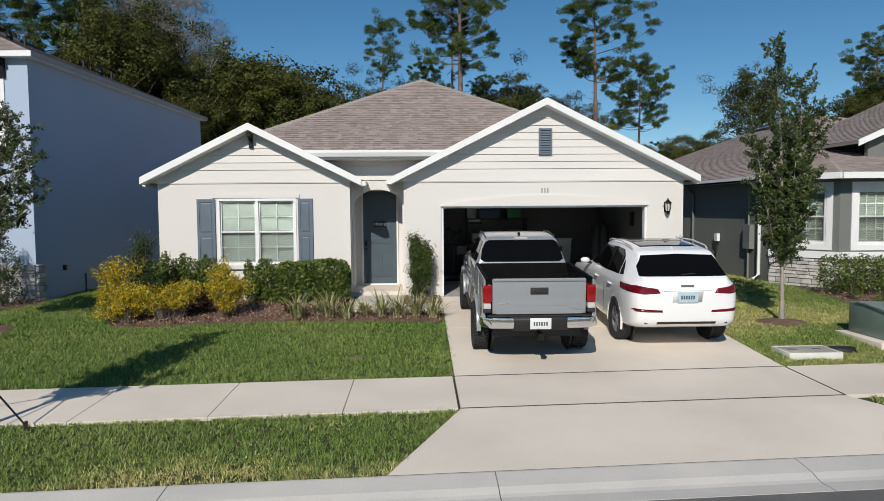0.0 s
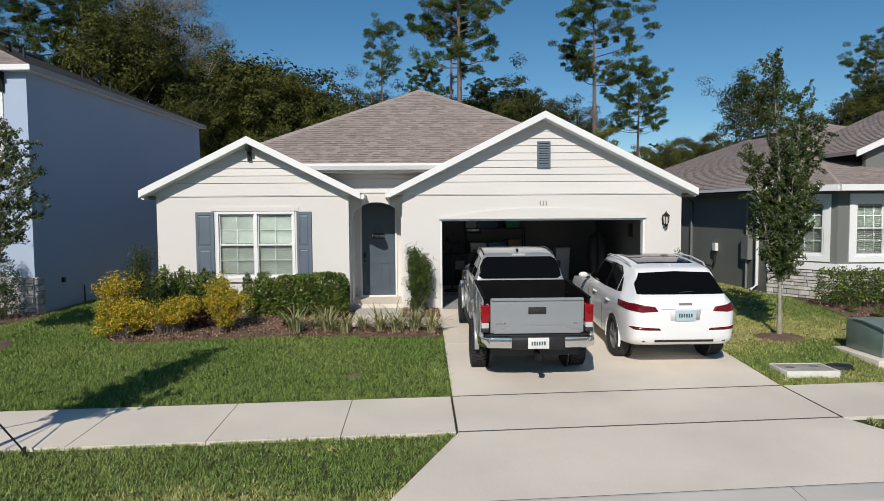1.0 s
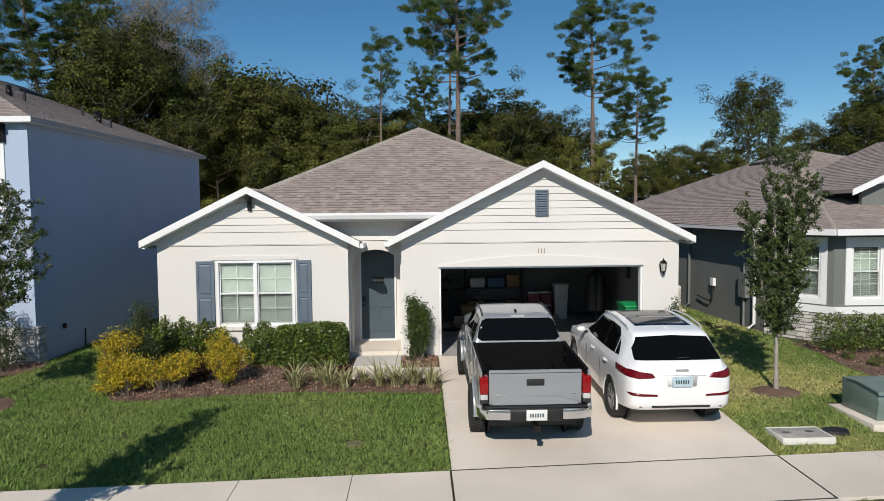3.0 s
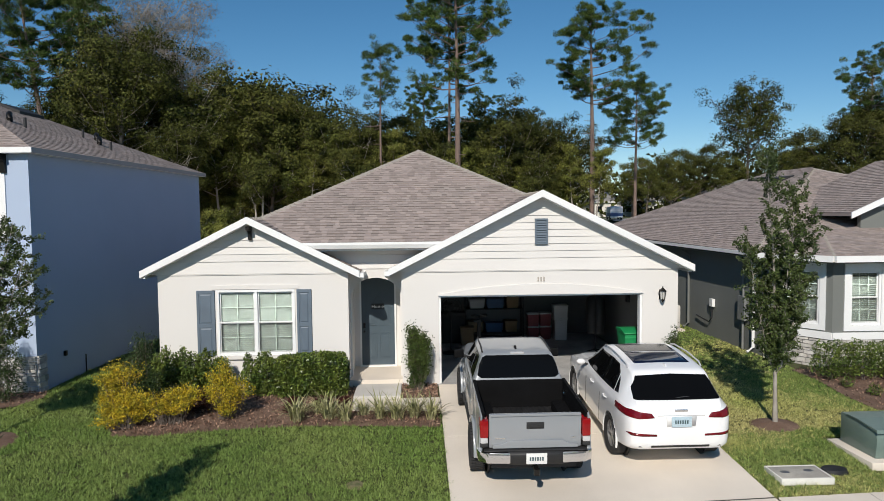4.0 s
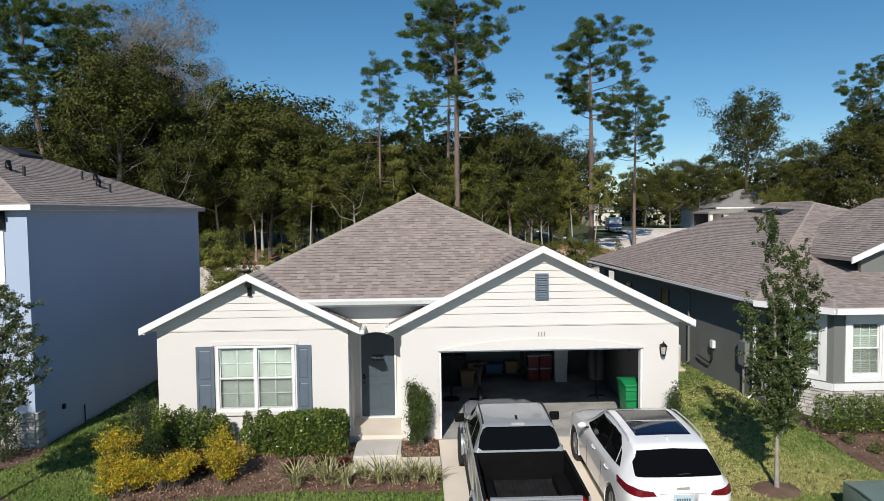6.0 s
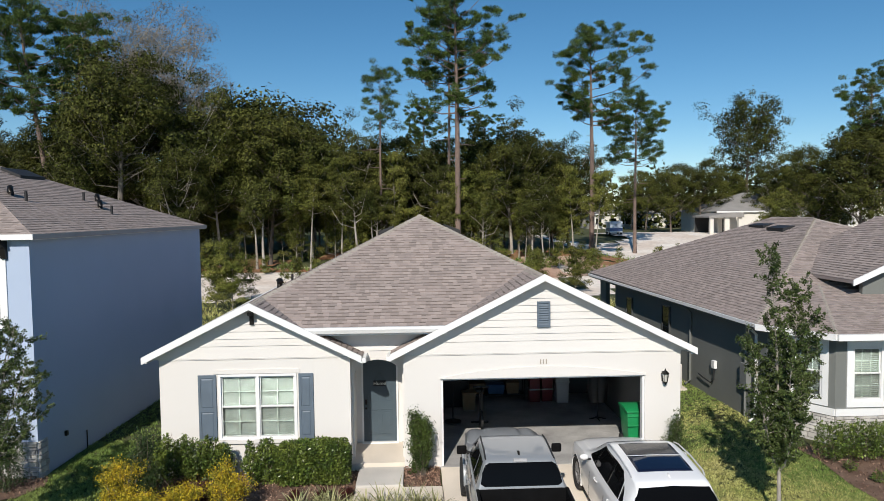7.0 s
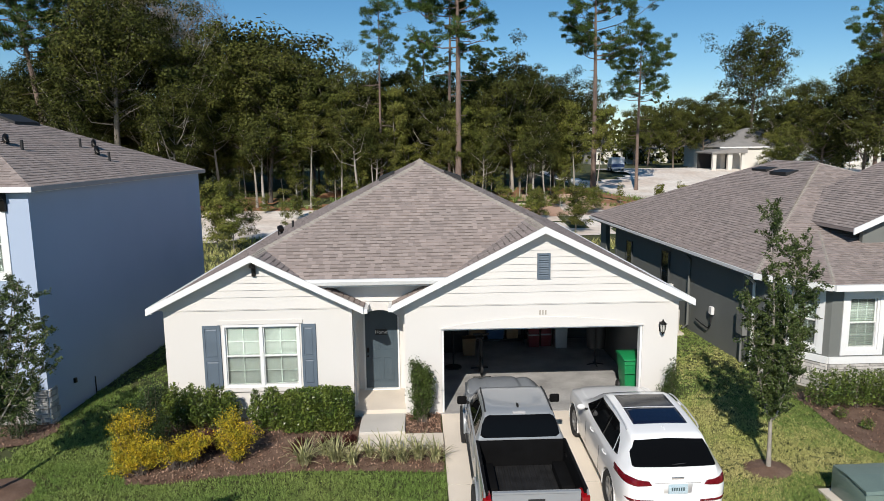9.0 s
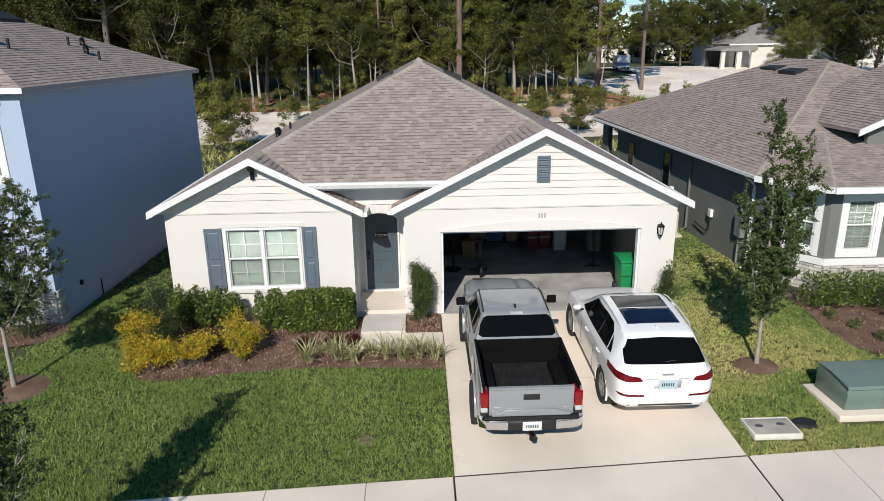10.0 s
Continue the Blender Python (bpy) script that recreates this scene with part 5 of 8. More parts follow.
def rbox(name, b, material, parent, r=0.01, label="", seg=2):
    bm = bm_new()
    box(bm, *b)
    bevel(bm, r, seg)
    return part(name, bm, material, parent, label, 40)


def number_plate(parent, x, y, z, back, lean=0):
    p = part("number_plate", bm_new(), back, parent, "licence plate with a line of dark marks")
    p.matrix_local = pose(x, y, z, lean)
    rbox("plate", (-0.168, 0.168, -0.006, 0.004, -0.085, 0.085), back, p, 0.003)
    bm = bm_new()
    for k in range(6):
        box(bm, -0.115 + k * 0.04, -0.09 + k * 0.04, -0.009, -0.006, -0.032, 0.028)
    part("marks", bm, "plate_ink", p)


# --- white estate car ---
def white_car(at, rz, rx):
    t = thing("white_suv", "clean white crossover car parked on the driveway", "car")
    t.matrix_world = pose(*at, rx, 0, rz)
    # y, belly, half width, belt, top, roof half width
    S = [(0.00, 0.52, 0.66, 0.93, 1.00, 0.56), (0.035, 0.45, 0.77, 0.98, 1.11, 0.65), (0.10, 0.40, 0.845, 1.03, 1.19, 0.70), (0.22, 0.36, 0.90, 1.07, 1.27, 0.71),
         (0.45, 0.32, 0.935, 1.09, 1.43, 0.67), (0.62, 0.30, 0.945, 1.10, 1.575, 0.65), (0.80, 0.26, 0.945, 1.10, 1.62, 0.645), (1.3, 0.23, 0.945, 1.09, 1.65, 0.65), (1.9, 0.22, 0.945, 1.08, 1.66, 0.65),
         (2.35, 0.22, 0.945, 1.07, 1.625, 0.635), (2.7, 0.22, 0.945, 1.06, 1.48, 0.62), (3.05, 0.22, 0.945, 1.05, 1.26, 0.64), (3.32, 0.22, 0.945, 1.03, 1.10, 0.70), (3.7, 0.22, 0.94, 0.97, 1.04, 0.70), (4.15, 0.23, 0.92, 0.90, 0.97, 0.66), (4.45, 0.25, 0.85, 0.80, 0.87, 0.58), (4.62, 0.30, 0.72, 0.70, 0.76, 0.5), (4.68, 0.38, 0.58, 0.60, 0.66, 0.42)]
    st_ = []
    for y, zb, w, belt, top, wt in S:
        e = (wt, top - 0.035)
        b = (w * 0.955, belt)
        pts = [(0, zb), (w * 0.72, zb), (w * 0.94, zb + 0.05), (w * 0.985, zb + 0.16), (w, (zb + belt) / 2 + 0.08), (w * 0.99, belt - 0.10), b]
        pts += [(b[0] + (e[0] - b[0]) * q, b[1] + (e[1] - b[1]) * q) for q in (0.12, 0.5, 0.86)]
        pts += [(e[0] * 0.95, top - 0.02), (wt * 0.55, top - 0.006), (0, top)]
        st_.append([(x, y, z) for x, z in pts])
    bm = loft(st_, 5, 4)
    me = mesh_of("body", bm, "white_paint", 50)
    arches = []
    for ya in (0.93, 3.75):
        for s in (-1, 1):
            c = bm_new()
            tube(c, [(s * 0.66, ya, 0.36), (s * 1.2, ya, 0.36)], 0.405, 32)
            arches.append(c)
    me = cut(me, arches)
    me.shade_smooth()
    me.set_sharp_from_angle(angle=radians(38))
    body = new("body", me)
    body.parent = t
    body["label"] = "glossy white body shell"
    skin = me
    for s in (-1, 1):
        for ya in (0.93, 3.75):
            bm = bm_new()
            arcp = [(0.405 + 0.012, a) for a in np.linspace(-0.25, math.pi + 0.25, 22)]
            tube(bm, [(s * 0.925, ya + 0.41 * math.cos(a), 0.36 + 0.41 * math.sin(a)) for r, a in arcp], 0.02, 6)
            part("wheel_arch", bm, "white_paint", t, "", 40)
            wheel(t, (s * 0.825, ya, 0.36), 0.36, 0.24, 0.255, s, 5, "rim_bright", False)
            bm = bm_new()
            tube(bm, [(s * 0.70, ya, 0.36), (s * 0.67, ya, 0.36)], 0.40, 20)
            part("wheel_well", bm, "black", t)
        f = s
        panel_part("side_window", skin, "x", [(1.588, 1.135), (2.44, 1.125), (2.44, 1.52), (1.588, 1.565)], f, "dark_glass", t, "black tinted side window")
        panel_part("side_window", skin, "x", [(2.446, 1.125), (2.98, 1.125), (2.80, 1.25), (2.446, 1.515)], f, "dark_glass", t)
        panel_part("side_window", skin, "x", [(0.93, 1.16), (1.582, 1.137), (1.582, 1.565), (1.22, 1.555), (1.02, 1.45)], f, "dark_glass", t)
        panel_part("side_window", skin, "x", [(0.70, 1.185), (0.89, 1.162), (0.97, 1.41), (0.88, 1.36)], f, "dark_glass", t)
        bm = bm_new()
        tube(bm, [(s * 0.655, 0.85, 1.595), (s * 0.66, 0.95, 1.645), (s * 0.665, 1.5, 1.68), (s * 0.66, 2.1, 1.66), (s * 0.655, 2.3, 1.615)], 0.014, 8)
        part("roof_rail", bm, "satin", t, "slim satin roof rail", 40)
        bm = bm_new()
        bmesh.ops.create_uvsphere(bm, u_segments=16, v_segments=10, radius=1, matrix=Matrix.Translation((s * 1.02, 2.76, 1.155)) @ Matrix.Diagonal((0.095, 0.055, 0.06, 1)))
        part("mirror", bm, "white_paint", t, "", 60)
        bm = bm_new()
        tube(bm, [(s * 0.88, 2.78, 1.09), (s * 0.98, 2.77, 1.12)], 0.025, 8)
        part("mirror_foot", bm, "black", t)
        for yh in (1.25, 2.15):
            bm = bm_new()
            tube(bm, [(s * 0.935, yh - 0.1, 0.945), (s * 0.965, yh - 0.06, 0.95), (s * 0.965, yh + 0.06, 0.95), (s * 0.935, yh + 0.1, 0.945)], 0.016, 8)
            part("door_handle", bm, "white_paint", t, "", 40)
        for yl in (1.60, 2.62):
            bm = bm_new()
            tube(bm, [(s * 0.948, yl, 0.36), (s * 0.953, yl, 0.60), (s * 0.945, yl, 0.88), (s * 0.905, yl, 1.06)], 0.0035, 4)
            part("door_seam", bm, "black", t)
        lamp = [(0.45, 0.975), (0.70, 0.955), (0.95, 0.975), (0.95, 1.07), (0.80, 1.085), (0.50, 1.045)]
        panel_part("tail_lamp", skin, "y", lamp if s > 0 else mirror(lamp), -1, "deep_red", t, "dark red wraparound tail lamp", 0.007, (-1, 0.7, 1))
        refl = [(0.40, 0.655), (0.82, 0.665), (0.88, 0.70), (0.84, 0.715), (0.41, 0.69)]
        panel_part("reflector", skin, "y", refl if s > 0 else mirror(refl), -1, "deep_red", t, "", 0.006, (-1, 0.7, 1))
        rbox("exhaust", (min(s * 0.50, s * 0.70), max(s * 0.50, s * 0.70), 0.035, 0.2, 0.452, 0.512), "chrome", t, 0.012, "flat chrome exhaust trim")
        for x0_ in (0.512, 0.606):
            rbox("exhaust_tip", (min(s * x0_, s * (x0_ + 0.083)), max(s * x0_, s * (x0_ + 0.083)), 0.03, 0.2, 0.462, 0.502), "black", t, 0.008)
    glass = [(-0.735, 1.225), (0.735, 1.225), (0.71, 1.36), (0.615, 1.525), (0, 1.548), (-0.615, 1.525), (-0.71, 1.36)]
    panel_part("rear_window", skin, "y", glass, -1, "dark_glass", t, "black tinted rear window", 0.004, (-1, 0.75, 1))
    bm = bm_new()
    tube(bm, [(-0.05, 0.19, 1.245), (0.10, 0.20, 1.26), (0.28, 0.22, 1.255)], 0.009, 6)
    part("wiper", bm, "black", t)
    panel_part("windscreen", skin, "z", [(-0.58, 2.42), (0.58, 2.42), (0.66, 3.2), (-0.66, 3.2)], 1, "dark_glass", t, "dark windscreen", 0.004, (1.05, 2, 2))
    panel_part("sunroof", skin, "z", [(-0.50, 0.98), (0.50, 0.98), (0.50, 1.60), (-0.50, 1.60)], 1, "sky_navy_glass", t, "dark panoramic glass roof", 0.004, (1.4, 2, 2))
    panel_part("sunroof", skin, "z", [(-0.50, 1.64), (0.50, 1.64), (0.50, 2.22), (-0.50, 2.22)], 1, "shade_glass", t, "dark grey front roof pane", 0.004, (1.4, 2, 2))
    bm = bm_new()
    prism(bm, [(0.72, 1.60), (0.82, 1.65), (0.95, 1.625)], "x", -0.012, 0.012)
    part("antenna_fin", bm, "white_paint", t)
    panel_part("lower_bumper", skin, "y", [(-0.49, 0.455), (0.49, 0.455), (0.49, 0.495), (-0.49, 0.495)], -1, "black", t, "black lower bumper strip", 0.005, (-1, 0.3, 1))
    rbox("diffuser", (-0.70, 0.70, 0.06, 0.16, 0.415, 0.438), "satin", t, 0.008, "silver diffuser strip")
    panel_part("plate_recess", skin, "y", [(-0.24, 0.82), (0.24, 0.82), (0.26, 1.0), (-0.26, 1.0)], -1, "white_paint", t, "", 0.002, (-1, 0.3, 1))
    rbox("trim_strip", (-0.40, 0.40, 0.002, 0.03, 1.000, 1.012), "chrome", t, 0.004)
    number_plate(t, 0, -0.014, 0.905, "plate_blue", -4)
    badge = part("badge", bm_new(), "chrome", t, "plain chrome badge")
    bm = bm_new()
    box(bm, -0.11, 0.11, 0.015, 0.034, 1.065, 1.105)
    bevel(bm, 0.008, 2)
    part("emblem", bm, "chrome", badge)
    bm = bm_new()
    box(bm, -0.56, -0.46, 0.008, 0.04, 0.835, 0.86)
    part("emblem", bm, "chrome", badge)
    bm = bm_new()
    box(bm, 0.50, 0.58, 0.008, 0.04, 0.845, 0.86)
    part("emblem", bm, "red_lamp", badge)
    return t


# --- grey pickup ---
def pickup(at, rz, rx):
    t = thing("pickup_truck", "cement-grey crew-cab pickup truck with an empty black bed", "truck")
    t.matrix_world = pose(*at, rx, 0, rz) @ Matrix.Diagonal((0.95, 1, 1, 1))
    RA, FA, ZA, AR = 1.16, 4.40, 0.39, 0.47
    G = "grey_paint"
    # bed sides with wheel opening
    def arch(yc, a0, a1, n=14):
        return [(yc + AR * math.cos(a), ZA + AR * math.sin(a)) for a in np.linspace(a0, a1, n)]
    for s in (-1, 1):
        bedp = [(0.10, 0.72), (0.10, 1.30), (0.14, 1.335), (1.80, 1.335), (1.80, 0.50)] + [p for p in arch(RA, 0.25, math.pi - 0.15)] + [(0.45, 0.62)]
        bm = bm_new()
        solid(bm, [(s * 0.86, y, z) for y, z in bedp], [(s * (0.935 - 0.05 * max(0, (z - 1.05) / 0.3) - 0.03 * max(0, (0.7 - z) / 0.2)), y, z) for y, z in bedp])
        bevel(bm, 0.012, 2, 50)
        part("bed_side", bm, G, t, "grey bed side panel", 40)
        frontp = [(1.825, 0.48), (1.825, 1.27), (3.98, 1.27), (4.25, 1.20), (5.05, 1.10), (5.25, 0.98), (5.30, 0.60), (5.05, 0.46)] + [p for p in arch(FA, 0.1, math.pi - 0.1)] + [(3.90, 0.46)]
        bm = bm_new()
        solid(bm, [(s * 0.70, y, z) for y, z in frontp], [(s * ((0.925 - 0.035 * max(0, (z - 1.0) / 0.27) - 0.03 * max(0, (0.7 - z) / 0.2)) * (1 - 0.16 * max(0, (y - 4.7) / 0.6) ** 1.5)), y, z) for y, z in frontp])
        bevel(bm, 0.02, 2, 50)
        part("cab_side", bm, G, t, "", 40)
        for yc in (RA, FA):
            bm = bm_new()
            arcs = np.linspace(0.02, math.pi - 0.02, 18)
            r0, r1 = AR - 0.005, AR + 0.055
            pts = [(yc + r0 * math.cos(a), ZA + r0 * math.sin(a)) for a in arcs] + [(yc + r1 * math.cos(a), ZA + r1 * math.sin(a)) for a in arcs[::-1]]
            solid(bm, [(s * 0.88, y, z) for y, z in pts], [(s * 0.958, y, z) for y, z in pts])
            bevel(bm, 0.016, 2, 50)
            part("fender_flare", bm, G, t, "", 40)
            wheel(t, (s * 0.862, yc, ZA), 0.39, 0.255, 0.215, s, 6, "rim_grey", True)
            bm = bm_new()
            tube(bm, [(s * 0.69, yc, ZA), (s * 0.66, yc, ZA)], 0.45, 20)
            part("wheel_well", bm, "black", t)
        for yl in (2.55, 3.55):
            bm = bm_new()
            tube(bm, [(s * 0.905, yl, 0.52), (s * 0.928, yl, 0.75), (s * 0.925, yl, 1.0), (s * 0.893, yl, 1.27)], 0.004, 4)
            part("door_seam", bm, "black", t)
        for yh in (2.62, 3.45):
            rbox("door_handle", (min(s * 0.915, s * 0.945), max(s * 0.915, s * 0.945), yh - 0.09, yh + 0.09, 1.10, 1.135), G, t, 0.01)
        rbox("sill_step", (min(s * 0.80, s * 0.93), max(s * 0.80, s * 0.93), 1.75, 3.85, 0.40, 0.45), "black", t, 0.015)
        # mirrors
        bm = bm_new()
        box(bm, s * 1.02 - 0.105, s * 1.02 + 0.105, 3.49, 3.58, 1.27, 1.44)
        bevel(bm, 0.04, 4)
        part("mirror", bm, "liner", t, "black door mirror", 40)
        bm = bm_new()
        tube(bm, [(s * 0.82, 3.55, 1.26), (s * 0.94, 3.54, 1.32), (s * 1.02, 3.53, 1.35)], 0.034, 8)
        part("mirror_foot", bm, "black", t)
        # tail lamps
        lamp = part("tail_lamp", bm_new(), "red_lamp", t, "tall red tail lamp with clear lower part")
        rbox("lens", (min(s * 0.765, s * 0.905), max(s * 0.765, s * 0.905), 0.05, 0.33, 0.975, 1.245), "red_lamp", lamp, 0.025)
        rbox("lens", (min(s * 0.775, s * 0.895), max(s * 0.775, s * 0.895), 0.052, 0.30, 0.885, 0.972), "clear_lamp", lamp, 0.018)
        rbox("lens", (min(s * 0.77, s * 0.905), max(s * 0.77, s * 0.905), 0.055, 0.30, 0.82, 0.883), "black", lamp, 0.018)
        rbox("bed_rail", (min(s * 0.815, s * 0.872), max(s * 0.815, s * 0.872), 0.12, 1.80, 1.325, 1.355), "liner", t, 0.012, "black plastic bed rail cap")
        # bumper corners
        bm = bm_new()
        pts = [(s * 0.42, -0.07), (s * 0.80, -0.04), (s * 0.93, 0.06), (s * 0.955, 0.22), (s * 0.90, 0.24), (s * 0.86, 0.10), (s * 0.76, 0.04), (s * 0.42, 0.03)]
        prism(bm, pts, "z", 0.60, 0.765)
        bevel(bm, 0.03, 2)
        part("bumper_corner", bm, "chrome", t, "chrome bumper corner", 40)
    # tailgate
    bm = bm_new()
    box(bm, -0.755, 0.755, 0.085, 0.15, 0.80, 1.335)
    bevel(bm, 0.02, 2)
    gate = part("tailgate", bm, G, t, "grey tailgate with pressed line", 40)
    rbox("lip", (-0.74, 0.74, 0.06, 0.12, 1.305, 1.345), G, gate, 0.012)
    bm = bm_new()
    prism(bm, [(-0.70, 0.855), (-0.56, 0.865), (-0.44, 0.92), (0.44, 0.92), (0.56, 0.865), (0.70, 0.855), (0.70, 0.80), (-0.70, 0.80)], "y", 0.052, 0.09)
    bevel(bm, 0.006)
    part("pressing", bm, G, gate, "", 40)
    rbox("handle", (-0.145, 0.145, 0.070, 0.09, 1.10, 1.205), "black", gate, 0.018, "black handle plate")
    rbox("grip", (-0.085, 0.085, 0.060, 0.075, 1.12, 1.175), "black", gate, 0.012)
    for x0, x1 in ((-0.66, -0.50), (0.58, 0.66)):
        rbox("badge", (x0, x1, 0.076, 0.088, 0.945, 0.965), "chrome", gate, 0.003, "plain chrome badge")
    # bumper centre
    bm = bm_new()
    prism(bm, [(-0.06, 0.74), (-0.02, 0.775), (0.16, 0.775), (0.16, 0.56), (-0.01, 0.56)], "x", -0.46, 0.46)
    bevel(bm, 0.012)
    part("bumper_step", bm, "black", t, "black bumper step", 40)
    rbox("bumper_top", (-0.84, 0.84, 0.0, 0.16, 0.775, 0.79), "black", t, 0.01)
    bm = bm_new()
    box(bm, -0.035, 0.035, -0.12, 0.2, 0.46, 0.52)
    tube(bm, [(0, -0.09, 0.43), (0, -0.09, 0.53)], 0.05, 12)
    part("hitch", bm, "dark_metal", t, "tow hitch receiver")
    number_plate(t, 0, -0.066, 0.68, "plate_white", 0)
    # bed: floor, walls, ribs
    bed = part("bed_liner", bm_new(), "liner", t, "black ribbed plastic bed liner")
    wall("floor", [(-0.86, 0.86, 0.15, 1.80, 0.80, 0.84)], "liner_floor", parent=bed)
    for k in range(14):
        x = -0.68 + k * 0.1046
        rbox("rib", (x - 0.022, x + 0.022, 0.18, 1.74, 0.84, 0.856), "liner_floor", bed, 0.005, seg=1)
    for s in (-1, 1):
        wall("side", [(min(s * 0.82, s * 0.86), max(s * 0.82, s * 0.86), 0.15, 1.80, 0.84, 1.33)], "liner", parent=bed)
        rbox("wheel_tub", (min(s * 0.56, s * 0.80), max(s * 0.56, s * 0.82), 0.72, 1.58, 0.84, 1.03), "liner", bed, 0.05)
    wall("headboard", [(-0.86, 0.86, 1.76, 1.80, 0.84, 1.34)], "liner", parent=bed)
    wall("gate_lining", [(-0.75, 0.75, 0.15, 0.165, 0.84, 1.30)], "liner", parent=bed)
    for s in (-1, 1):
        bm = bm_new()
        tube(bm, [(s * 0.815, 1.5, 1.2), (s * 0.785, 1.5, 1.23), (s * 0.785, 1.5, 1.17), (s * 0.815, 1.5, 1.15)], 0.01, 6)
        part("tie_down", bm, "chrome", bed, "bright tie-down cleat")
    # floor pan and front
    wall("chassis", [(-0.70, 0.70, 0.2, 5.0, 0.42, 0.78)], "black", parent=t)
    # cab
    C = [(1.84, 0.885, 1.25, 1.30, 0.84), (1.88, 0.885, 1.25, 1.40, 0.80), (2.00, 0.885, 1.25, 1.68, 0.705), (2.10, 0.885, 1.25, 1.765, 0.675), (2.35, 0.885, 1.25, 1.795, 0.675), (2.8, 0.885, 1.25, 1.80, 0.68), (3.15, 0.885, 1.25, 1.775, 0.675), (3.35, 0.885, 1.25, 1.70, 0.68), (3.7, 0.885, 1.24, 1.47, 0.74), (4.02, 0.88, 1.20, 1.235, 0.80)]
    st_ = []
    for y, w, zb, top, wt in C:
        e = (wt, top - 0.03)
        pts = [(0, 0.9), (w * 0.97, 0.9), (w * 0.99, 1.05), (w, zb - 0.03), (w - 0.01, zb)]
        pts += [(w - 0.01 + (e[0] - w + 0.01) * q, zb + (e[1] - zb) * q) for q in (0.3, 0.65, 0.92)]
        pts += [(wt * 0.93, top - 0.012), (wt * 0.5, top), (0, top)]
        st_.append([(x, y, z) for x, z in pts])
    bm = loft(st_, 5, 4)
    me = mesh_of("cab", bm, G, 45)
    cab = new("cab", me)
    cab.parent = t
    cab["label"] = "grey crew cab"
    for s in (-1, 1):
        panel_part("side_window", me, "x", [(2.60, 1.30), (3.50, 1.30), (3.50, 1.50), (3.20, 1.685), (2.60, 1.70)], s, "dark_glass", t, "dark side window")
        panel_part("side_window", me, "x", [(2.06, 1.31), (2.54, 1.30), (2.54, 1.70), (2.20, 1.685)], s, "dark_glass", t)
        bm = bm_new()
        tube(bm, [(s * 0.66, 2.12, 1.765), (s * 0.655, 2.5, 1.795), (s * 0.66, 2.9, 1.795), (s * 0.65, 3.2, 1.765)], 0.017, 6)
        part("roof_seam", bm, "black", t, "black roof ditch moulding")
    panel_part("rear_window", me, "y", [(-0.70, 1.355), (0.70, 1.355), (0.775, 1.40), (0.735, 1.57), (0.675, 1.69), (0.60, 1.725), (-0.60, 1.725), (-0.675, 1.69), (-0.735, 1.57), (-0.775, 1.40)], -1, "dark_glass", t, "dark sliding rear window")
    panel_part("windscreen", me, "z", [(-0.60, 3.36), (0.60, 3.36), (0.72, 3.98), (-0.72, 3.98)], 1, "dark_glass", t, "dark windscreen", 0.004, (1.22, 1.74, 2))
    rbox("brake_light", (-0.13, 0.13, 2.03, 2.10, 1.735, 1.775), "clear_lamp", t, 0.012, "high brake lamp with cargo light")
    bm = bm_new()
    prism(bm, [(2.20, 1.785), (2.27, 1.845), (2.40, 1.80)], "x", -0.02, 0.02)
    bevel(bm, 0.008)
    part("antenna_fin", bm, "dark_metal", t, "dark shark-fin aerial")
    # bonnet and nose
    B = [(3.95, 0.86, 1.255), (4.2, 0.85, 1.255), (4.7, 0.82, 1.225), (5.1, 0.78, 1.165), (5.32, 0.70, 1.05), (5.40, 0.62, 0.88)]
    st_ = [[(0, y, 0.6), (w * 0.98, y, 0.6), (w, y, z - 0.15), (w * 0.97, y, z - 0.04), (w * 0.80, y, z + 0.01), (w * 0.55, y, z - 0.01), (w * 0.40, y, z + 0.025), (0, y, z + 0.03)] for y, w, z in B]
    part("bonnet", loft(st_, 4, 4), G, t, "grey bonnet with a raised scoop", 45)
    rbox("front_bumper", (-0.86, 0.86, 5.1, 5.36, 0.48, 0.72), G, t, 0.05)
    return t


def on_drive(x, y0, length):
    a, b = ground_z(x, y0 + 1.0), ground_z(x, y0 + length - 1.0)
    slope = (b - a) / (length - 2.0)
    return ground_z(x, y0 + 1.0) - slope * 1.0, math.degrees(math.atan(slope))


z0, rx0 = on_drive(1.27, 9.58, 5.3)
pickup((1.30, 9.74, z0 + 0.012), 0.0, rx0)
z0, rx0 = on_drive(3.86, 10.33, 4.6)
white_car((3.86, 10.50, z0 + 0.012), 0.0, rx0)

# ---- garage contents ----
M["bin_green"] = surf("bin_green", (0.012, 0.26, 0.085), 0.08, 3, 60, 0.05, 0.45)
M["tote_blue"] = surf("tote_blue", (0.03, 0.10, 0.22), 0.1, 3, 60, 0, 0.5)
M["tote_red"] = surf("tote_red", (0.17, 0.012, 0.018), 0.1, 3, 60, 0, 0.45)
M["card"] = surf("card", (0.27, 0.18, 0.10), 0.1, 3, 60, 0.1, 0.9)
M["white_plastic"] = surf("white_plastic", (0.55, 0.55, 0.53), 0.05, 3, 60, 0, 0.5)
M["steel"] = surf("steel", (0.30, 0.30, 0.31), 0.1, 3, 60, 0, 0.35, 0.8)


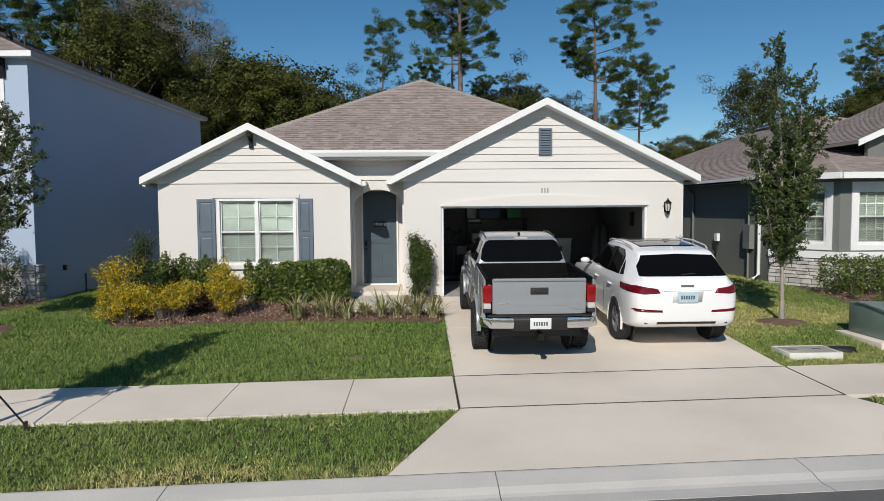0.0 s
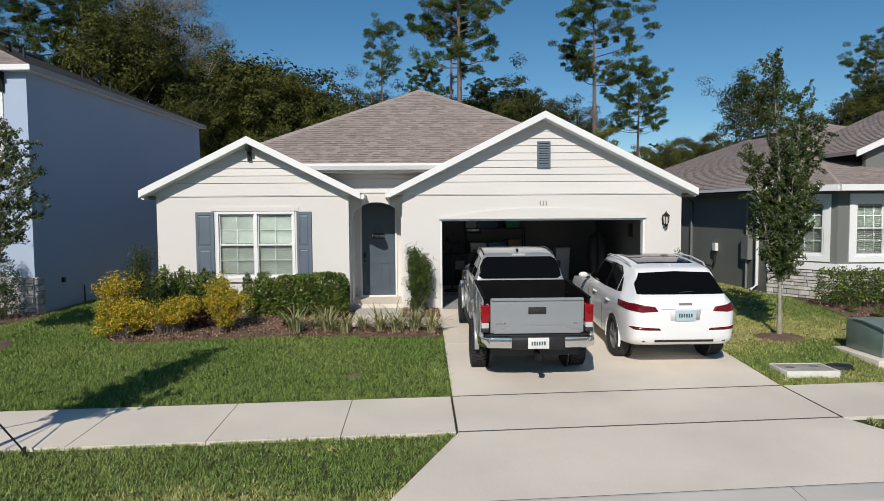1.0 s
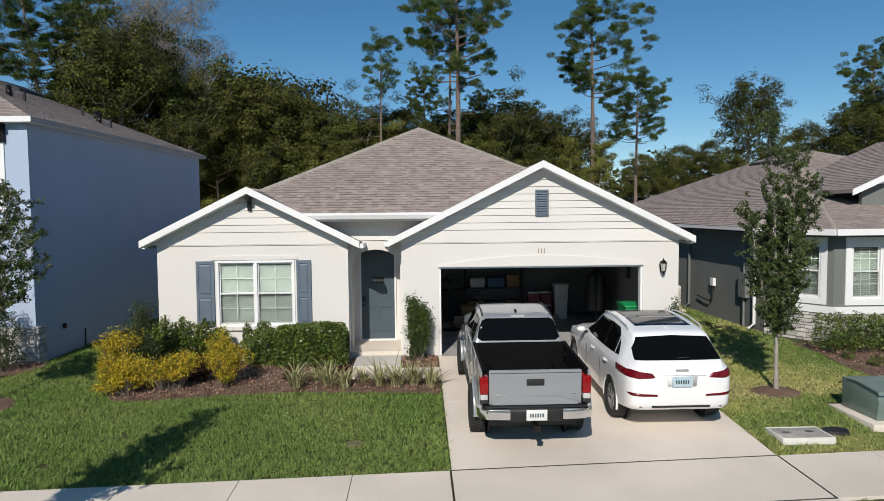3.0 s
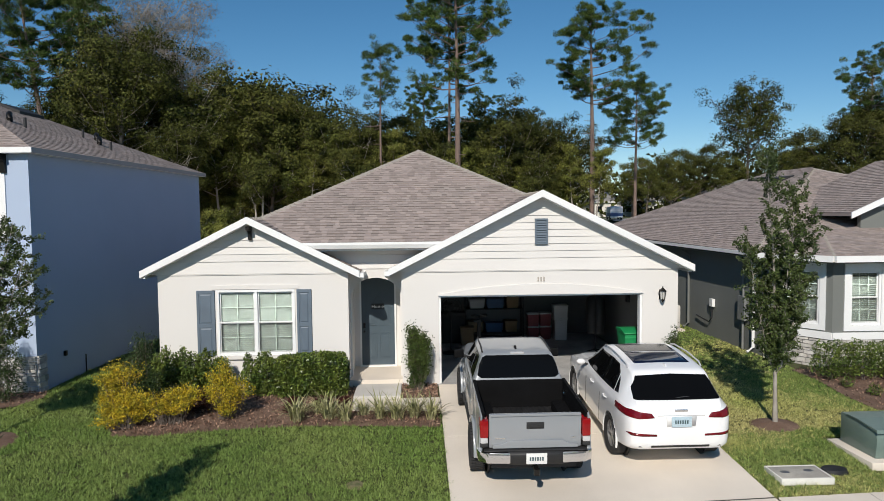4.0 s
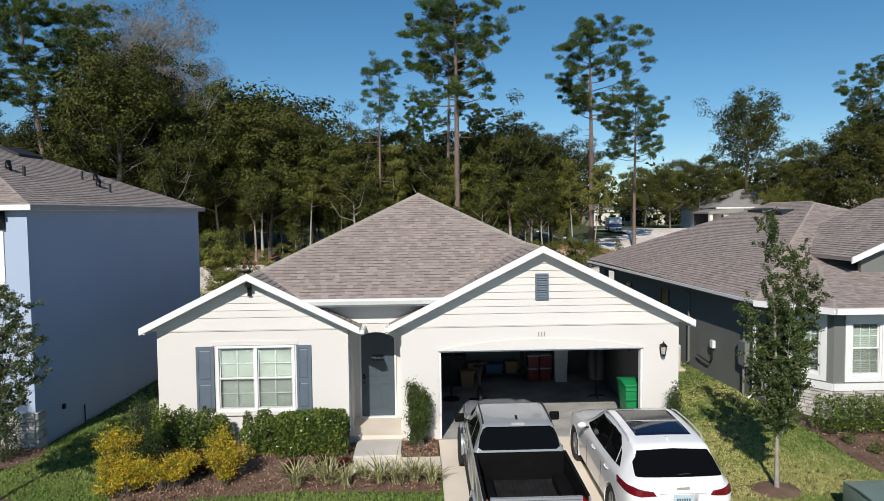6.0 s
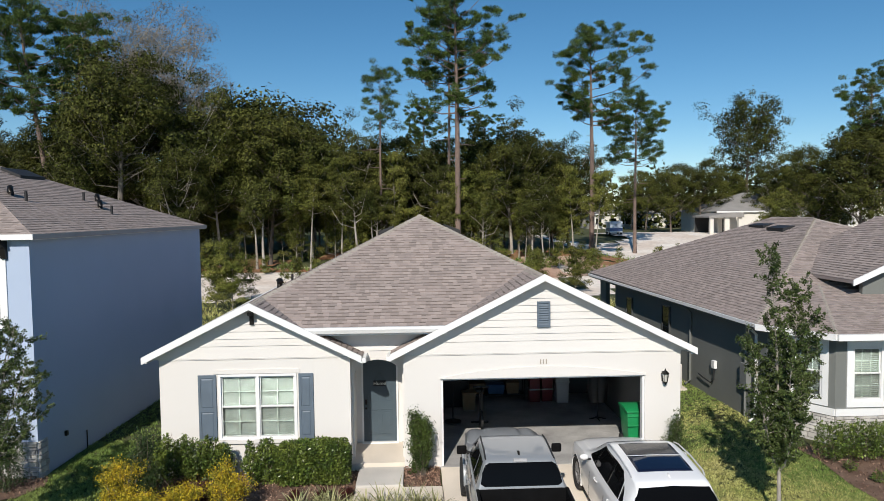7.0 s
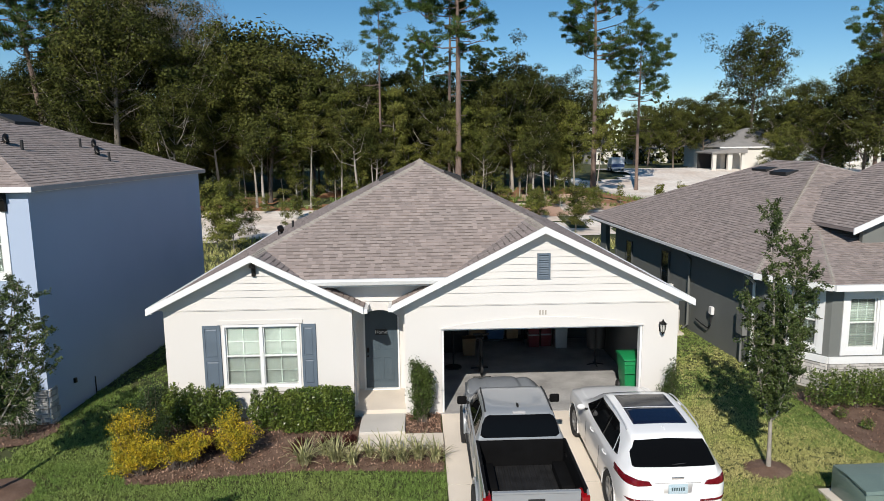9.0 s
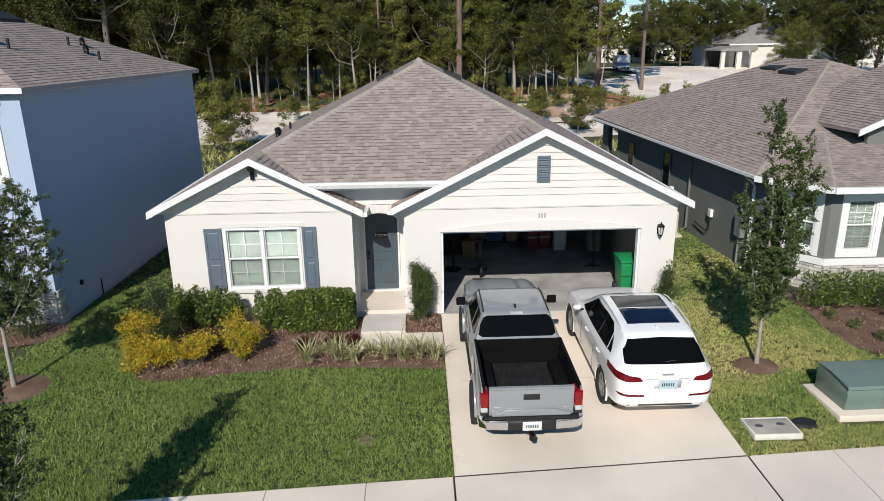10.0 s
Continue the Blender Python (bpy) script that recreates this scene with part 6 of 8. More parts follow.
def wheelie_bin(at, rz):
    t = thing("wheelie_bin", "green plastic wheeled refuse bin in the garage", "bin", at=at, rz=rz)
    bm = bm_new()
    solid(bm, [(-0.23, -0.24, 0.08), (0.23, -0.24, 0.08), (0.23, 0.28, 0.08), (-0.23, 0.28, 0.08)], [(-0.30, -0.34, 0.98), (0.30, -0.34, 0.98), (0.30, 0.36, 0.98), (-0.30, 0.36, 0.98)])
    bevel(bm, 0.03, 2)
    part("body", bm, "bin_green", t, "", 40)
    for z in (0.62, 0.86):
        rbox("rib", (-0.29, 0.29, -0.345, -0.30, z, z + 0.035), "bin_green", t, 0.008)
    bm = bm_new()
    prism(bm, [(-0.38, 0.98), (-0.38, 1.02), (0.0, 1.09), (0.40, 1.05), (0.40, 0.985)], "x", -0.32, 0.32)
    bevel(bm, 0.02, 2)
    part("lid", bm, "bin_green", t, "", 40)
    bm = bm_new()
    tube(bm, [(-0.27, 0.42, 0.98), (0.27, 0.42, 0.98)], 0.02, 8)
    part("handle", bm, "bin_green", t)
    for s in (-1, 1):
        bm = bm_new()
        lathe_x(bm, [(0.02, -0.03), (0.13, -0.03), (0.13, 0.03), (0.02, 0.03)], 16)
        part("wheel", bm, "black", t).matrix_local = pose(s * 0.27, 0.26, 0.13)


wheelie_bin((4.98, 16.55, 0.012), 0)


def crate(name, label, category, at, size, mat, lid=None, rz=0, group=""):
    t = thing(name, label, category, group, at=at, rz=rz)
    w, d, h = size
    bm = bm_new()
    solid(bm, [(-w * 0.46, -d * 0.46, 0), (w * 0.46, -d * 0.46, 0), (w * 0.46, d * 0.46, 0), (-w * 0.46, d * 0.46, 0)], [(-w / 2, -d / 2, h * 0.9), (w / 2, -d / 2, h * 0.9), (w / 2, d / 2, h * 0.9), (-w / 2, d / 2, h * 0.9)])
    bevel(bm, 0.012)
    part("body", bm, mat, t)
    rbox("lid", (-w / 2 - 0.015, w / 2 + 0.015, -d / 2 - 0.015, d / 2 + 0.015, h * 0.9, h), lid or mat, t, 0.01)
    return t


def shelf_unit(at, w, d, h, levels, label):
    t = thing("shelf_unit", label, "shelf", at=at)
    for x in (-w / 2, w / 2 - 0.04):
        for y in (0, d - 0.04):
            wall("upright", [(x, x + 0.04, y, y + 0.04, 0, h)], "black", parent=t)
    for k in range(levels):
        z = 0.15 + k * (h - 0.2) / (levels - 1)
        wall("shelf", [(-w / 2, w / 2, 0, d, z, z + 0.03)], "black", parent=t)
    return t


FZ = 0.012
shelf_unit((1.95, 21.1, FZ), 1.9, 0.5, 1.75, 3, "black shelf unit with boxes at the garage's back wall")
for x, z, s, m, n, lab in ((1.35, 0.195, (0.5, 0.4, 0.35), "card", "cardboard_box", "brown cardboard box on the shelf"), (1.95, 0.195, (0.55, 0.4, 0.3), "tote_blue", "storage_tote", "blue plastic storage tote on the shelf"), (2.5, 0.195, (0.4, 0.4, 0.36), "card", "cardboard_box", "brown cardboard box on the shelf"),
                           (1.4, 0.97, (0.5, 0.4, 0.3), "white_plastic", "storage_tote", "pale plastic storage tote on the shelf"), (2.0, 0.97, (0.55, 0.4, 0.32), "tote_blue", "storage_tote", "blue plastic storage tote on the shelf"), (2.55, 0.97, (0.4, 0.4, 0.4), "card", "cardboard_box", "brown cardboard box on the shelf"),
                           (1.7, 1.745, (0.7, 0.4, 0.3), "tote_blue", "storage_tote", "blue plastic storage tote on top of the shelf"), (2.5, 1.745, (0.45, 0.4, 0.3), "bin_green", "storage_tote", "green plastic storage tote on top of the shelf")):
    crate(n, lab, "box", (x, 21.35, FZ + z - 0.012), s, m)
for x, y in ((3.15, 20.9), (3.55, 20.95)):
    for k in range(2):
        crate("tool_chest", "red metal tool chest in the garage", "tool box", (x, y, FZ + 0.42 * k), (0.36, 0.3, 0.42), "tote_red", "steel", group="tool chests")
crate("storage_tote", "pale tall plastic tote in the garage", "box", (4.0, 20.8, FZ), (0.4, 0.4, 0.7), "white_plastic")
crate("cardboard_box", "white carton stacked on a tote", "box", (4.0, 20.8, FZ + 0.7), (0.45, 0.4, 0.4), "white_plastic")
crate("cabinet", "dark low cabinet in the garage", "cabinet", (0.55, 20.6, FZ), (0.8, 0.5, 0.95), "black")
crate("cardboard_box", "brown carton beside the dark cabinet", "box", (1.0, 20.2, FZ), (0.4, 0.4, 0.55), "card")
fan = thing("pedestal_fan", "dark pedestal fan in the garage", "fan", at=(0.45, 18.9, FZ))
bm = bm_new()
tube(bm, [(0, 0, 0), (0, 0, 0.04)], 0.24, 20)
part("base", bm, "black", fan)
bm = bm_new()
tube(bm, [(0, 0, 0.04), (0, 0, 1.2)], 0.022, 8)
part("pole", bm, "black", fan)
bm = bm_new()
for r in (0.08, 0.16, 0.24, 0.30):
    tube(bm, [(r * math.cos(a), -0.09, 1.35 + r * math.sin(a)) for a in np.linspace(0, 2 * math.pi, 25)], 0.006, 4, False)
for a in np.linspace(0, 2 * math.pi, 25)[:-1]:
    tube(bm, [(0.05 * math.cos(a), -0.1, 1.35 + 0.05 * math.sin(a)), (0.3 * math.cos(a), -0.08, 1.35 + 0.3 * math.sin(a)), (0.3 * math.cos(a), 0.05, 1.35 + 0.3 * math.sin(a))], 0.004, 4, False)
part("grille", bm, "black", fan)
bm = bm_new()
tube(bm, [(0, -0.05, 1.35), (0, 0.2, 1.35)], 0.09, 12)
for k in range(3):
    a = k * 2.094
    solid(bm, [(0.05 * math.cos(a), -0.03, 1.35 + 0.05 * math.sin(a)), (0.25 * math.cos(a), -0.03, 1.35 + 0.25 * math.sin(a)), (0.25 * math.cos(a + 0.7), -0.02, 1.35 + 0.25 * math.sin(a + 0.7))], [(0.05 * math.cos(a), -0.02, 1.35 + 0.05 * math.sin(a)), (0.25 * math.cos(a), -0.02, 1.35 + 0.25 * math.sin(a)), (0.25 * math.cos(a + 0.7), -0.01, 1.35 + 0.25 * math.sin(a + 0.7))])
part("motor", bm, "black", fan)
rack = thing("coat_rack", "dark coats hanging on a stand in the garage", "rack", at=(4.65, 18.9, FZ))
bm = bm_new()
tube(bm, [(0, 0, 0), (0, 0, 1.75)], 0.025, 8)
for a in (0, 1.57, 3.14, 4.71):
    tube(bm, [(0, 0, 0.05), (0.25 * math.cos(a), 0.25 * math.sin(a), 0.0)], 0.018, 6)
part("stand", bm, "black", rack)
for k in range(4):
    a = 0.6 + k * 1.57
    bm = bm_new()
    tube(bm, [(0.12 * math.cos(a), 0.12 * math.sin(a), 0.55), (0.16 * math.cos(a), 0.16 * math.sin(a), 1.0), (0.14 * math.cos(a), 0.14 * math.sin(a), 1.5), (0.04 * math.cos(a), 0.04 * math.sin(a), 1.68)], [0.17, 0.18, 0.15, 0.04], 9)
    part("coat", bm, "black", rack, "", 60)
pic = thing("wall_poster", "small dark framed board on the garage's back wall", "picture", at=(1.25, 21.68, 1.95))
wall("frame", [(-0.28, 0.28, -0.03, 0, -0.4, 0.4)], "black", parent=pic)
wall("sheet", [(-0.22, 0.22, -0.036, -0.031, -0.32, 0.3)], "steel", parent=pic)
bike = thing("exercise_bike", "dark exercise bike in the garage", "exercise bike", at=(1.2, 18.3, FZ))
bm = bm_new()
for p in ([(-0.25, -0.4, 0.04), (0.25, -0.4, 0.04)], [(-0.25, 0.45, 0.04), (0.25, 0.45, 0.04)], [(0, -0.4, 0.04), (0, 0.45, 0.04)], [(0, 0.25, 0.05), (0, 0.35, 0.95)], [(0, -0.2, 0.05), (0, -0.3, 1.1), (0, -0.1, 1.2)], [(-0.22, -0.1, 1.2), (0.22, -0.1, 1.2)]):
    tube(bm, p, 0.028, 8)
part("frame", bm, "black", bike)
rbox("saddle", (-0.12, 0.12, 0.22, 0.48, 0.95, 1.02), "black", bike, 0.03)
bm = bm_new()
lathe_x(bm, [(0.0, -0.03), (0.24, -0.03), (0.24, 0.03), (0.0, 0.03)], 24)
part("flywheel", bm, "black", bike).matrix_local = pose(0, -0.22, 0.34)
# rolled-up door under the ceiling and its tracks
gdoor = thing("garage_door", "white sectional garage door rolled up under the ceiling", "garage door")
for k in range(4):
    rbox("section", (0.06, 4.82, 15.95 + k * 0.54, 16.47 + k * 0.54, 2.30, 2.345), "trim", gdoor, 0.006, seg=1)
for x in (0.02, 4.86):
    bm = bm_new()
    tube(bm, [(x, 15.74, 0.05), (x, 15.74, 2.05), (x, 15.82, 2.22), (x, 15.98, 2.28), (x, 18.4, 2.3)], 0.02, 6)
    part("track", bm, "steel", gdoor)
outlet = thing("wall_sconce", "small dark box on the garage side wall", "box", at=(5.27, 17.9, 1.75))
rbox("case", (-0.03, 0.03, -0.12, 0.12, -0.18, 0.18), "black", outlet, 0.01)

# ---- utility boxes on the lawn ----
M["utility_green"] = surf("utility_green", (0.150, 0.205, 0.18), 0.1, 2, 50, 0.08, 0.36, tint=(0.13, 0.18, 0.16))
M["sticker_yellow"] = surf("sticker_yellow", (0.62, 0.50, 0.03), 0.05, 5, 50, 0, 0.5)
M["rim_pale"] = surf("rim_pale", (0.72, 0.70, 0.64), 0.06, 3, 60, 0.1, 0.8)
M["thatch"] = surf("thatch", (0.22, 0.185, 0.10), 0.3, 12, 60, 0.8, 1.0, tint=(0.10, 0.11, 0.04), dist=0.02)
M["lid_stone"] = surf("lid_stone", (0.42, 0.395, 0.345), 0.1, 3, 60, 0.2, 0.9, tint=(0.30, 0.28, 0.25))
tz = ground_z(7.8, 10.8)
tr = thing("transformer_box", "green metal pad-mounted electrical transformer", "utility box")
tr.matrix_world = pose(8.11, 11.24, tz, 0, 0, 1.0) @ Matrix.Diagonal((1, 0.84, 0.74, 1))
rbox("pad", (-0.92, 0.92, -0.80, 0.70, -0.12, 0.10), "concrete", tr, 0.02, "concrete pad")
bm = bm_new()
prism(bm, [(-0.58, 0.102), (-0.62, 0.55), (-0.56, 0.78), (0.0, 0.86), (0.56, 0.84), (0.56, 0.102)], "x", -0.74, 0.80)
bevel(bm, 0.025, 2)
part("cabinet", bm, "utility_green", tr, "", 40)
bm = bm_new()
prism(bm, [(-0.66, 0.72), (-0.63, 0.80), (0.0, 0.875), (0.30, 0.872), (0.30, 0.85), (0.0, 0.85), (-0.60, 0.76)], "x", -0.76, 0.82)
part("hood", bm, "utility_green", tr)
rbox("latch", (0.02, 0.10, -0.66, -0.61, 0.30, 0.42), "dark_metal", tr, 0.01)
for x0, x1, z0_, z1_, m in ((0.20, 0.42, 0.46, 0.60, "white_plastic"), (0.46, 0.62, 0.46, 0.58, "sticker_yellow"), (0.26, 0.46, 0.66, 0.70, "sticker_yellow"), (0.30, 0.38, 0.61, 0.65, "white_plastic")):
    st_part = part("sticker", bm_new(), m, tr, "warning sticker with plain bars")
    def face_y(z):
        return -0.58 - 0.04 * (z - 0.102) / 0.448 if z < 0.55 else -0.62 + 0.06 * (z - 0.55) / 0.23
    bm = bm_new()
    solid(bm, [(x0, face_y(z0_) - 0.012, z0_), (x1, face_y(z0_) - 0.012, z0_), (x1, face_y(z1_) - 0.012, z1_), (x0, face_y(z1_) - 0.012, z1_)], [(x0, face_y(z0_) - 0.006, z0_), (x1, face_y(z0_) - 0.006, z0_), (x1, face_y(z1_) - 0.006, z1_), (x0, face_y(z1_) - 0.006, z1_)])
    part("sheet", bm, m, st_part)
    if x1 - x0 > 0.15 and z1_ - z0_ > 0.1:
        for k in range(3):
            zz = z0_ + 0.025 + k * 0.035
            bm = bm_new()
            solid(bm, [(x0 + 0.02, face_y(zz) - 0.016, zz), (x1 - 0.03, face_y(zz) - 0.016, zz), (x1 - 0.03, face_y(zz) - 0.016, zz + 0.014), (x0 + 0.02, face_y(zz) - 0.016, zz + 0.014)], [(x0 + 0.02, face_y(zz) - 0.011, zz), (x1 - 0.03, face_y(zz) - 0.011, zz), (x1 - 0.03, face_y(zz) - 0.011, zz + 0.014), (x0 + 0.02, face_y(zz) - 0.011, zz + 0.014)])
            part("bar", bm, "tote_red" if k == 0 else "black", st_part)
lz = ground_z(5.83, 10.22)
lid = thing("utility_vault", "pale concrete utility vault lid set in the lawn", "utility box", at=(5.82, 10.38, lz), rz=0)
for b in ((-0.44, 0.44, -0.29, -0.26, -0.1, 0.06), (-0.44, 0.44, 0.26, 0.29, -0.1, 0.06), (-0.44, -0.41, -0.26, 0.26, -0.1, 0.06), (0.41, 0.44, -0.26, 0.26, -0.1, 0.06)):
    rbox("rim", b, "rim_pale", lid, 0.008)
rbox("cover", (-0.405, 0.405, -0.255, 0.255, -0.08, 0.053), "lid_stone", lid, 0.006, "worn concrete cover")
for x, y in ((-0.22, 0.02), (0.2, 0.06)):
    bm = bm_new()
    bmesh.ops.create_cone(bm, cap_ends=True, segments=16, radius1=0.07, radius2=0.06, depth=0.006, matrix=Matrix.Translation((x, y, 0.055)) @ Matrix.Diagonal((1.2, 0.8, 1, 1)))
    part("lifting_eye", bm, "steel", lid)
vz = ground_z(6.5, 10.42)
valve = thing("valve_cover", "black oval irrigation valve cover in the lawn", "utility box", at=(6.5, 10.5, vz))
bm = bm_new()
bmesh.ops.create_cone(bm, cap_ends=True, segments=28, radius1=0.22, radius2=0.20, depth=0.07, matrix=Matrix.Translation((0, 0, 0.01)) @ Matrix.Diagonal((1.05, 0.72, 1, 1)))
part("cover", bm, "black", valve, "", 40)
bm = bm_new()
bmesh.ops.create_cone(bm, cap_ends=True, segments=24, radius1=0.17, radius2=0.12, depth=0.04, matrix=Matrix.Translation((-1.55, 10.40, ground_z(-1.55, 10.4) - 0.025)))
drain = thing("lawn_cap", "small dusty round cleanout cap in the lawn", "utility box")
part("cap", bm, "thatch", drain)

# ---- plants ----
M["leaf_hedge"] = surf("leaf_hedge", (0.054, 0.092, 0.018), 0.15, 3, 20, 0, 0.32, tint=(0.150, 0.185, 0.036), island=0.75, trans=0.08, spec=0.4)
M["leaf_column"] = surf("leaf_column", (0.036, 0.062, 0.014), 0.15, 3, 20, 0, 0.45, tint=(0.085, 0.115, 0.026), island=0.7, trans=0.08, spec=0.2)
M["leaf_gold"] = surf("leaf_gold", (0.62, 0.43, 0.030), 0.2, 5, 20, 0, 0.5, tint=(0.25, 0.26, 0.032), island=0.7, trans=0.25, spec=0.25)
M["leaf_dark"] = surf("leaf_dark", (0.030, 0.055, 0.018), 0.15, 3, 20, 0, 0.45, tint=(0.055, 0.085, 0.024), island=0.45, trans=0.2, spec=0.4)
M["leaf_red"] = surf("leaf_red", (0.085, 0.016, 0.014), 0.15, 3, 20, 0, 0.5, tint=(0.05, 0.022, 0.014), island=0.4, trans=0.2)
M["leaf_strap"] = surf("leaf_strap", (0.24, 0.26, 0.10), 0.15, 3, 20, 0, 0.5, tint=(0.56, 0.50, 0.30), island=0.55, trans=0.2, spec=0.3)
M["leaf_tree"] = surf("leaf_tree", (0.042, 0.068, 0.018), 0.15, 2, 20, 0, 0.45, tint=(0.088, 0.115, 0.034), island=0.65, trans=0.10, spec=0.25)
M["leaf_pine"] = surf("leaf_pine", (0.045, 0.086, 0.022), 0.12, 0.4, 5, 0, 0.6, tint=(0.092, 0.124, 0.027), island=0.7, each=0.15, trans=0.08, spec=0.15)
M["leaf_oak"] = surf("leaf_oak", (0.030, 0.038, 0.008), 0.15, 0.25, 4, 0, 0.6, tint=(0.077, 0.081, 0.018), island=0.8, each=0.3, trans=0.05, spec=0.12)
M["leaf_under"] = surf("leaf_under", (0.074, 0.089, 0.017), 0.15, 0.3, 4, 0, 0.6, tint=(0.164, 0.158, 0.038), island=0.75, each=0.3, trans=0.08, spec=0.12)
M["leaf_olive"] = surf("leaf_olive", (0.042, 0.052, 0.010), 0.15, 0.3, 4, 0, 0.6, tint=(0.098, 0.100, 0.022), island=0.75, each=0.3, trans=0.05, spec=0.12)
M["leaf_grey"] = surf("leaf_grey", (0.25, 0.215, 0.175), 0.15, 0.3, 4, 0, 0.7, tint=(0.14, 0.125, 0.09), island=0.4, each=0.15, trans=0.2, spec=0.2)
M["bark"] = surf("bark", (0.17, 0.135, 0.11), 0.25, 3, 25, 0.7, 0.95, tint=(0.10, 0.08, 0.065), stretch=(1, 1, 0.25), dist=0.03)
M["bark_mid"] = surf("bark_mid", (0.22, 0.195, 0.165), 0.2, 2, 14, 0.5, 0.95, tint=(0.12, 0.105, 0.09), stretch=(1, 1, 0.4), dist=0.03)
M["bark_red"] = surf("bark_red", (0.215, 0.15, 0.12), 0.25, 2, 12, 0.8, 0.95, tint=(0.13, 0.095, 0.08), stretch=(1, 1, 0.3), dist=0.05)
M["bark_pale"] = surf("bark_pale", (0.38, 0.345, 0.30), 0.2, 2, 14, 0.5, 0.95, tint=(0.21, 0.185, 0.155), stretch=(1, 1, 0.4), dist=0.03)


def leaf_mesh(name, centres, length, width, rng, material, lean=None, spread=1.0, fold=0.25, face=None, corners=4):
    """Separate pointed leaves, one four-cornered card each, slightly folded; face: the way the blades turn."""
    n = len(centres)
    d = rng.normal(size=(n, 3)) * spread
    if face is not None:
        g = face + rng.normal(size=(n, 3)) * 0.45
        g /= np.linalg.norm(g, axis=1)[:, None] + 1e-9
        d = np.cross(g, rng.normal(size=(n, 3)))
    if lean is not None:
        d += lean
    d /= np.linalg.norm(d, axis=1)[:, None] + 1e-9
    r = rng.normal(size=(n, 3)) if face is None else g
    b = np.cross(d, r)
    b /= np.linalg.norm(b, axis=1)[:, None] + 1e-9
    nn = np.cross(d, b)
    L = (length * rng.uniform(0.6, 1.3, n))[:, None]
    W = (width * rng.uniform(0.6, 1.3, n))[:, None]
    v = np.stack([centres - d * L * 0.5, centres + b * W * 0.5 + nn * W * fold, centres + d * L * 0.5, centres - b * W * 0.5 + nn * W * fold], axis=1).reshape(-1, 3)
    c = corners
    if c == 3:
        v = v.reshape(-1, 4, 3)[:, (0, 1, 3)] + (d * L * 0.3)[:, None, :] * np.array((0, 1, 1))[None, :, None]
        v = v.reshape(-1, 3)
    me = bpy.data.meshes.new(name)
    me.vertices.add(c * n)
    me.vertices.foreach_set("co", v.astype(np.float32).ravel())
    me.loops.add(c * n)
    me.loops.foreach_set("vertex_index", np.arange(c * n, dtype=np.int32))
    me.polygons.add(n)
    me.polygons.foreach_set("loop_start", np.arange(0, c * n, c, dtype=np.int32))
    me.update(calc_edges=True)
    me.materials.append(M[material])
    return me


def shell(rng, n, centre, radii, inner=0.55, bumps=0.18, power=2):
    """n points scattered through the outer part of a lumpy ellipsoid, or of a rounded box for a high power."""
    d = rng.normal(size=(n, 3))
    d /= np.linalg.norm(d, axis=1)[:, None]
    ph = rng.uniform(0, 6, 3)
    lump = 1 + bumps * (np.sin(5 * d[:, 0] + ph[0]) * np.sin(4 * d[:, 1] + ph[1]) + np.sin(6 * d[:, 2] + ph[2]) * 0.6)
    r = rng.uniform(inner ** 3, 1, n) ** (1 / 3) * lump
    if power > 2:
        r = r / (np.abs(d) ** power).sum(axis=1) ** (1 / power)
    return np.array(centre) + d * r[:, None] * np.array(radii), d


def bush(name, label, category, at, blobs, count, length, width, material, seed, group="", stems=6, inner=0.5, bumps=0.16, up=0.3, power=2):
    rng = np.random.default_rng(seed)
    t = thing(name, label, category, group, at=at)
    pts, dirs = [], []
    vol = [b[1][0] * b[1][1] * b[1][2] for b in blobs]
    vol = [v ** 0.67 for v in vol]
    for b, v in zip(blobs, vol):
        p, d = shell(rng, max(20, int(count * v / sum(vol))), b[0], b[1], inner, bumps, power)
        keep = p[:, 2] > 0.02
        pts.append(p[keep])
        dirs.append(d[keep])
    pts, dirs = np.concatenate(pts), np.concatenate(dirs)
    ob = new("foliage", leaf_mesh("foliage", pts, length, width, rng, material, lean=dirs * 0.8 + np.array((0, 0, up))))
    ob.parent = t
    bm = bm_new()
    for k in range(stems):
        b = blobs[k % len(blobs)][0]
        foot = (b[0] * 0.8 + rng.uniform(-0.1, 0.1), b[1] * 0.8 + rng.uniform(-0.08, 0.08), -0.03)
        tube(bm, [foot, (b[0] + rng.uniform(-0.1, 0.1), b[1] + rng.uniform(-0.1, 0.1), b[2] * 0.6), (b[0] + rng.uniform(-0.15, 0.15), b[1] + rng.uniform(-0.1, 0.1), b[2] * 1.2)], [0.014, 0.011, 0.004], 5)
    part("stem", bm, "bark", t)
    return t


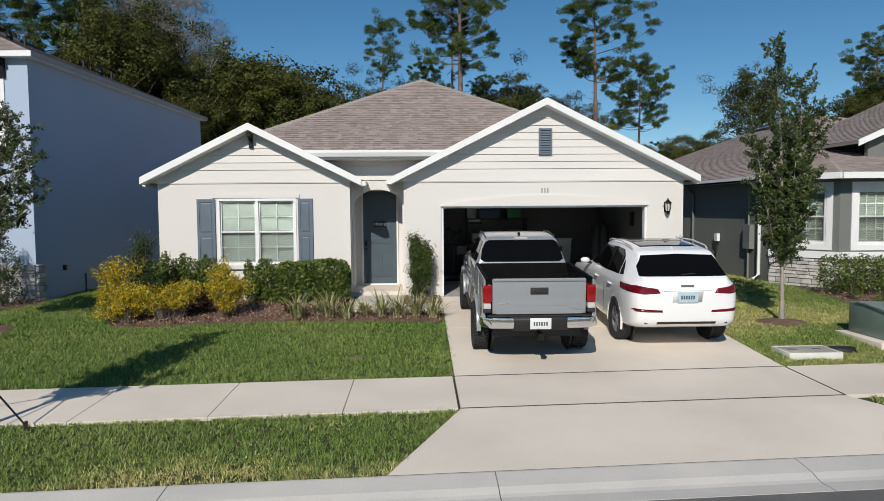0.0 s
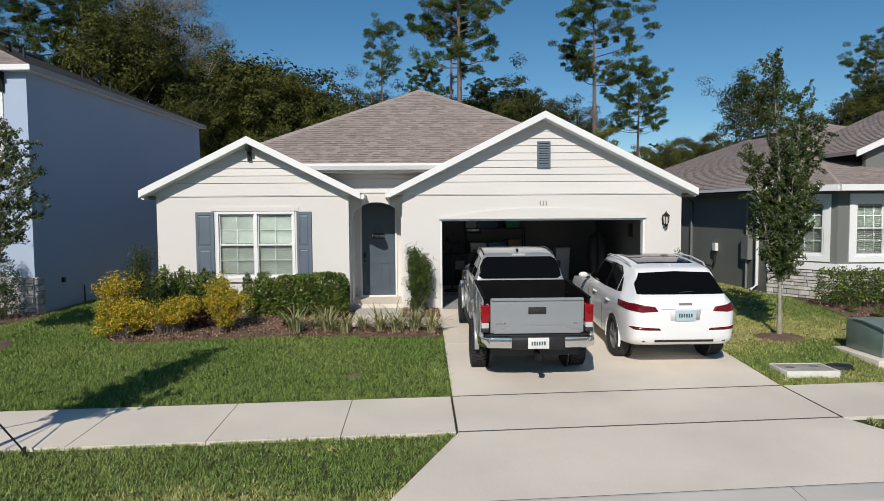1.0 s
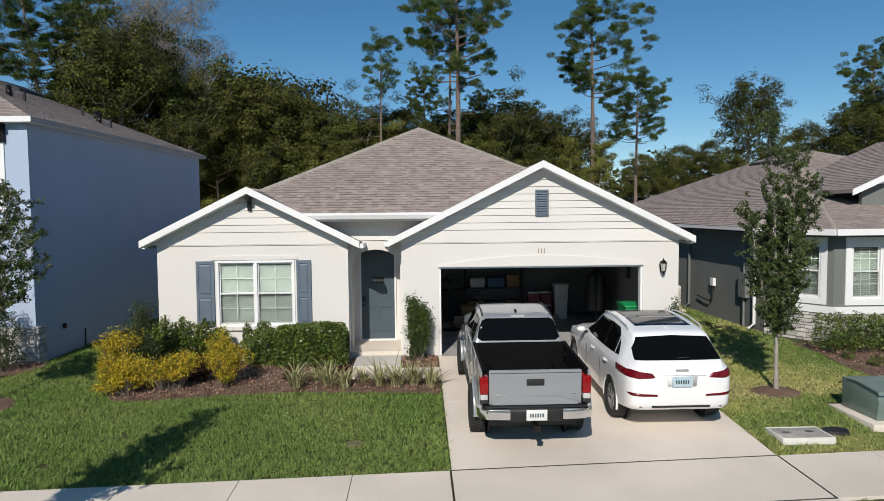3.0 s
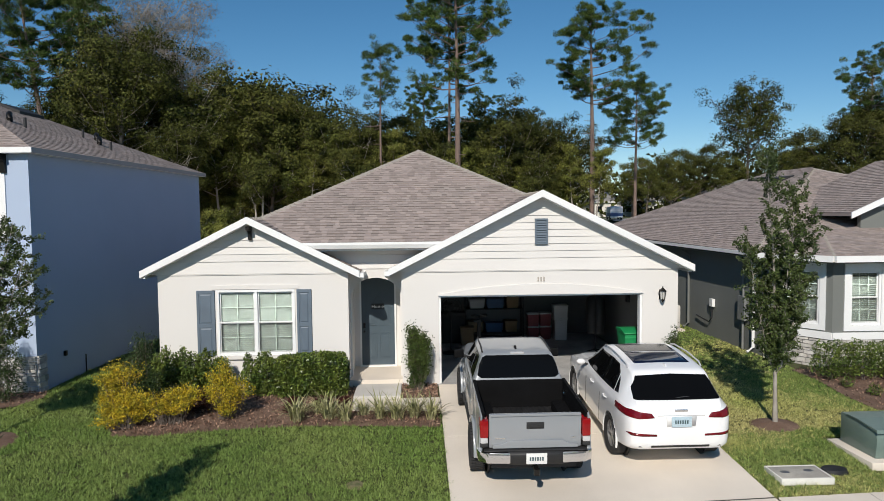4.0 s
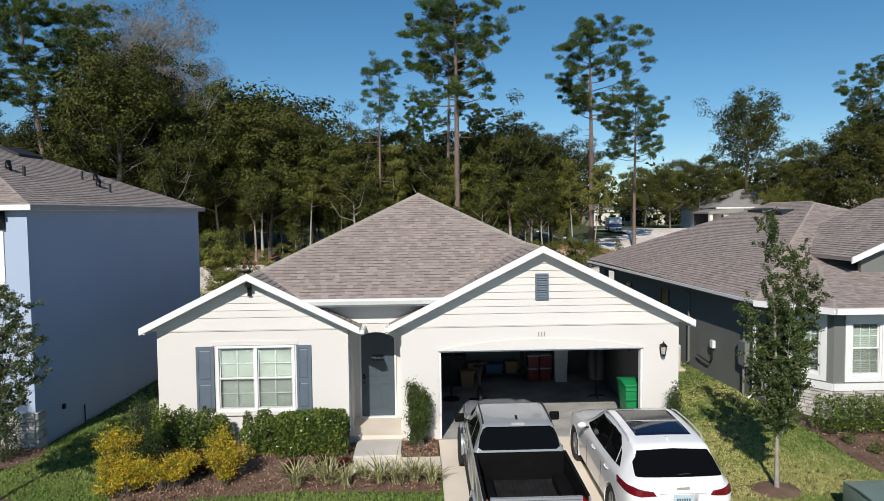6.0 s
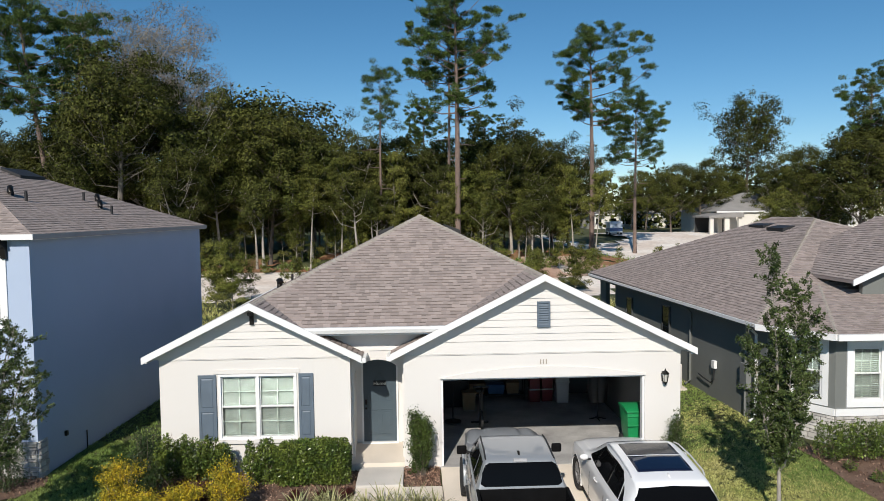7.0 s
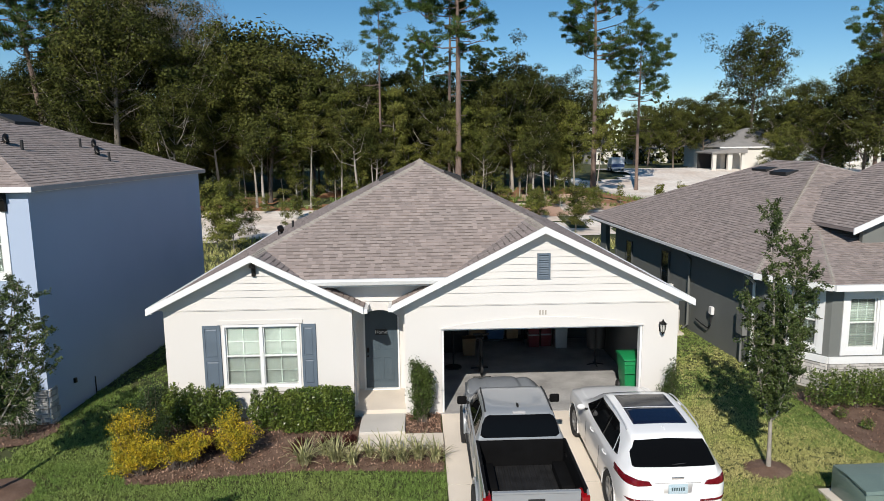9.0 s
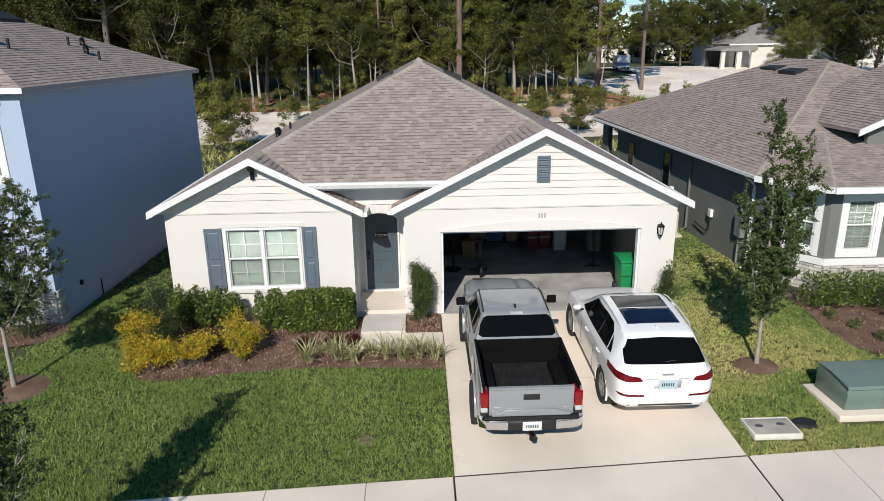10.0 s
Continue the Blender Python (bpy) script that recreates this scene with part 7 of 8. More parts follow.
def spray_shrub(name, label, category, at, blobs, tips, per, length, width, material, seed, group="", tuft=0.075, foot=0.5):
    """A loose shrub: many thin stems from the base, each ending in a spray of small leaves."""
    rng = np.random.default_rng(seed)
    t = thing(name, label, category, group, at=at)
    bm = bm_new()
    pts, dirs = [], []
    vol = np.array([b[1][0] * b[1][1] * b[1][2] for b in blobs]) ** 0.67
    for (c, r), v in zip(blobs, vol / vol.sum()):
        ends, _ = shell(rng, max(4, int(tips * v)), c, r, 0.35, 0.2)
        for e in ends[ends[:, 2] > 0.05]:
            b = np.array((c[0] * foot + rng.normal() * 0.05, c[1] * foot + rng.normal() * 0.05, -0.03))
            m = b + (e - b) * 0.55 + np.array((0, 0, 0.10 * e[2]))
            tube(bm, [b, m, e], [0.008, 0.006, 0.002], 3, False)
            d = (e - m) / (np.linalg.norm(e - m) + 1e-6)
            n = int(per * rng.uniform(0.6, 1.3))
            w = rng.uniform(0.35, 1.2, n)[:, None]
            pts.append(m + (e - m) * w + rng.normal(size=(n, 3)) * tuft * (0.45 + 0.5 * w) * np.array((1, 1, 0.6)))
            dirs.append(np.tile(d, (n, 1)))
    pts, dirs = np.concatenate(pts), np.concatenate(dirs)
    keep = pts[:, 2] > 0.01
    ob = new("foliage", leaf_mesh("foliage", pts[keep], length, width, rng, material, lean=dirs[keep] * 0.7 + np.array((0, 0, 0.35))))
    ob.parent = t
    part("stem", bm, "bark", t)
    return t


def gz_at(x, y):
    return ground_z(x, y) - 0.03


# trees: skeleton of trunk, limbs and twigs, leaves in clumps round the twig ends
def tree_meshes(kind, height, seed, leaf, bark, crown_from=0.45, spread=0.3, limbs=26, clump=0.9, per=70, length=0.34, width=0.2, bare=0.0, lean=0.04, trunk_r=None, sides=7, stout=None):
    rng = np.random.default_rng(seed)
    r0 = trunk_r or height * 0.014
    ph = rng.uniform(0, 6.28)
    def trunk_at(f):
        return np.array((lean * height * f * math.cos(ph) + 0.012 * height * math.sin(5 * f + ph), lean * height * f * math.sin(ph) + 0.012 * height * math.cos(4 * f), height * f))
    bm = bm_new()
    fs = np.linspace(0, 0.98, 12)
    top = 1.0 if kind == "pine" else 0.72
    tube(bm, [trunk_at(f * top) - np.array((0, 0, 0.3 if f == 0 else 0)) for f in fs], [r0 * (1.25 if f == 0 else 1) * (1 - 0.86 * f) for f in fs], sides)
    tips = []
    for k in range(limbs):
        f = crown_from + (0.97 - crown_from) * ((k + rng.uniform(0, 1)) / limbs) ** 0.9
        f *= top
        a = k * 2.4 + rng.uniform(-0.6, 0.6)
        base = trunk_at(f)
        rel = (f / top - crown_from) / (1 - crown_from)
        if kind == "pine":
            reach = height * spread * (0.55 + 0.75 * math.sin(math.pi * min(1, 0.25 + 0.75 * rel)) * rng.uniform(0.6, 1.15)) * (1 - 0.45 * rel)
            rise = rng.uniform(-0.06, 0.28) + 0.55 * rel * rel
        else:
            reach = height * spread * rng.uniform(0.65, 1.1) * (1 - 0.4 * rel)
            rise = rng.uniform(0.15, 0.8) + 0.6 * rel
        d = np.array((math.cos(a), math.sin(a), rise))
        mid = base + d * reach * 0.5 + np.array((0, 0, -0.10 * reach)) + rng.normal(size=3) * 0.09 * reach
        end = base + d * reach + np.array((0, 0, 0.14 * reach)) + rng.normal(size=3) * 0.07 * reach
        end[2] = min(end[2], height * 0.97)
        rr = r0 * (1 - 0.8 * f) * (stout or (0.45 if limbs > 8 else 0.75))
        tube(bm, [base, mid, end], [rr, rr * 0.65, rr * 0.22], 5)
        tips.append(end)
        for j in range(3 if kind == "pine" else 4):
            w = rng.uniform(0.35, 0.95)
            q = base + (end - base) * w
            off = rng.normal(size=3) * reach * np.array((0.26, 0.26, 0.14 if kind == "pine" else 0.22)) + np.array((0, 0, 0.10 * reach))
            tube(bm, [q, q + off * 0.5 + np.array((0, 0, 0.03)), q + off], [rr * 0.4, rr * 0.25, rr * 0.1], 4, False)
            tips.append(q + off)
    trunk = mesh_of("trunk", bm, bark, 60)
    pts, dirs = [], []
    for c in tips:
        if rng.uniform() < bare:
            continue
        s = clump * rng.uniform(0.6, 1.25)
        flat_ = 0.55 if kind == "pine" else 0.7
        p, d = shell(rng, int(1.75 * per * s / clump * rng.uniform(0.7, 1.2)), c, (s, s, s * flat_), 0.45, 0.25)
        out = np.array((c[0], c[1], (c[2] - height * (crown_from + 0.25)) * 0.6))
        out /= np.linalg.norm(out) + 1e-6
        pts.append(p)
        dirs.append(d + 0.7 * out)
    pts, dirs = np.concatenate(pts), np.concatenate(dirs)
    if kind == "pine":
        crown = leaf_mesh("crown", pts, length, width, rng, leaf, lean=dirs * 1.1 + np.array((0, 0, 0.5)), spread=0.7)
    else:
        crown = leaf_mesh("crown", pts, length * 0.9, width * 0.95, rng, leaf, face=dirs + np.array((0, 0, 0.35)), corners=3)
    return trunk, crown


def pine_meshes(height, seed, crown_from, reach_max, limbs, side=0.0, tuft=0.55, per=46, stout=0.0125):
    """A tall pine: long bare trunk, uneven crooked limbs, and needle tufts with gaps between them."""
    rng = np.random.default_rng(seed)
    bm = bm_new()
    ph = rng.uniform(0, 6.28)
    def axis(f):
        return np.array((0.010 * height * math.sin(4 * f + ph) * f, 0.008 * height * math.cos(3 * f + ph) * f, height * f))
    fs = np.linspace(0, 0.99, 14)
    r0 = height * stout
    tube(bm, [axis(f) - np.array((0, 0, 0.3 if f == 0 else 0)) for f in fs], [r0 * (1.25 if f == 0 else 1) * (1 - 0.85 * f ** 1.3) for f in fs], 8)
    tips = [axis(0.985), axis(0.95), axis(0.97) + np.array((0.4, 0, 0))]
    for k in range(limbs):
        rel = ((k + rng.uniform(0, 0.9)) / limbs)
        f = crown_from + (0.96 - crown_from) * rel
        a = k * 2.4 + rng.uniform(-0.7, 0.7)
        bias = 1 + side * math.cos(a)
        reach = reach_max * bias * rng.uniform(0.5, 1.1) * (math.sin(math.pi * (0.22 + 0.70 * rel)) ** 0.8)
        rise = rng.uniform(0.0, 0.35) + 0.7 * rel ** 2
        base = axis(f)
        d = np.array((math.cos(a), math.sin(a), rise))
        side_ = np.array((-d[1], d[0], 0)) * rng.uniform(-0.25, 0.25)
        path = [base, base + d * reach * 0.35 + side_ * reach * 0.4 - np.array((0, 0, 0.05 * reach)), base + d * reach * 0.7 - side_ * reach * 0.3, base + d * reach + np.array((0, 0, 0.12 * reach))]
        rr = r0 * (1 - 0.75 * f) * 0.42
        tube(bm, path, [rr, rr * 0.75, rr * 0.5, rr * 0.2], 5)
        tips.append(path[3])
        for j in range(int(3 + reach * 1.3)):
            w = rng.uniform(0.42, 0.98)
            i = 1 if w < 0.7 else 2
            q = path[i] + (path[i + 1] - path[i]) * ((w - 0.35 * i) / 0.35 if i < 3 else 0)
            off = rng.normal(size=3) * np.array((0.75, 0.75, 0.35)) + np.array((0, 0, 0.35))
            tube(bm, [q, q + off * 0.5 - np.array((0, 0, 0.06)), q + off], [rr * 0.35, rr * 0.25, rr * 0.1], 4, False)
            tips.append(q + off)
    for k in range(7):
        f = crown_from * rng.uniform(0.55, 0.98)
        a = rng.uniform(0, 6.28)
        q = axis(f)
        tube(bm, [q, q + np.array((math.cos(a), math.sin(a), -0.05)) * rng.uniform(0.5, 1.8)], [0.05, 0.015], 4, False)
    trunk = mesh_of("trunk", bm, "bark_red", 60)
    pts, dirs = [], []
    for c in tips:
        s = tuft * rng.uniform(0.7, 1.35)
        p, d = shell(rng, int(per * rng.uniform(0.7, 1.2)), c, (s, s, s * 0.62), 0.1, 0.2)
        pts.append(p)
        dirs.append(d)
    pts, dirs = np.concatenate(pts), np.concatenate(dirs)
    return trunk, leaf_mesh("crown", pts, 0.36, 0.05, rng, "leaf_pine", lean=dirs * 1.1 + np.array((0, 0, 0.35)), spread=0.6)


def tree_thing(name, label, meshes, at, rz=0, scale=1.0, group="", category="tree", tilt=0):
    t = thing(name, label, category, group, at=at)
    t.matrix_world = pose(*at, 0, tilt, 0) @ pose(0, 0, 0, 0, 0, rz) @ Matrix.Scale(scale, 4)
    for n, me in zip(("trunk", "crown"), meshes):
        o = new(n, me)
        o.parent = t
    return t


# woods behind the plots
PINES = [pine_meshes(26, 11, 0.55, 5.8, 32, 0, 0.46, 185), pine_meshes(25, 12, 0.57, 5.8, 30, 0.25, 0.48, 185), pine_meshes(18, 13, 0.70, 1.9, 14, 0, 0.42, 80, 0.008), pine_meshes(20, 14, 0.58, 6.2, 28, 0.1, 0.48, 160)]
OPEN = tree_meshes("oak", 20, 26, "leaf_oak", "bark", 0.50, 0.23, 42, 1.0, 52, 0.30, 0.19)
OAKS = [tree_meshes("oak", 17, 21, "leaf_oak", "bark_pale", 0.30, 0.30, 30, 0.95, 110, 0.26, 0.17),
        tree_meshes("oak", 15, 22, "leaf_olive", "bark", 0.26, 0.30, 30, 0.9, 105, 0.25, 0.165),
        tree_meshes("oak", 16, 23, "leaf_oak", "bark_pale", 0.34, 0.34, 28, 1.0, 112, 0.26, 0.17),
        tree_meshes("oak", 20, 24, "leaf_grey", "bark_pale", 0.42, 0.27, 44, 1.0, 64, 0.42, 0.045, bare=0.05)]
UNDER = [tree_meshes("oak", 8, 31, "leaf_under", "bark_pale", 0.14, 0.28, 20, 0.62, 60, 0.21, 0.135, trunk_r=0.07),
         tree_meshes("oak", 9, 32, "leaf_under", "bark_pale", 0.14, 0.28, 20, 0.66, 62, 0.21, 0.135, trunk_r=0.08),
         tree_meshes("oak", 10, 33, "leaf_under", "bark_pale", 0.34, 0.20, 16, 0.55, 56, 0.19, 0.105, trunk_r=0.09)]
GIANT = tree_meshes("oak", 24, 45, "leaf_oak", "bark_mid", 0.46, 0.24, 46, 1.25, 105, 0.27, 0.18, bare=0.0, trunk_r=0.40, stout=0.2)
POLE = tree_meshes("oak", 13, 47, "leaf_under", "bark_pale", 0.48, 0.14, 16, 0.55, 60, 0.20, 0.13, trunk_r=0.10)
BEHIND = [tree_meshes("oak", 16, 35, "leaf_oak", "bark", 0.15, 0.32, 16, 1.7, 45, 0.5, 0.34), tree_meshes("oak", 15, 36, "leaf_olive", "bark", 0.15, 0.32, 16, 1.6, 45, 0.5, 0.34)]
THIN = tree_meshes("oak", 9, 37, "leaf_under", "bark_pale", 0.18, 0.16, 16, 0.5, 40, 0.17, 0.10, trunk_r=0.05)
SNAG = tree_meshes("oak", 13, 41, "leaf_oak", "bark_pale", 0.50, 0.26, 9, 0.9, 90, 0.26, 0.16, bare=0.0, trunk_r=0.22)


def spot(px, d):
    """x of a tree at distance d along a bearing given as a share of the half view."""
    return -0.5 + d * (px * 0.6505 + 0.036)


def back_z(x, y):
    return ground_z(x, y) - 0.1


def plant(kind, name, label, bearing, d, top, rz, group, base_h, tilt=0):
    x = spot(bearing, d)
    z = back_z(x, d)
    tree_thing(name, label, kind, (x, d, z), rz, (top - z) / base_h, group, tilt=tilt)


# single trees that stand out against the sky: bearing, distance, top
LP = "tall pine with a bare reddish trunk and open crown"
plant(PINES[0], "pine_tree", LP, 0.037, 62, 26.6, 40, "tall pines", 26.6)
plant(PINES[2], "pine_tree", LP, 0.018, 66, 25.5, 10, "tall pines", 18.4)
plant(PINES[1], "pine_tree", LP, 0.345, 70, 25.2, 20, "tall pines", 25.8)
plant(PINES[2], "pine_tree", "slender young pine above the broadleaf woods", -0.135, 64, 20.0, 80, "tall pines", 18.4)
plant(PINES[3], "pine_tree", "round-crowned pine with spreading limbs", 0.445, 86, 20.0, 20, "tall pines", 20.4)
plant(PINES[1], "pine_tree", "leaning pine with a bare reddish trunk", -0.85, 60, 25.0, 90, "tall pines", 25.8, -7)
plant(PINES[0], "pine_tree", LP, -0.80, 67, 25.5, 140, "tall pines", 26.6)
plant(PINES[1], "pine_tree", LP, 1.0, 82, 23.5, 300, "tall pines", 25.8)
plant(PINES[0], "pine_tree", LP, -0.035, 78, 18.5, 300, "tall pines", 26.6)
plant(PINES[0], "pine_tree", LP, 0.10, 80, 17.2, 30, "tall pines", 26.6)
LO = "broad evergreen oak at the edge of the woods"
for bearing, d, top, rz, k in ((-0.685, 71, 30.5, 0, 3), (-0.59, 70, 26.5, 120, 3), (-0.56, 66, 18.5, 30, 2), (-0.47, 68, 17.0, 80, 0), (-0.385, 65, 17.2, 200, 1), (-0.33, 67, 16.6, 250, 0), (-0.26, 70, 15.2, 300, 2),
                               (-0.19, 68, 15.0, 20, 0), (-0.12, 69, 14.6, 60, 1), (-0.05, 70, 14.2, 100, 2), (0.02, 69, 14.0, 140, 0), (0.09, 70, 14.6, 180, 1), (0.155, 68, 15.4, 220, 2), (0.20, 69, 15.5, 260, 0), (0.25, 71, 14.2, 310, 1), (0.295, 74, 13.6, 10, 2),
                               (-0.78, 70, 16.5, 50, 1), (-0.86, 68, 16.0, 90, 2), (-0.95, 70, 15.5, 130, 0), (-1.03, 66, 15.5, 170, 1), (-1.12, 68, 16, 210, 2), (-0.82, 75, 16, 33, 0),
                               (0.98, 78, 17.0, 70, 1), (1.03, 80, 18.5, 150, 2), (1.1, 82, 19, 190, 1), (0.87, 84, 14.8, 230, 1), (-0.83, 66, 17.5, 75, 0), (-0.66, 68, 19, 290, 2), (-0.76, 69, 20, 10, 0), (-0.93, 64, 14, 110, 2), (0.60, 112, 15.5, 10, 1), (0.53, 110, 14.5, 55, 1), (0.66, 118, 15.0, 95, 1), (0.76, 108, 15.0, 135, 0), (0.82, 104, 15.8, 255, 1), (0.47, 120, 14.0, 175, 1), (0.435, 128, 13.5, 275, 1)):
    plant(OAKS[k], "oak_tree", LO if k < 3 else "half-bare grey tree with fine twigs", bearing, d, top, rz, "woodland trees", (17, 15, 16, 20)[k] * 0.98)
for bearing, d, top, rz, k in ((-0.60, 60, 12.5, 40, 0), (-0.815, 60, 13.0, 160, 2)):
    plant(OAKS[k], "oak_tree", LO, bearing, d, top, rz, "woodland trees", (17, 15, 16)[k] * 0.98)
for bearing, d, top, rz, k in ((-0.525, 90, 23.0, 15, 0), (-0.47, 93, 23.4, 100, 1), (-0.42, 91, 22.6, 200, 0), (-0.37, 94, 23.0, 290, 1), (-0.325, 92, 21.8, 50, 0), (-0.28, 95, 20.4, 140, 1)):
    plant(BEHIND[k], "woodland_tree", "tall broadleaf tree deep in the woods", bearing, d, top, rz, "woodland trees", (15.7, 14.7)[k])
plant(GIANT, "oak_tree", "great oak with thick pale trunk and bare limbs", -0.707, 61, 22.5, 70, "woodland trees", 23)
plant(OPEN, "oak_tree", "open-crowned oak with bare stem behind the far houses", 0.713, 117, 28.0, 15, "woodland trees", 20 * 0.98)
for bearing, d, top, rz in ((-0.40, 62, 10.5, 140), (-0.42, 62.6, 9.5, 300), (-0.19, 62.5, 10.5, 230), (-0.15, 63, 8.5, 60), (0.21, 63, 9.0, 100), (0.235, 62.5, 7.5, 190), (0.09, 63, 8, 10)):
    plant(SNAG, "bare_tree", "half-dead tree with pale bare trunk and limbs", bearing, d, top, rz, "pale bare trees", 13)
wr = random.Random(8)
for row, (d0, n, lo, hi) in enumerate(((66, 24, 5.5, 10.5), (70, 24, 8, 12), (77, 20, 10, 15), (86, 10, 12, 16))):
    for k in range(n):
        b = -1.25 + 1.55 * (k + wr.uniform(0, 0.9)) / n
        kind = wr.choice(UNDER if row < 2 else BEHIND)
        base_h = 9 if row < 2 else 16
        plant(kind, "woodland_tree", "young broadleaf tree with pale stem in the woods", b, d0 + wr.uniform(-1.5, 2.5), wr.uniform(lo, hi), wr.uniform(0, 360), "woodland trees", base_h)
for b, d, top in ((0.0, 67, 13), (-0.5, 65, 12), (-0.29, 66, 11)):
    plant(SNAG, "bare_tree", "pale bare-limbed tree at the wood's edge", b, d, top, wr.uniform(0, 360), "woodland trees", 12.6)
for b, d, top, k in ((0.755, 99, 9.2, 1), (0.785, 97, 8.0, 0), (0.815, 98, 9.6, 1), (0.875, 96, 9.8, 0), (0.94, 95, 10.5, 1), (0.905, 90, 8.5, 0)):
    plant(UNDER[k], "woodland_tree", "broadleaf tree before the far houses", b, d, top, wr.uniform(0, 360), "woodland trees", 8.6 + k)
for k in range(18):
    b = -0.62 + 0.97 * (k + wr.uniform(0, 1.6)) / 18
    plant(POLE, "woodland_tree", "slender pale-stemmed tree at the wood's edge", b, wr.uniform(62, 68), wr.uniform(7, 14.5), wr.uniform(0, 360), "woodland trees", 12.7)
# saplings on the sand behind the houses
for b, d, h in ((-0.475, 46, 6.0), (-0.435, 47, 4.2), (-0.355, 52, 3.2), (0.21, 52, 4.2), (0.23, 55, 3.5), (0.31, 50, 4.6), (0.36, 58, 3), (0.55, 62, 3.4), (0.41, 63, 2.6), (0.27, 60, 3.8), (0.13, 62, 3.5)):
    x = spot(b, d)
    tree_thing("sapling", "thin sapling on cleared sandy ground", THIN, (x, d, back_z(x, d)), wr.uniform(0, 360), h / 9.0, "saplings")
# thicker young growth on the cleared ground and along the wood's foot
for b, d, h, k in ((-0.515, 45, 5.6, 0), (-0.475, 44, 4.4, 1), (-0.33, 57, 2.6, 0), (-0.285, 58, 2.2, 1), (0.215, 53, 3.6, 0), (0.305, 50, 4.4, 1), (0.345, 57, 3.0, 0), (0.15, 60, 2.4, 1), (0.50, 66, 2.6, 0), (-0.40, 60, 2.0, 1), (-0.2, 61, 3.0, 0), (0.26, 61, 2.4, 1), (0.06, 61, 2.8, 0), (-0.1, 61.5, 2.6, 1)):
    x = spot(b, d)
    tree_thing("sapling", "bushy young tree on cleared sandy ground", UNDER[k], (x, d, back_z(x, d)), wr.uniform(0, 360), h / (8.6 + k), "saplings")
# far woods that close the horizon
far = []
fr = np.random.default_rng(5)
for k in range(170):
    b = -1.7 + 3.4 * k / 170
    if 0.40 < b < 0.43:
        continue
    d = 135 + 20 * math.sin(k * 1.7) + fr.uniform(0, 30)
    c = (spot(b, d), d, 5.5)
    p, dd = shell(fr, 380, c, (4.5, 4.5, 6.5 + fr.uniform(-1, 2.5)), 0.6, 0.25)
    far.append(p)
woods = new("far_woods", leaf_mesh("far_woods", np.concatenate(far), 1.1, 0.8, fr, "leaf_oak"))
tagged(woods, "distant line of dark green woods", "woods", kind="stuff")

# ---- front beds ----
bed_edge = [(-6.75, 15.45), (-6.9, 14.2), (-6.75, 13.1), (-6.45, 12.62), (-5.6, 12.62), (-4.4, 12.85), (-3.0, 12.98), (-1.5, 12.92), (-0.06, 12.80), (-0.06, 13.70), (-1.97, 13.70), (-1.97, 15.45)]
bm = bm_new()
vs = [bm.verts.new((x, y, gz_at(x, y) + 0.014)) for i, (x, y) in enumerate(bed_edge)]
cen = bm.verts.new((-4.2, 14.2, gz_at(-4.2, 14.2) + 0.07))
for i in range(len(vs)):
    bm.faces.new((vs[i], vs[(i + 1) % len(vs)], cen))
mulch = part("mulch_bed", bm, "mulch", None)
tagged(mulch, "planting bed of brown wood mulch before the house", "mulch bed", kind="structure")


def inside(x, y, poly):
    c = False
    for i, (x0, y0) in enumerate(poly):
        x1, y1 = poly[i - 1]
        if (y0 > y) != (y1 > y) and x < (x1 - x0) * (y - y0) / (y1 - y0) + x0:
            c = not c
    return c


small_bed = [(-0.88, 14.42), (-0.06, 14.42), (-0.06, 15.48), (-0.88, 15.48)]
right_bed = [(9.0, 16.3), (9.1, 15.2), (9.05, 14.2), (9.2, 13.25), (9.6, 12.9), (11.0, 12.6), (16, 12.4), (16, 16.35)]
left_bed = [(-14, 14.1), (-10.2, 14.15), (-9.3, 14.4), (-9.0, 15.0), (-9.15, 15.48), (-14, 15.48)]
for poly, lab in ((small_bed, "small mulch bed beside the stoop"), (right_bed, "mulch bed before the grey house"), (left_bed, "mulch bed before the blue house")):
    bm = bm_new()
    bm.faces.new([bm.verts.new((x, y, gz_at(x, y) + 0.03)) for x, y in poly])
    tagged(part("mulch_bed", bm, "mulch", None), lab, "mulch bed", kind="structure")
cr = np.random.default_rng(9)
chips = []
for poly, n in ((bed_edge, 5200), (small_bed, 700), (right_bed, 2600), (left_bed, 1200)):
    x0, x1, y0, y1 = min(p[0] for p in poly), max(p[0] for p in poly), min(p[1] for p in poly), max(p[1] for p in poly)
    for x, y in cr.uniform((x0, y0), (x1, y1), (n, 2)):
        if inside(x, y, poly):
            chips.append((x, y, gz_at(x, y) + 0.05 + cr.uniform(0, 0.035)))
chip = new("mulch_chips", leaf_mesh("mulch_chips", np.array(chips), 0.068, 0.026, cr, "mulch_chip", lean=np.array((0, 0, -0.2)), spread=1.0))
chip.matrix_world = Matrix()
tagged(chip, "loose brown bark chips on the beds", "mulch", kind="stuff")

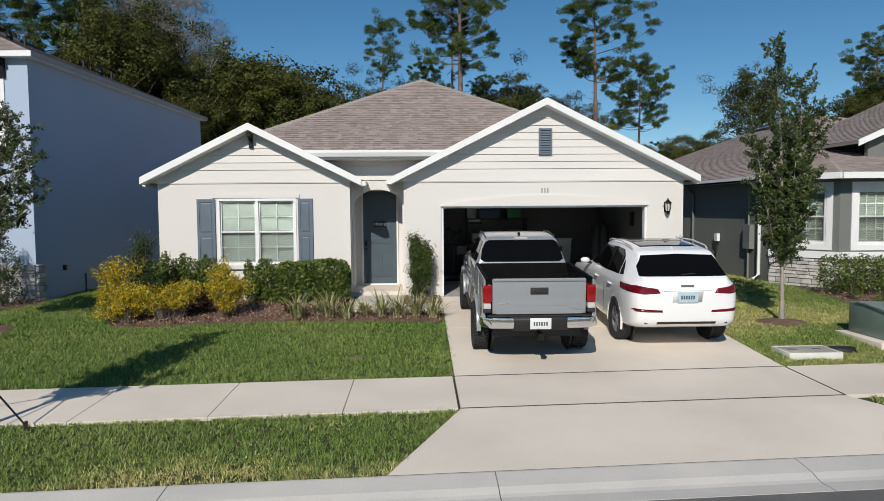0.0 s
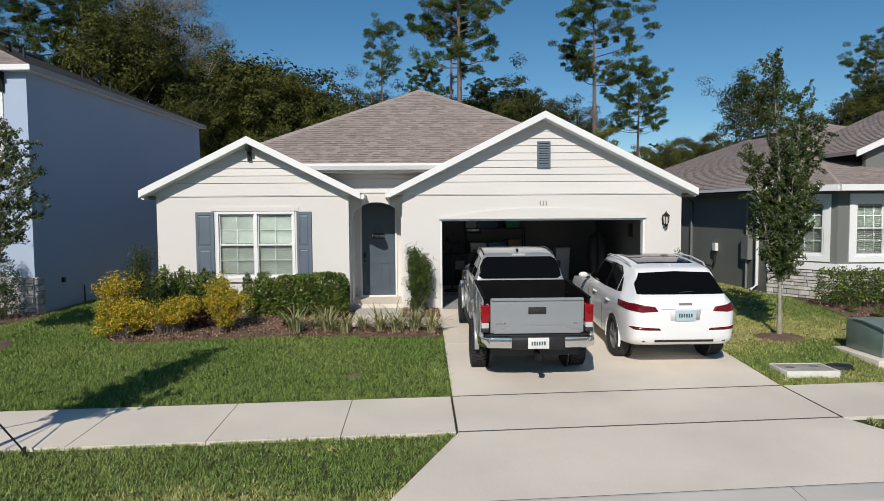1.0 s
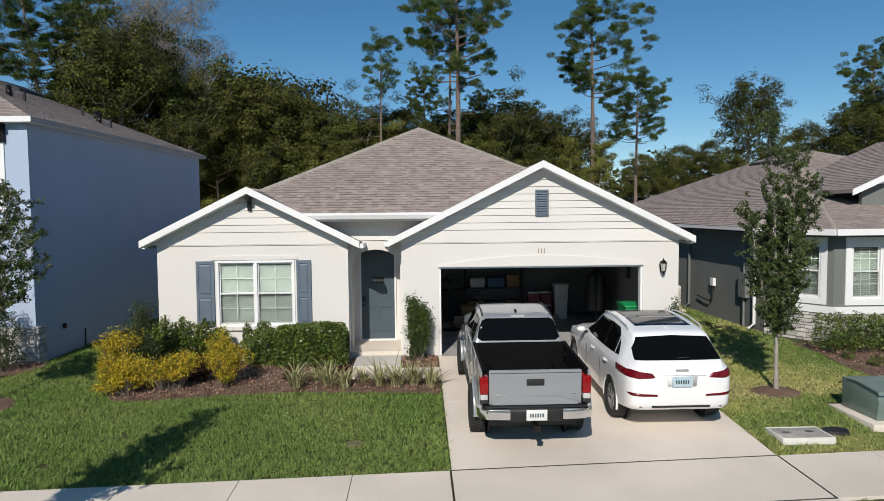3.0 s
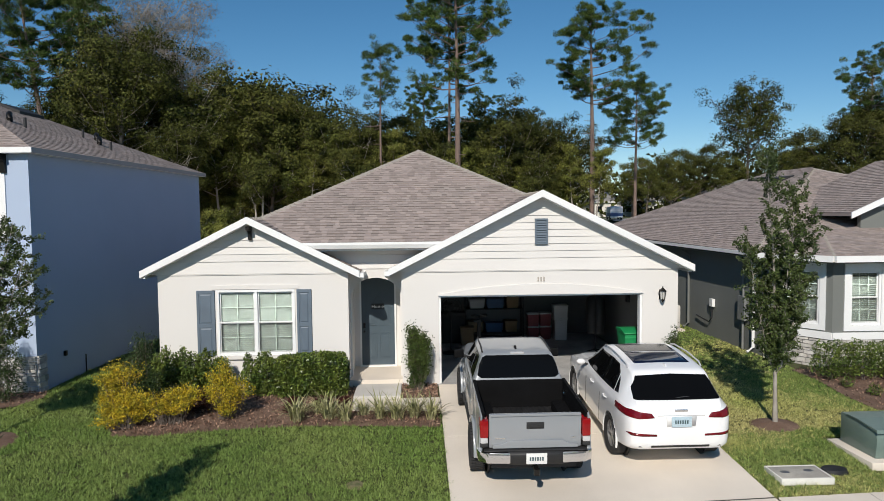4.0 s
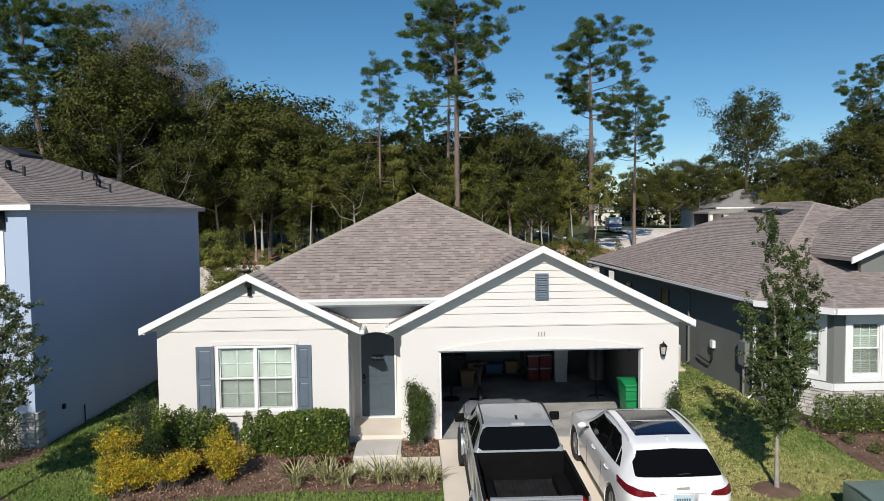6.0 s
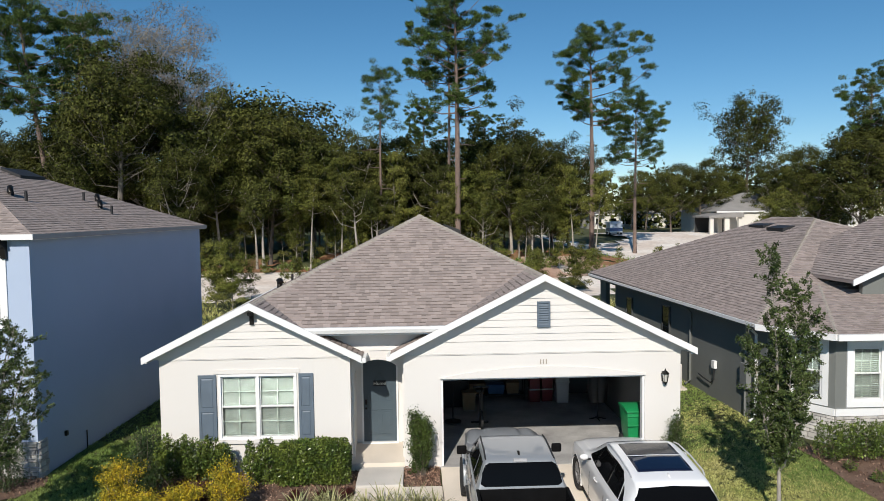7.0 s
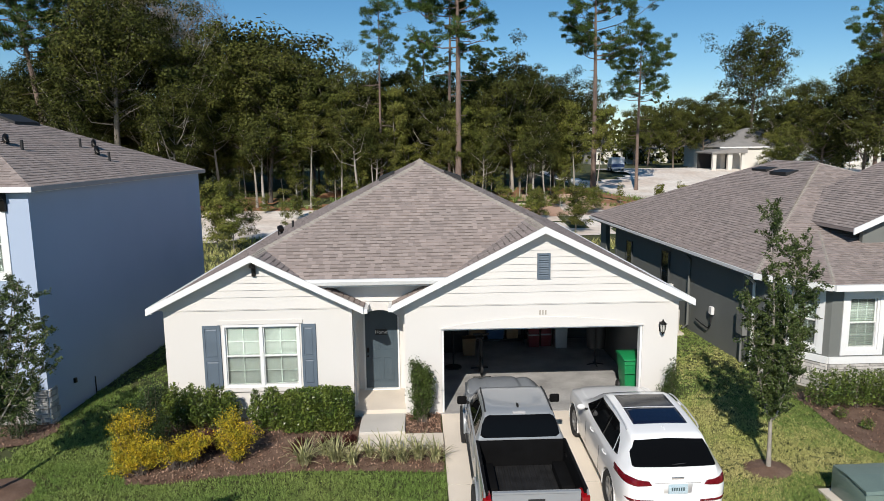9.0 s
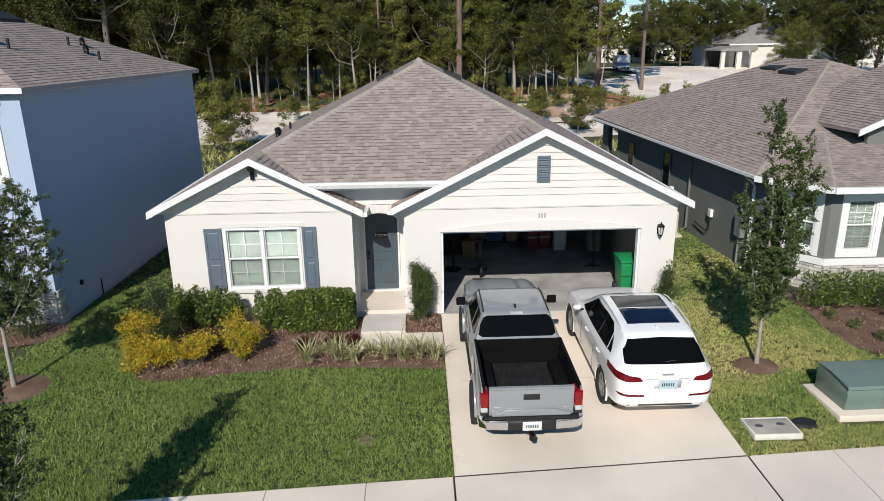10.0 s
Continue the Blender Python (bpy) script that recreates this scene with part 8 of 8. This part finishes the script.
# hedges, golden shrubs, strap-leaved clumps
GH = "clipped green hedge shrub before the window"
bush("hedge", GH, "hedge", (-2.92, 14.85, -0.02), [((0.0, 0.0, 0.47), (0.82, 0.36, 0.46)), ((0.35, 0.0, 0.5), (0.46, 0.37, 0.47)), ((-0.4, 0.02, 0.46), (0.42, 0.36, 0.47))], 20000, 0.060, 0.036, "leaf_hedge", 51, bumps=0.06, inner=0.75, power=6)
bush("hedge", "loose untrimmed green shrub joining the clipped hedge", "hedge", (-4.06, 14.88, -0.02), [((0.10, 0.0, 0.44), (0.36, 0.34, 0.44)), ((-0.22, 0.05, 0.40), (0.27, 0.28, 0.40)), ((0.05, 0.05, 0.80), (0.20, 0.18, 0.2)), ((-0.30, 0.0, 0.74), (0.10, 0.10, 0.24))], 5600, 0.060, 0.034, "leaf_hedge", 50, bumps=0.25, stems=9)
bush("hedge", "loose green hedge shrub before the window", "hedge", (-5.72, 14.9, 0), [((-0.75, 0.0, 0.5), (0.38, 0.4, 0.48)), ((-0.35, 0.05, 0.56), (0.38, 0.38, 0.44)), ((0.05, 0.0, 0.54), (0.38, 0.38, 0.46)), ((0.45, 0.1, 0.48), (0.36, 0.36, 0.44)), ((0.70, 0.15, 0.40), (0.26, 0.3, 0.40)), ((-0.5, 0, 0.98), (0.10, 0.1, 0.18)), ((-0.1, 0, 1.0), (0.07, 0.07, 0.16)), ((0.4, 0, 0.95), (0.07, 0.07, 0.14))], 12000, 0.060, 0.035, "leaf_hedge", 52, bumps=0.24)
spray_shrub("upright_shrub", "dark green upright shrub among golden bushes", "shrub", (-6.3, 13.65, -0.02), [((0.06, 0, 0.6), (0.36, 0.34, 0.45)), ((0.06, 0, 1.1), (0.26, 0.24, 0.34)), ((0.10, 0.05, 1.5), (0.24, 0.2, 0.2))], 110, 60, 0.05, 0.024, "leaf_dark", 52)
YL = "golden yellow-leaved shrub in mulch"
spray_shrub("golden_shrub", YL, "shrub", (-6.60, 13.25, -0.03), [((-0.06, 0.1, 0.70), (0.34, 0.34, 0.36)), ((0.10, 0.15, 1.02), (0.34, 0.24, 0.14)), ((-0.02, -0.05, 0.36), (0.30, 0.3, 0.28))], 80, 85, 0.044, 0.023, "leaf_gold", 54, "golden shrubs")
spray_shrub("golden_shrub", YL, "shrub", (-6.22, 12.98, -0.06), [((0.0, 0.0, 0.38), (0.42, 0.34, 0.30)), ((-0.34, -0.1, 0.16), (0.28, 0.2, 0.18))], 72, 80, 0.044, 0.023, "leaf_gold", 53, "golden shrubs")
spray_shrub("golden_shrub", YL, "shrub", (-5.52, 13.10, -0.05), [((-0.22, -0.02, 0.36), (0.34, 0.3, 0.28)), ((0.10, 0.05, 0.42), (0.32, 0.3, 0.26)), ((0.38, 0.14, 0.54), (0.34, 0.26, 0.2))], 80, 80, 0.044, 0.023, "leaf_gold", 55, "golden shrubs")
spray_shrub("golden_shrub", YL, "shrub", (-4.45, 13.35, -0.03), [((0, 0, 0.56), (0.46, 0.38, 0.24)), ((-0.04, 0.05, 0.88), (0.26, 0.24, 0.2)), ((0.0, -0.1, 0.2), (0.16, 0.16, 0.2))], 82, 80, 0.044, 0.023, "leaf_gold", 56, "golden shrubs")
for x, y, s, sd in ((-5.15, 13.85, 1.0, 61), (-3.15, 13.75, 0.62, 62), (-2.55, 13.85, 0.62, 63), (-2.1, 14.0, 0.5, 64)):
    bush("red_shrub", "low reddish-leaved shrub in mulch", "shrub", (x, y, gz_at(x, y)), [((0, 0, 0.26 * s), (0.32 * s, 0.32 * s, 0.27 * s))], 1300, 0.06, 0.026, "leaf_red", sd, "red shrubs", stems=3)
spray_shrub("column_shrub", "narrow upright green shrub against the wall", "shrub", (-0.5, 15.12, 0.0), [((0, 0, 0.34), (0.22, 0.2, 0.34)), ((0.0, 0.0, 0.75), (0.25, 0.22, 0.34)), ((-0.05, 0.02, 1.14), (0.22, 0.2, 0.28)), ((-0.14, 0, 1.38), (0.10, 0.1, 0.14)), ((0.17, 0, 0.95), (0.12, 0.12, 0.42))], 190, 62, 0.05, 0.026, "leaf_column", 57, tuft=0.06, foot=0.3)
spray_shrub("column_shrub", "narrow green shrub at the garage corner", "shrub", (5.45, 15.15, 0.0), [((0, 0, 0.34), (0.24, 0.2, 0.34)), ((0.02, 0.0, 0.75), (0.22, 0.18, 0.32)), ((0.08, 0, 1.1), (0.12, 0.1, 0.28))], 90, 60, 0.045, 0.022, "leaf_tree", 58, tuft=0.06, foot=0.3)
bush("shrub", "straggly green shrub at the corner of the blue house", "shrub", (-9.75, 14.75, -0.03), [((0, 0, 0.45), (0.42, 0.36, 0.45)), ((0.1, 0, 0.95), (0.34, 0.3, 0.4)), ((-0.1, 0, 1.4), (0.2, 0.2, 0.3))], 5200, 0.05, 0.022, "leaf_dark", 59, stems=14, bumps=0.3)


def strap_clump(x, y, s, seed, label):
    rng = np.random.default_rng(seed)
    t = thing("strap_plant", label, "plant", "strap-leaved clumps", at=(x, y, gz_at(x, y) + 0.03))
    v, f = [], []
    for k in range(85):
        a, out, h = rng.uniform(0, 6.28), rng.uniform(0.08, 0.46) * s, rng.uniform(0.24, 0.64) * s
        d = np.array((math.cos(a), math.sin(a)))
        n = np.array((-d[1], d[0])) * rng.uniform(0.007, 0.014)
        b0 = d * rng.uniform(0, 0.05) + rng.normal(size=2) * 0.035 * s
        b, droop = len(v), rng.uniform(0.1, 0.65)
        for q, w in ((0, 0.8), (0.4, 1.0), (0.75, 0.8), (1.0, 0.1)):
            p = b0 + d * out * q ** 1.6
            z = h * (q - droop * q ** 3)
            v += [(p[0] + n[0] * w, p[1] + n[1] * w, z), (p[0] - n[0] * w, p[1] - n[1] * w, z)]
        f += [(b, b + 1, b + 3, b + 2), (b + 2, b + 3, b + 5, b + 4), (b + 4, b + 5, b + 7, b + 6)]
    flat("leaves", v, f, "leaf_strap", t)


for i, (x, y, s) in enumerate(((-2.98, 13.2, 1.3), (-2.35, 13.32, 1.15), (-2.0, 13.2, 1.05), (-1.3, 13.3, 1.1), (-0.95, 13.25, 1.25), (-0.6, 13.3, 1.2), (-0.24, 13.2, 1.05), (-2.6, 13.6, 0.8), (-1.65, 13.5, 0.8))):
    strap_clump(x, y, s, 70 + i, "clump of pale striped strap leaves in mulch")

# grey house hedge
for i, (x, y, w) in enumerate(((9.55, 15.3, 0.55), (10.4, 15.35, 0.55), (11.2, 15.3, 0.6), (12.2, 15.3, 0.7), (13.3, 15.3, 0.7))):
    bush("hedge", "rounded green hedge shrub before the grey house", "hedge", (x, y, -0.02), [((-0.2, 0, 0.48), (w * 0.75, 0.42, 0.48)), ((0.25, 0.05, 0.46), (w * 0.7, 0.42, 0.46))], 2900, 0.06, 0.034, "leaf_hedge", 80 + i, "grey house hedge")
bush("shrub", "large dark green shrub by the grey house", "shrub", (11.0, 14.55, -0.05), [((0, 0, 0.6), (0.5, 0.4, 0.5)), ((0.3, 0.1, 0.95), (0.35, 0.3, 0.3))], 1800, 0.06, 0.03, "leaf_dark", 90)
for i, (x, y) in enumerate(((9.75, 14.2), (10.0, 13.6), (9.5, 14.8), (10.6, 13.4))):
    bush("small_shrub", "small yellow-green plant in mulch", "plant", (x, y, gz_at(x, y)), [((0, 0, 0.14), (0.16, 0.16, 0.15))], 260, 0.05, 0.024, "leaf_hedge", 95 + i, "small plants", stems=2)


# near trees with staked trunks
def upright_tree(name, label, at, leaders, reach, low, per_m, seed, trunk_r=0.045, length=0.06, width=0.028, rise=0.9, gap=0.085):
    """A slim young tree: leaders (dx, dy, top, fork height) with rising side twigs, and leaves along the twigs."""
    rng = np.random.default_rng(seed)
    t = thing(name, label, "tree", at=at)
    bm = bm_new()
    pts, dirs = [], []
    for i, (dx, dy, top, fork) in enumerate(leaders):
        start = np.array((0, 0, -0.06)) if i == 0 else np.array((leaders[0][0] * (fork / leaders[0][2]) ** 1.5, leaders[0][1] * (fork / leaders[0][2]) ** 1.5, fork))
        end = np.array((dx, dy, top))
        wob = rng.uniform(0, 6, 2)
        def axis(f):
            bend = np.array((f ** (1.5 if i == 0 else 0.65),) * 2 + (f,))
            return start + (end - start) * bend + np.array((math.sin(5 * f + wob[0]), math.sin(4 * f + wob[1]), 0)) * 0.035 * f
        fs = np.linspace(0, 1, 9)
        r0 = trunk_r * (1 if i == 0 else 0.5)
        tube(bm, [axis(f) for f in fs], [r0 * (1 - 0.88 * f) * (1.3 if f == 0 and i == 0 else 1) for f in fs], 7)
        z = max(low, fork + 0.1)
        k = rng.integers(0, 9)
        while z < top - 0.03:
            f = (z - start[2]) / (top - start[2])
            base = axis(f)
            left = top - z
            far = min(reach * rng.uniform(0.45, 1.15), 0.10 + 0.42 * left) * (0.75 if z < low + 0.35 else 1)
            a = k * 2.4 + rng.uniform(-0.5, 0.5)
            d = np.array((math.cos(a), math.sin(a), rise * rng.uniform(0.3, 1.3)))
            tip = base + d * far
            mid = base + d * far * 0.5 + np.array((0, 0, -0.08 * far)) + rng.normal(size=3) * 0.05 * far
            tube(bm, [base, mid, tip], [0.009, 0.006, 0.002], 4, False)
            twigs = [(base, tip)]
            for j in range(2 + int(far * 5)):
                q = base + (tip - base) * rng.uniform(0.3, 0.95)
                o = rng.normal(size=3) * 0.17 * (0.5 + far) + np.array((0, 0, 0.08))
                tube(bm, [q, q + o], [0.004, 0.0015], 3, False)
                twigs.append((q, q + o))
            for p, q in twigs:
                n = int(per_m * np.linalg.norm(q - p) * rng.uniform(0.5, 1.3)) + 3
                w = rng.uniform(0.25, 1.05, n)[:, None]
                pts.append(p + (q - p) * w + rng.normal(size=(n, 3)) * 0.024)
                dirs.append(np.tile((q - p) / (np.linalg.norm(q - p) + 1e-6), (n, 1)))
            z += gap * rng.uniform(0.6, 1.4)
            k += 1
    part("trunk", bm, "bark_pale", t, "", 60)
    o = new("crown", leaf_mesh("crown", np.concatenate(pts), length, width, rng, "leaf_tree", lean=np.concatenate(dirs) * 0.8))
    o.parent = t
    return t


zt = gz_at(6.62, 12.62)
upright_tree("young_tree", "slim young broadleaf tree in a mulch ring", (6.62, 12.62, zt),
             [(-0.24, 0, 5.4, 0), (0.36, 0.05, 4.8, 1.3), (0.6, -0.1, 4.15, 1.5), (-0.6, 0.1, 3.7, 1.2), (0.05, -0.35, 3.6, 1.2), (0.0, 0.35, 3.8, 1.25), (0.48, 0.2, 3.0, 1.1), (-0.55, -0.2, 2.8, 1.1), (0.2, -0.35, 2.6, 1.0)], 0.28, 1.15, 210, 101, gap=0.095)
zt = gz_at(-8.86, 12.45)
upright_tree("young_tree", "staked young broadleaf tree on the lawn", (-8.86, 12.45, zt),
             [(0.1, 0, 4.7, 0), (0.75, 0.1, 4.2, 1.4), (1.15, -0.2, 3.6, 1.5), (-0.8, 0.1, 4.0, 1.3), (0.4, 0.6, 4.2, 1.3), (0.2, -0.7, 3.8, 1.3), (1.35, 0.2, 2.9, 1.5), (-0.9, -0.3, 3.2, 1.4), (1.0, -0.5, 2.5, 1.4)], 0.50, 1.5, 175, 102, 0.05, 0.056, 0.027, 0.5, 0.11)
zt = gz_at(-5.72, 6.7)
upright_tree("street_tree", "young street tree guyed on the verge", (-5.72, 6.7, zt),
             [(0, 0, 4.2, 0), (0.3, 0.05, 3.6, 1.3), (-0.28, 0.1, 3.5, 1.3), (0.1, 0.35, 3.4, 1.3), (0.05, -0.35, 3.3, 1.3), (0.55, 0.1, 2.7, 1.4), (-0.4, -0.2, 2.7, 1.3), (0.6, -0.2, 2.3, 1.3)], 0.32, 1.4, 140, 103, 0.05, 0.06, 0.028, gap=0.10)
guy = thing("tree_stake", "dark guy straps holding a street tree", "stake", at=(-5.72, 6.7, zt))
for dx, dy in ((0.70, 0.62), (-0.9, 0.8), (0.2, -1.0)):
    bm = bm_new()
    tube(bm, [(0, 0, 1.6), (dx, dy, ground_z(-5.75 + dx, 6.7 + dy) - zt + 0.02)], 0.011, 5)
    part("strap", bm, "black", guy)
    bm = bm_new()
    tube(bm, [(dx * 0.97, dy * 0.97, -0.06), (dx, dy, 0.14)], 0.018, 6)
    part("peg", bm, "black", guy)
for x, y, r in ((6.62, 12.62, 0.5), (-8.86, 12.45, 0.72)):
    bm = bm_new()
    n = 18
    ring = [bm.verts.new((x + r * math.cos(6.283 * k / n) * (1 + 0.1 * math.sin(3 * k)), y + r * 0.8 * math.sin(6.283 * k / n), gz_at(x, y + r * 0.8 * math.sin(6.283 * k / n)) + 0.005)) for k in range(n)]
    c = bm.verts.new((x, y, gz_at(x, y) + 0.09))
    for k in range(n):
        bm.faces.new((ring[k], ring[(k + 1) % n], c))
    tagged(part("mulch_ring", bm, "mulch", None), "ring of brown mulch round a young tree", "mulch bed", kind="structure")

# ---- grass ----
def blades(name, rng, n, region, material, height, width, keep):
    x0, x1, y0, y1 = region
    q = rng.uniform((x0, y0), (x1, y1), (n // 7, 2))
    q = q[np.array([keep(a, b) for a, b in q])]
    tall = rng.uniform(0.6, 1.3, len(q))
    p = np.repeat(q, 7, axis=0)
    p = p + rng.normal(size=p.shape) * 0.024
    z = np.repeat(np.array([ground_z(a, b) for a, b in q]), 7) - 0.03
    n = len(p)
    a = rng.uniform(0, 6.283, n)
    d = np.stack([np.cos(a), np.sin(a)], 1)
    h = 0.82 * height * rng.uniform(0.5, 1.2, n) * np.repeat(tall, 7)
    lean = rng.uniform(0.2, 1.5, n) * h
    s = np.stack([-d[:, 1], d[:, 0]], 1) * width * rng.uniform(0.8, 1.6, n)[:, None] / 2
    v = np.zeros((n, 3, 3))
    v[:, 0, :2], v[:, 1, :2], v[:, 2, :2] = p - s, p + s, p + d * lean[:, None]
    v[:, 0, 2], v[:, 1, 2], v[:, 2, 2] = z, z, z + h
    me = bpy.data.meshes.new(name)
    me.vertices.add(3 * n)
    me.vertices.foreach_set("co", v.astype(np.float32).ravel())
    me.loops.add(3 * n)
    me.loops.foreach_set("vertex_index", np.arange(3 * n, dtype=np.int32))
    me.polygons.add(n)
    me.polygons.foreach_set("loop_start", np.arange(0, 3 * n, 3, dtype=np.int32))
    me.update(calc_edges=True)
    me.materials.append(M[material])
    return tagged(new(name, me), "mown lawn grass with uneven blades" if material == "grass" else "thin yellowing lawn grass", "grass", kind="stuff")


def s_of(x, y):
    return y - SKEW * x


def dry(x, y):
    """How dry the turf is: more towards the kerb and on the far side of the drive."""
    s = s_of(x, y)
    v = 0.15 + 0.55 * noise.noise((x * 0.5, y * 0.5, 1.0)) + 0.25 * noise.noise((x * 2.1, y * 2.1, 4.0))
    if s < 7.8:
        v += 0.6 * max(0, (6.9 - s) / 1.0) - 0.2 + 0.25 * max(0, min(1, (x + 6) / 5))
    if x > 5:
        v += 0.55 if y < 15.5 else 0.36
    if x < 0 and s > 9.3:
        v -= 0.35
    return v


def lawn_left(x, y):
    return s_of(x, y) > 9.31 and x < DL - 0.01 and not inside(x, y, bed_edge) and not inside(x, y, left_bed) and not (x > -6.55 and y > 15.4) and not (-1.97 < x and y > 13.7) and not (x < -9.25 and y > 15.4) and math.hypot(x + 8.86, (y - 12.45) * 1.2) > 0.68 and math.hypot(x + 1.55, y - 10.4) > 0.16


def lawn_right(x, y):
    return s_of(x, y) > 9.31 and x > DR + 0.01 and not inside(x, y, right_bed) and not (x < 5.78 and y > 15.4) and not (x > 9.2 and y > 16) and math.hypot(x - 6.62, (y - 12.62) * 1.2) > 0.46 and not (7.18 < x < 9.08 and 10.4 < y < 11.95) and not (5.36 < x < 6.3 and 10.0 < y < 10.64) and not (6.3 < x < 6.73 and 10.35 < y < 10.67)


def verge_left(x, y):
    s = s_of(x, y)
    return 5.95 < s < 7.79 and x < -0.85 + 0.83 * (s - 5.95) / 1.85


def verge_right(x, y):
    s = s_of(x, y)
    return 5.95 < s < 7.79 and x > 5.95 - 0.8 * (s - 5.95) / 1.85


gr_ = np.random.default_rng(77)
jobs = ((50000, (-9.4, -6.4, 13.2, 18), lawn_left, 0.07, 0.012), (360000, (-14, 0, 8.3, 13.6), lawn_left, 0.07, 0.011), (60000, (-10, -5, 13.6, 30), lawn_left, 0.075, 0.016), (20000, (-30, -12, 8, 15.4), lawn_left, 0.08, 0.02),
        (190000, (-13, 0, 5.0, 8.0), verge_left, 0.055, 0.009), (160000, (5, 9.3, 9.4, 16), lawn_right, 0.065, 0.011), (130000, (5.7, 9.3, 16, 34), lawn_right, 0.052, 0.014), (70000, (9.2, 17, 9.7, 14), lawn_right, 0.065, 0.011), (16000, (5, 14, 6, 8.8), verge_right, 0.062, 0.0095))
for n, region, keep, h, w in jobs:
    blades("grass", gr_, int(n * 0.8), region, "grass", h, w, lambda x, y: keep(x, y) and dry(x, y) < 0.55 + 0.25 * random.random())
    blades("grass", gr_, int(n * 0.8), region, "grass_dry", h * 0.85, w, lambda x, y: keep(x, y) and dry(x, y) > 0.30 + 0.35 * random.random())
# rough scrub on the open ground behind
blades("grass", gr_, 60000, (-40, 50, 31, 50), "grass_dry", 0.35, 0.05, lambda x, y: noise.noise((x * 0.2, y * 0.2, 7)) > -0.15)
blades("grass", gr_, 30000, (-60, 60, 61, 69), "grass", 0.6, 0.06, lambda x, y: noise.noise((x * 0.3, y * 0.4, 17)) > 0.05)
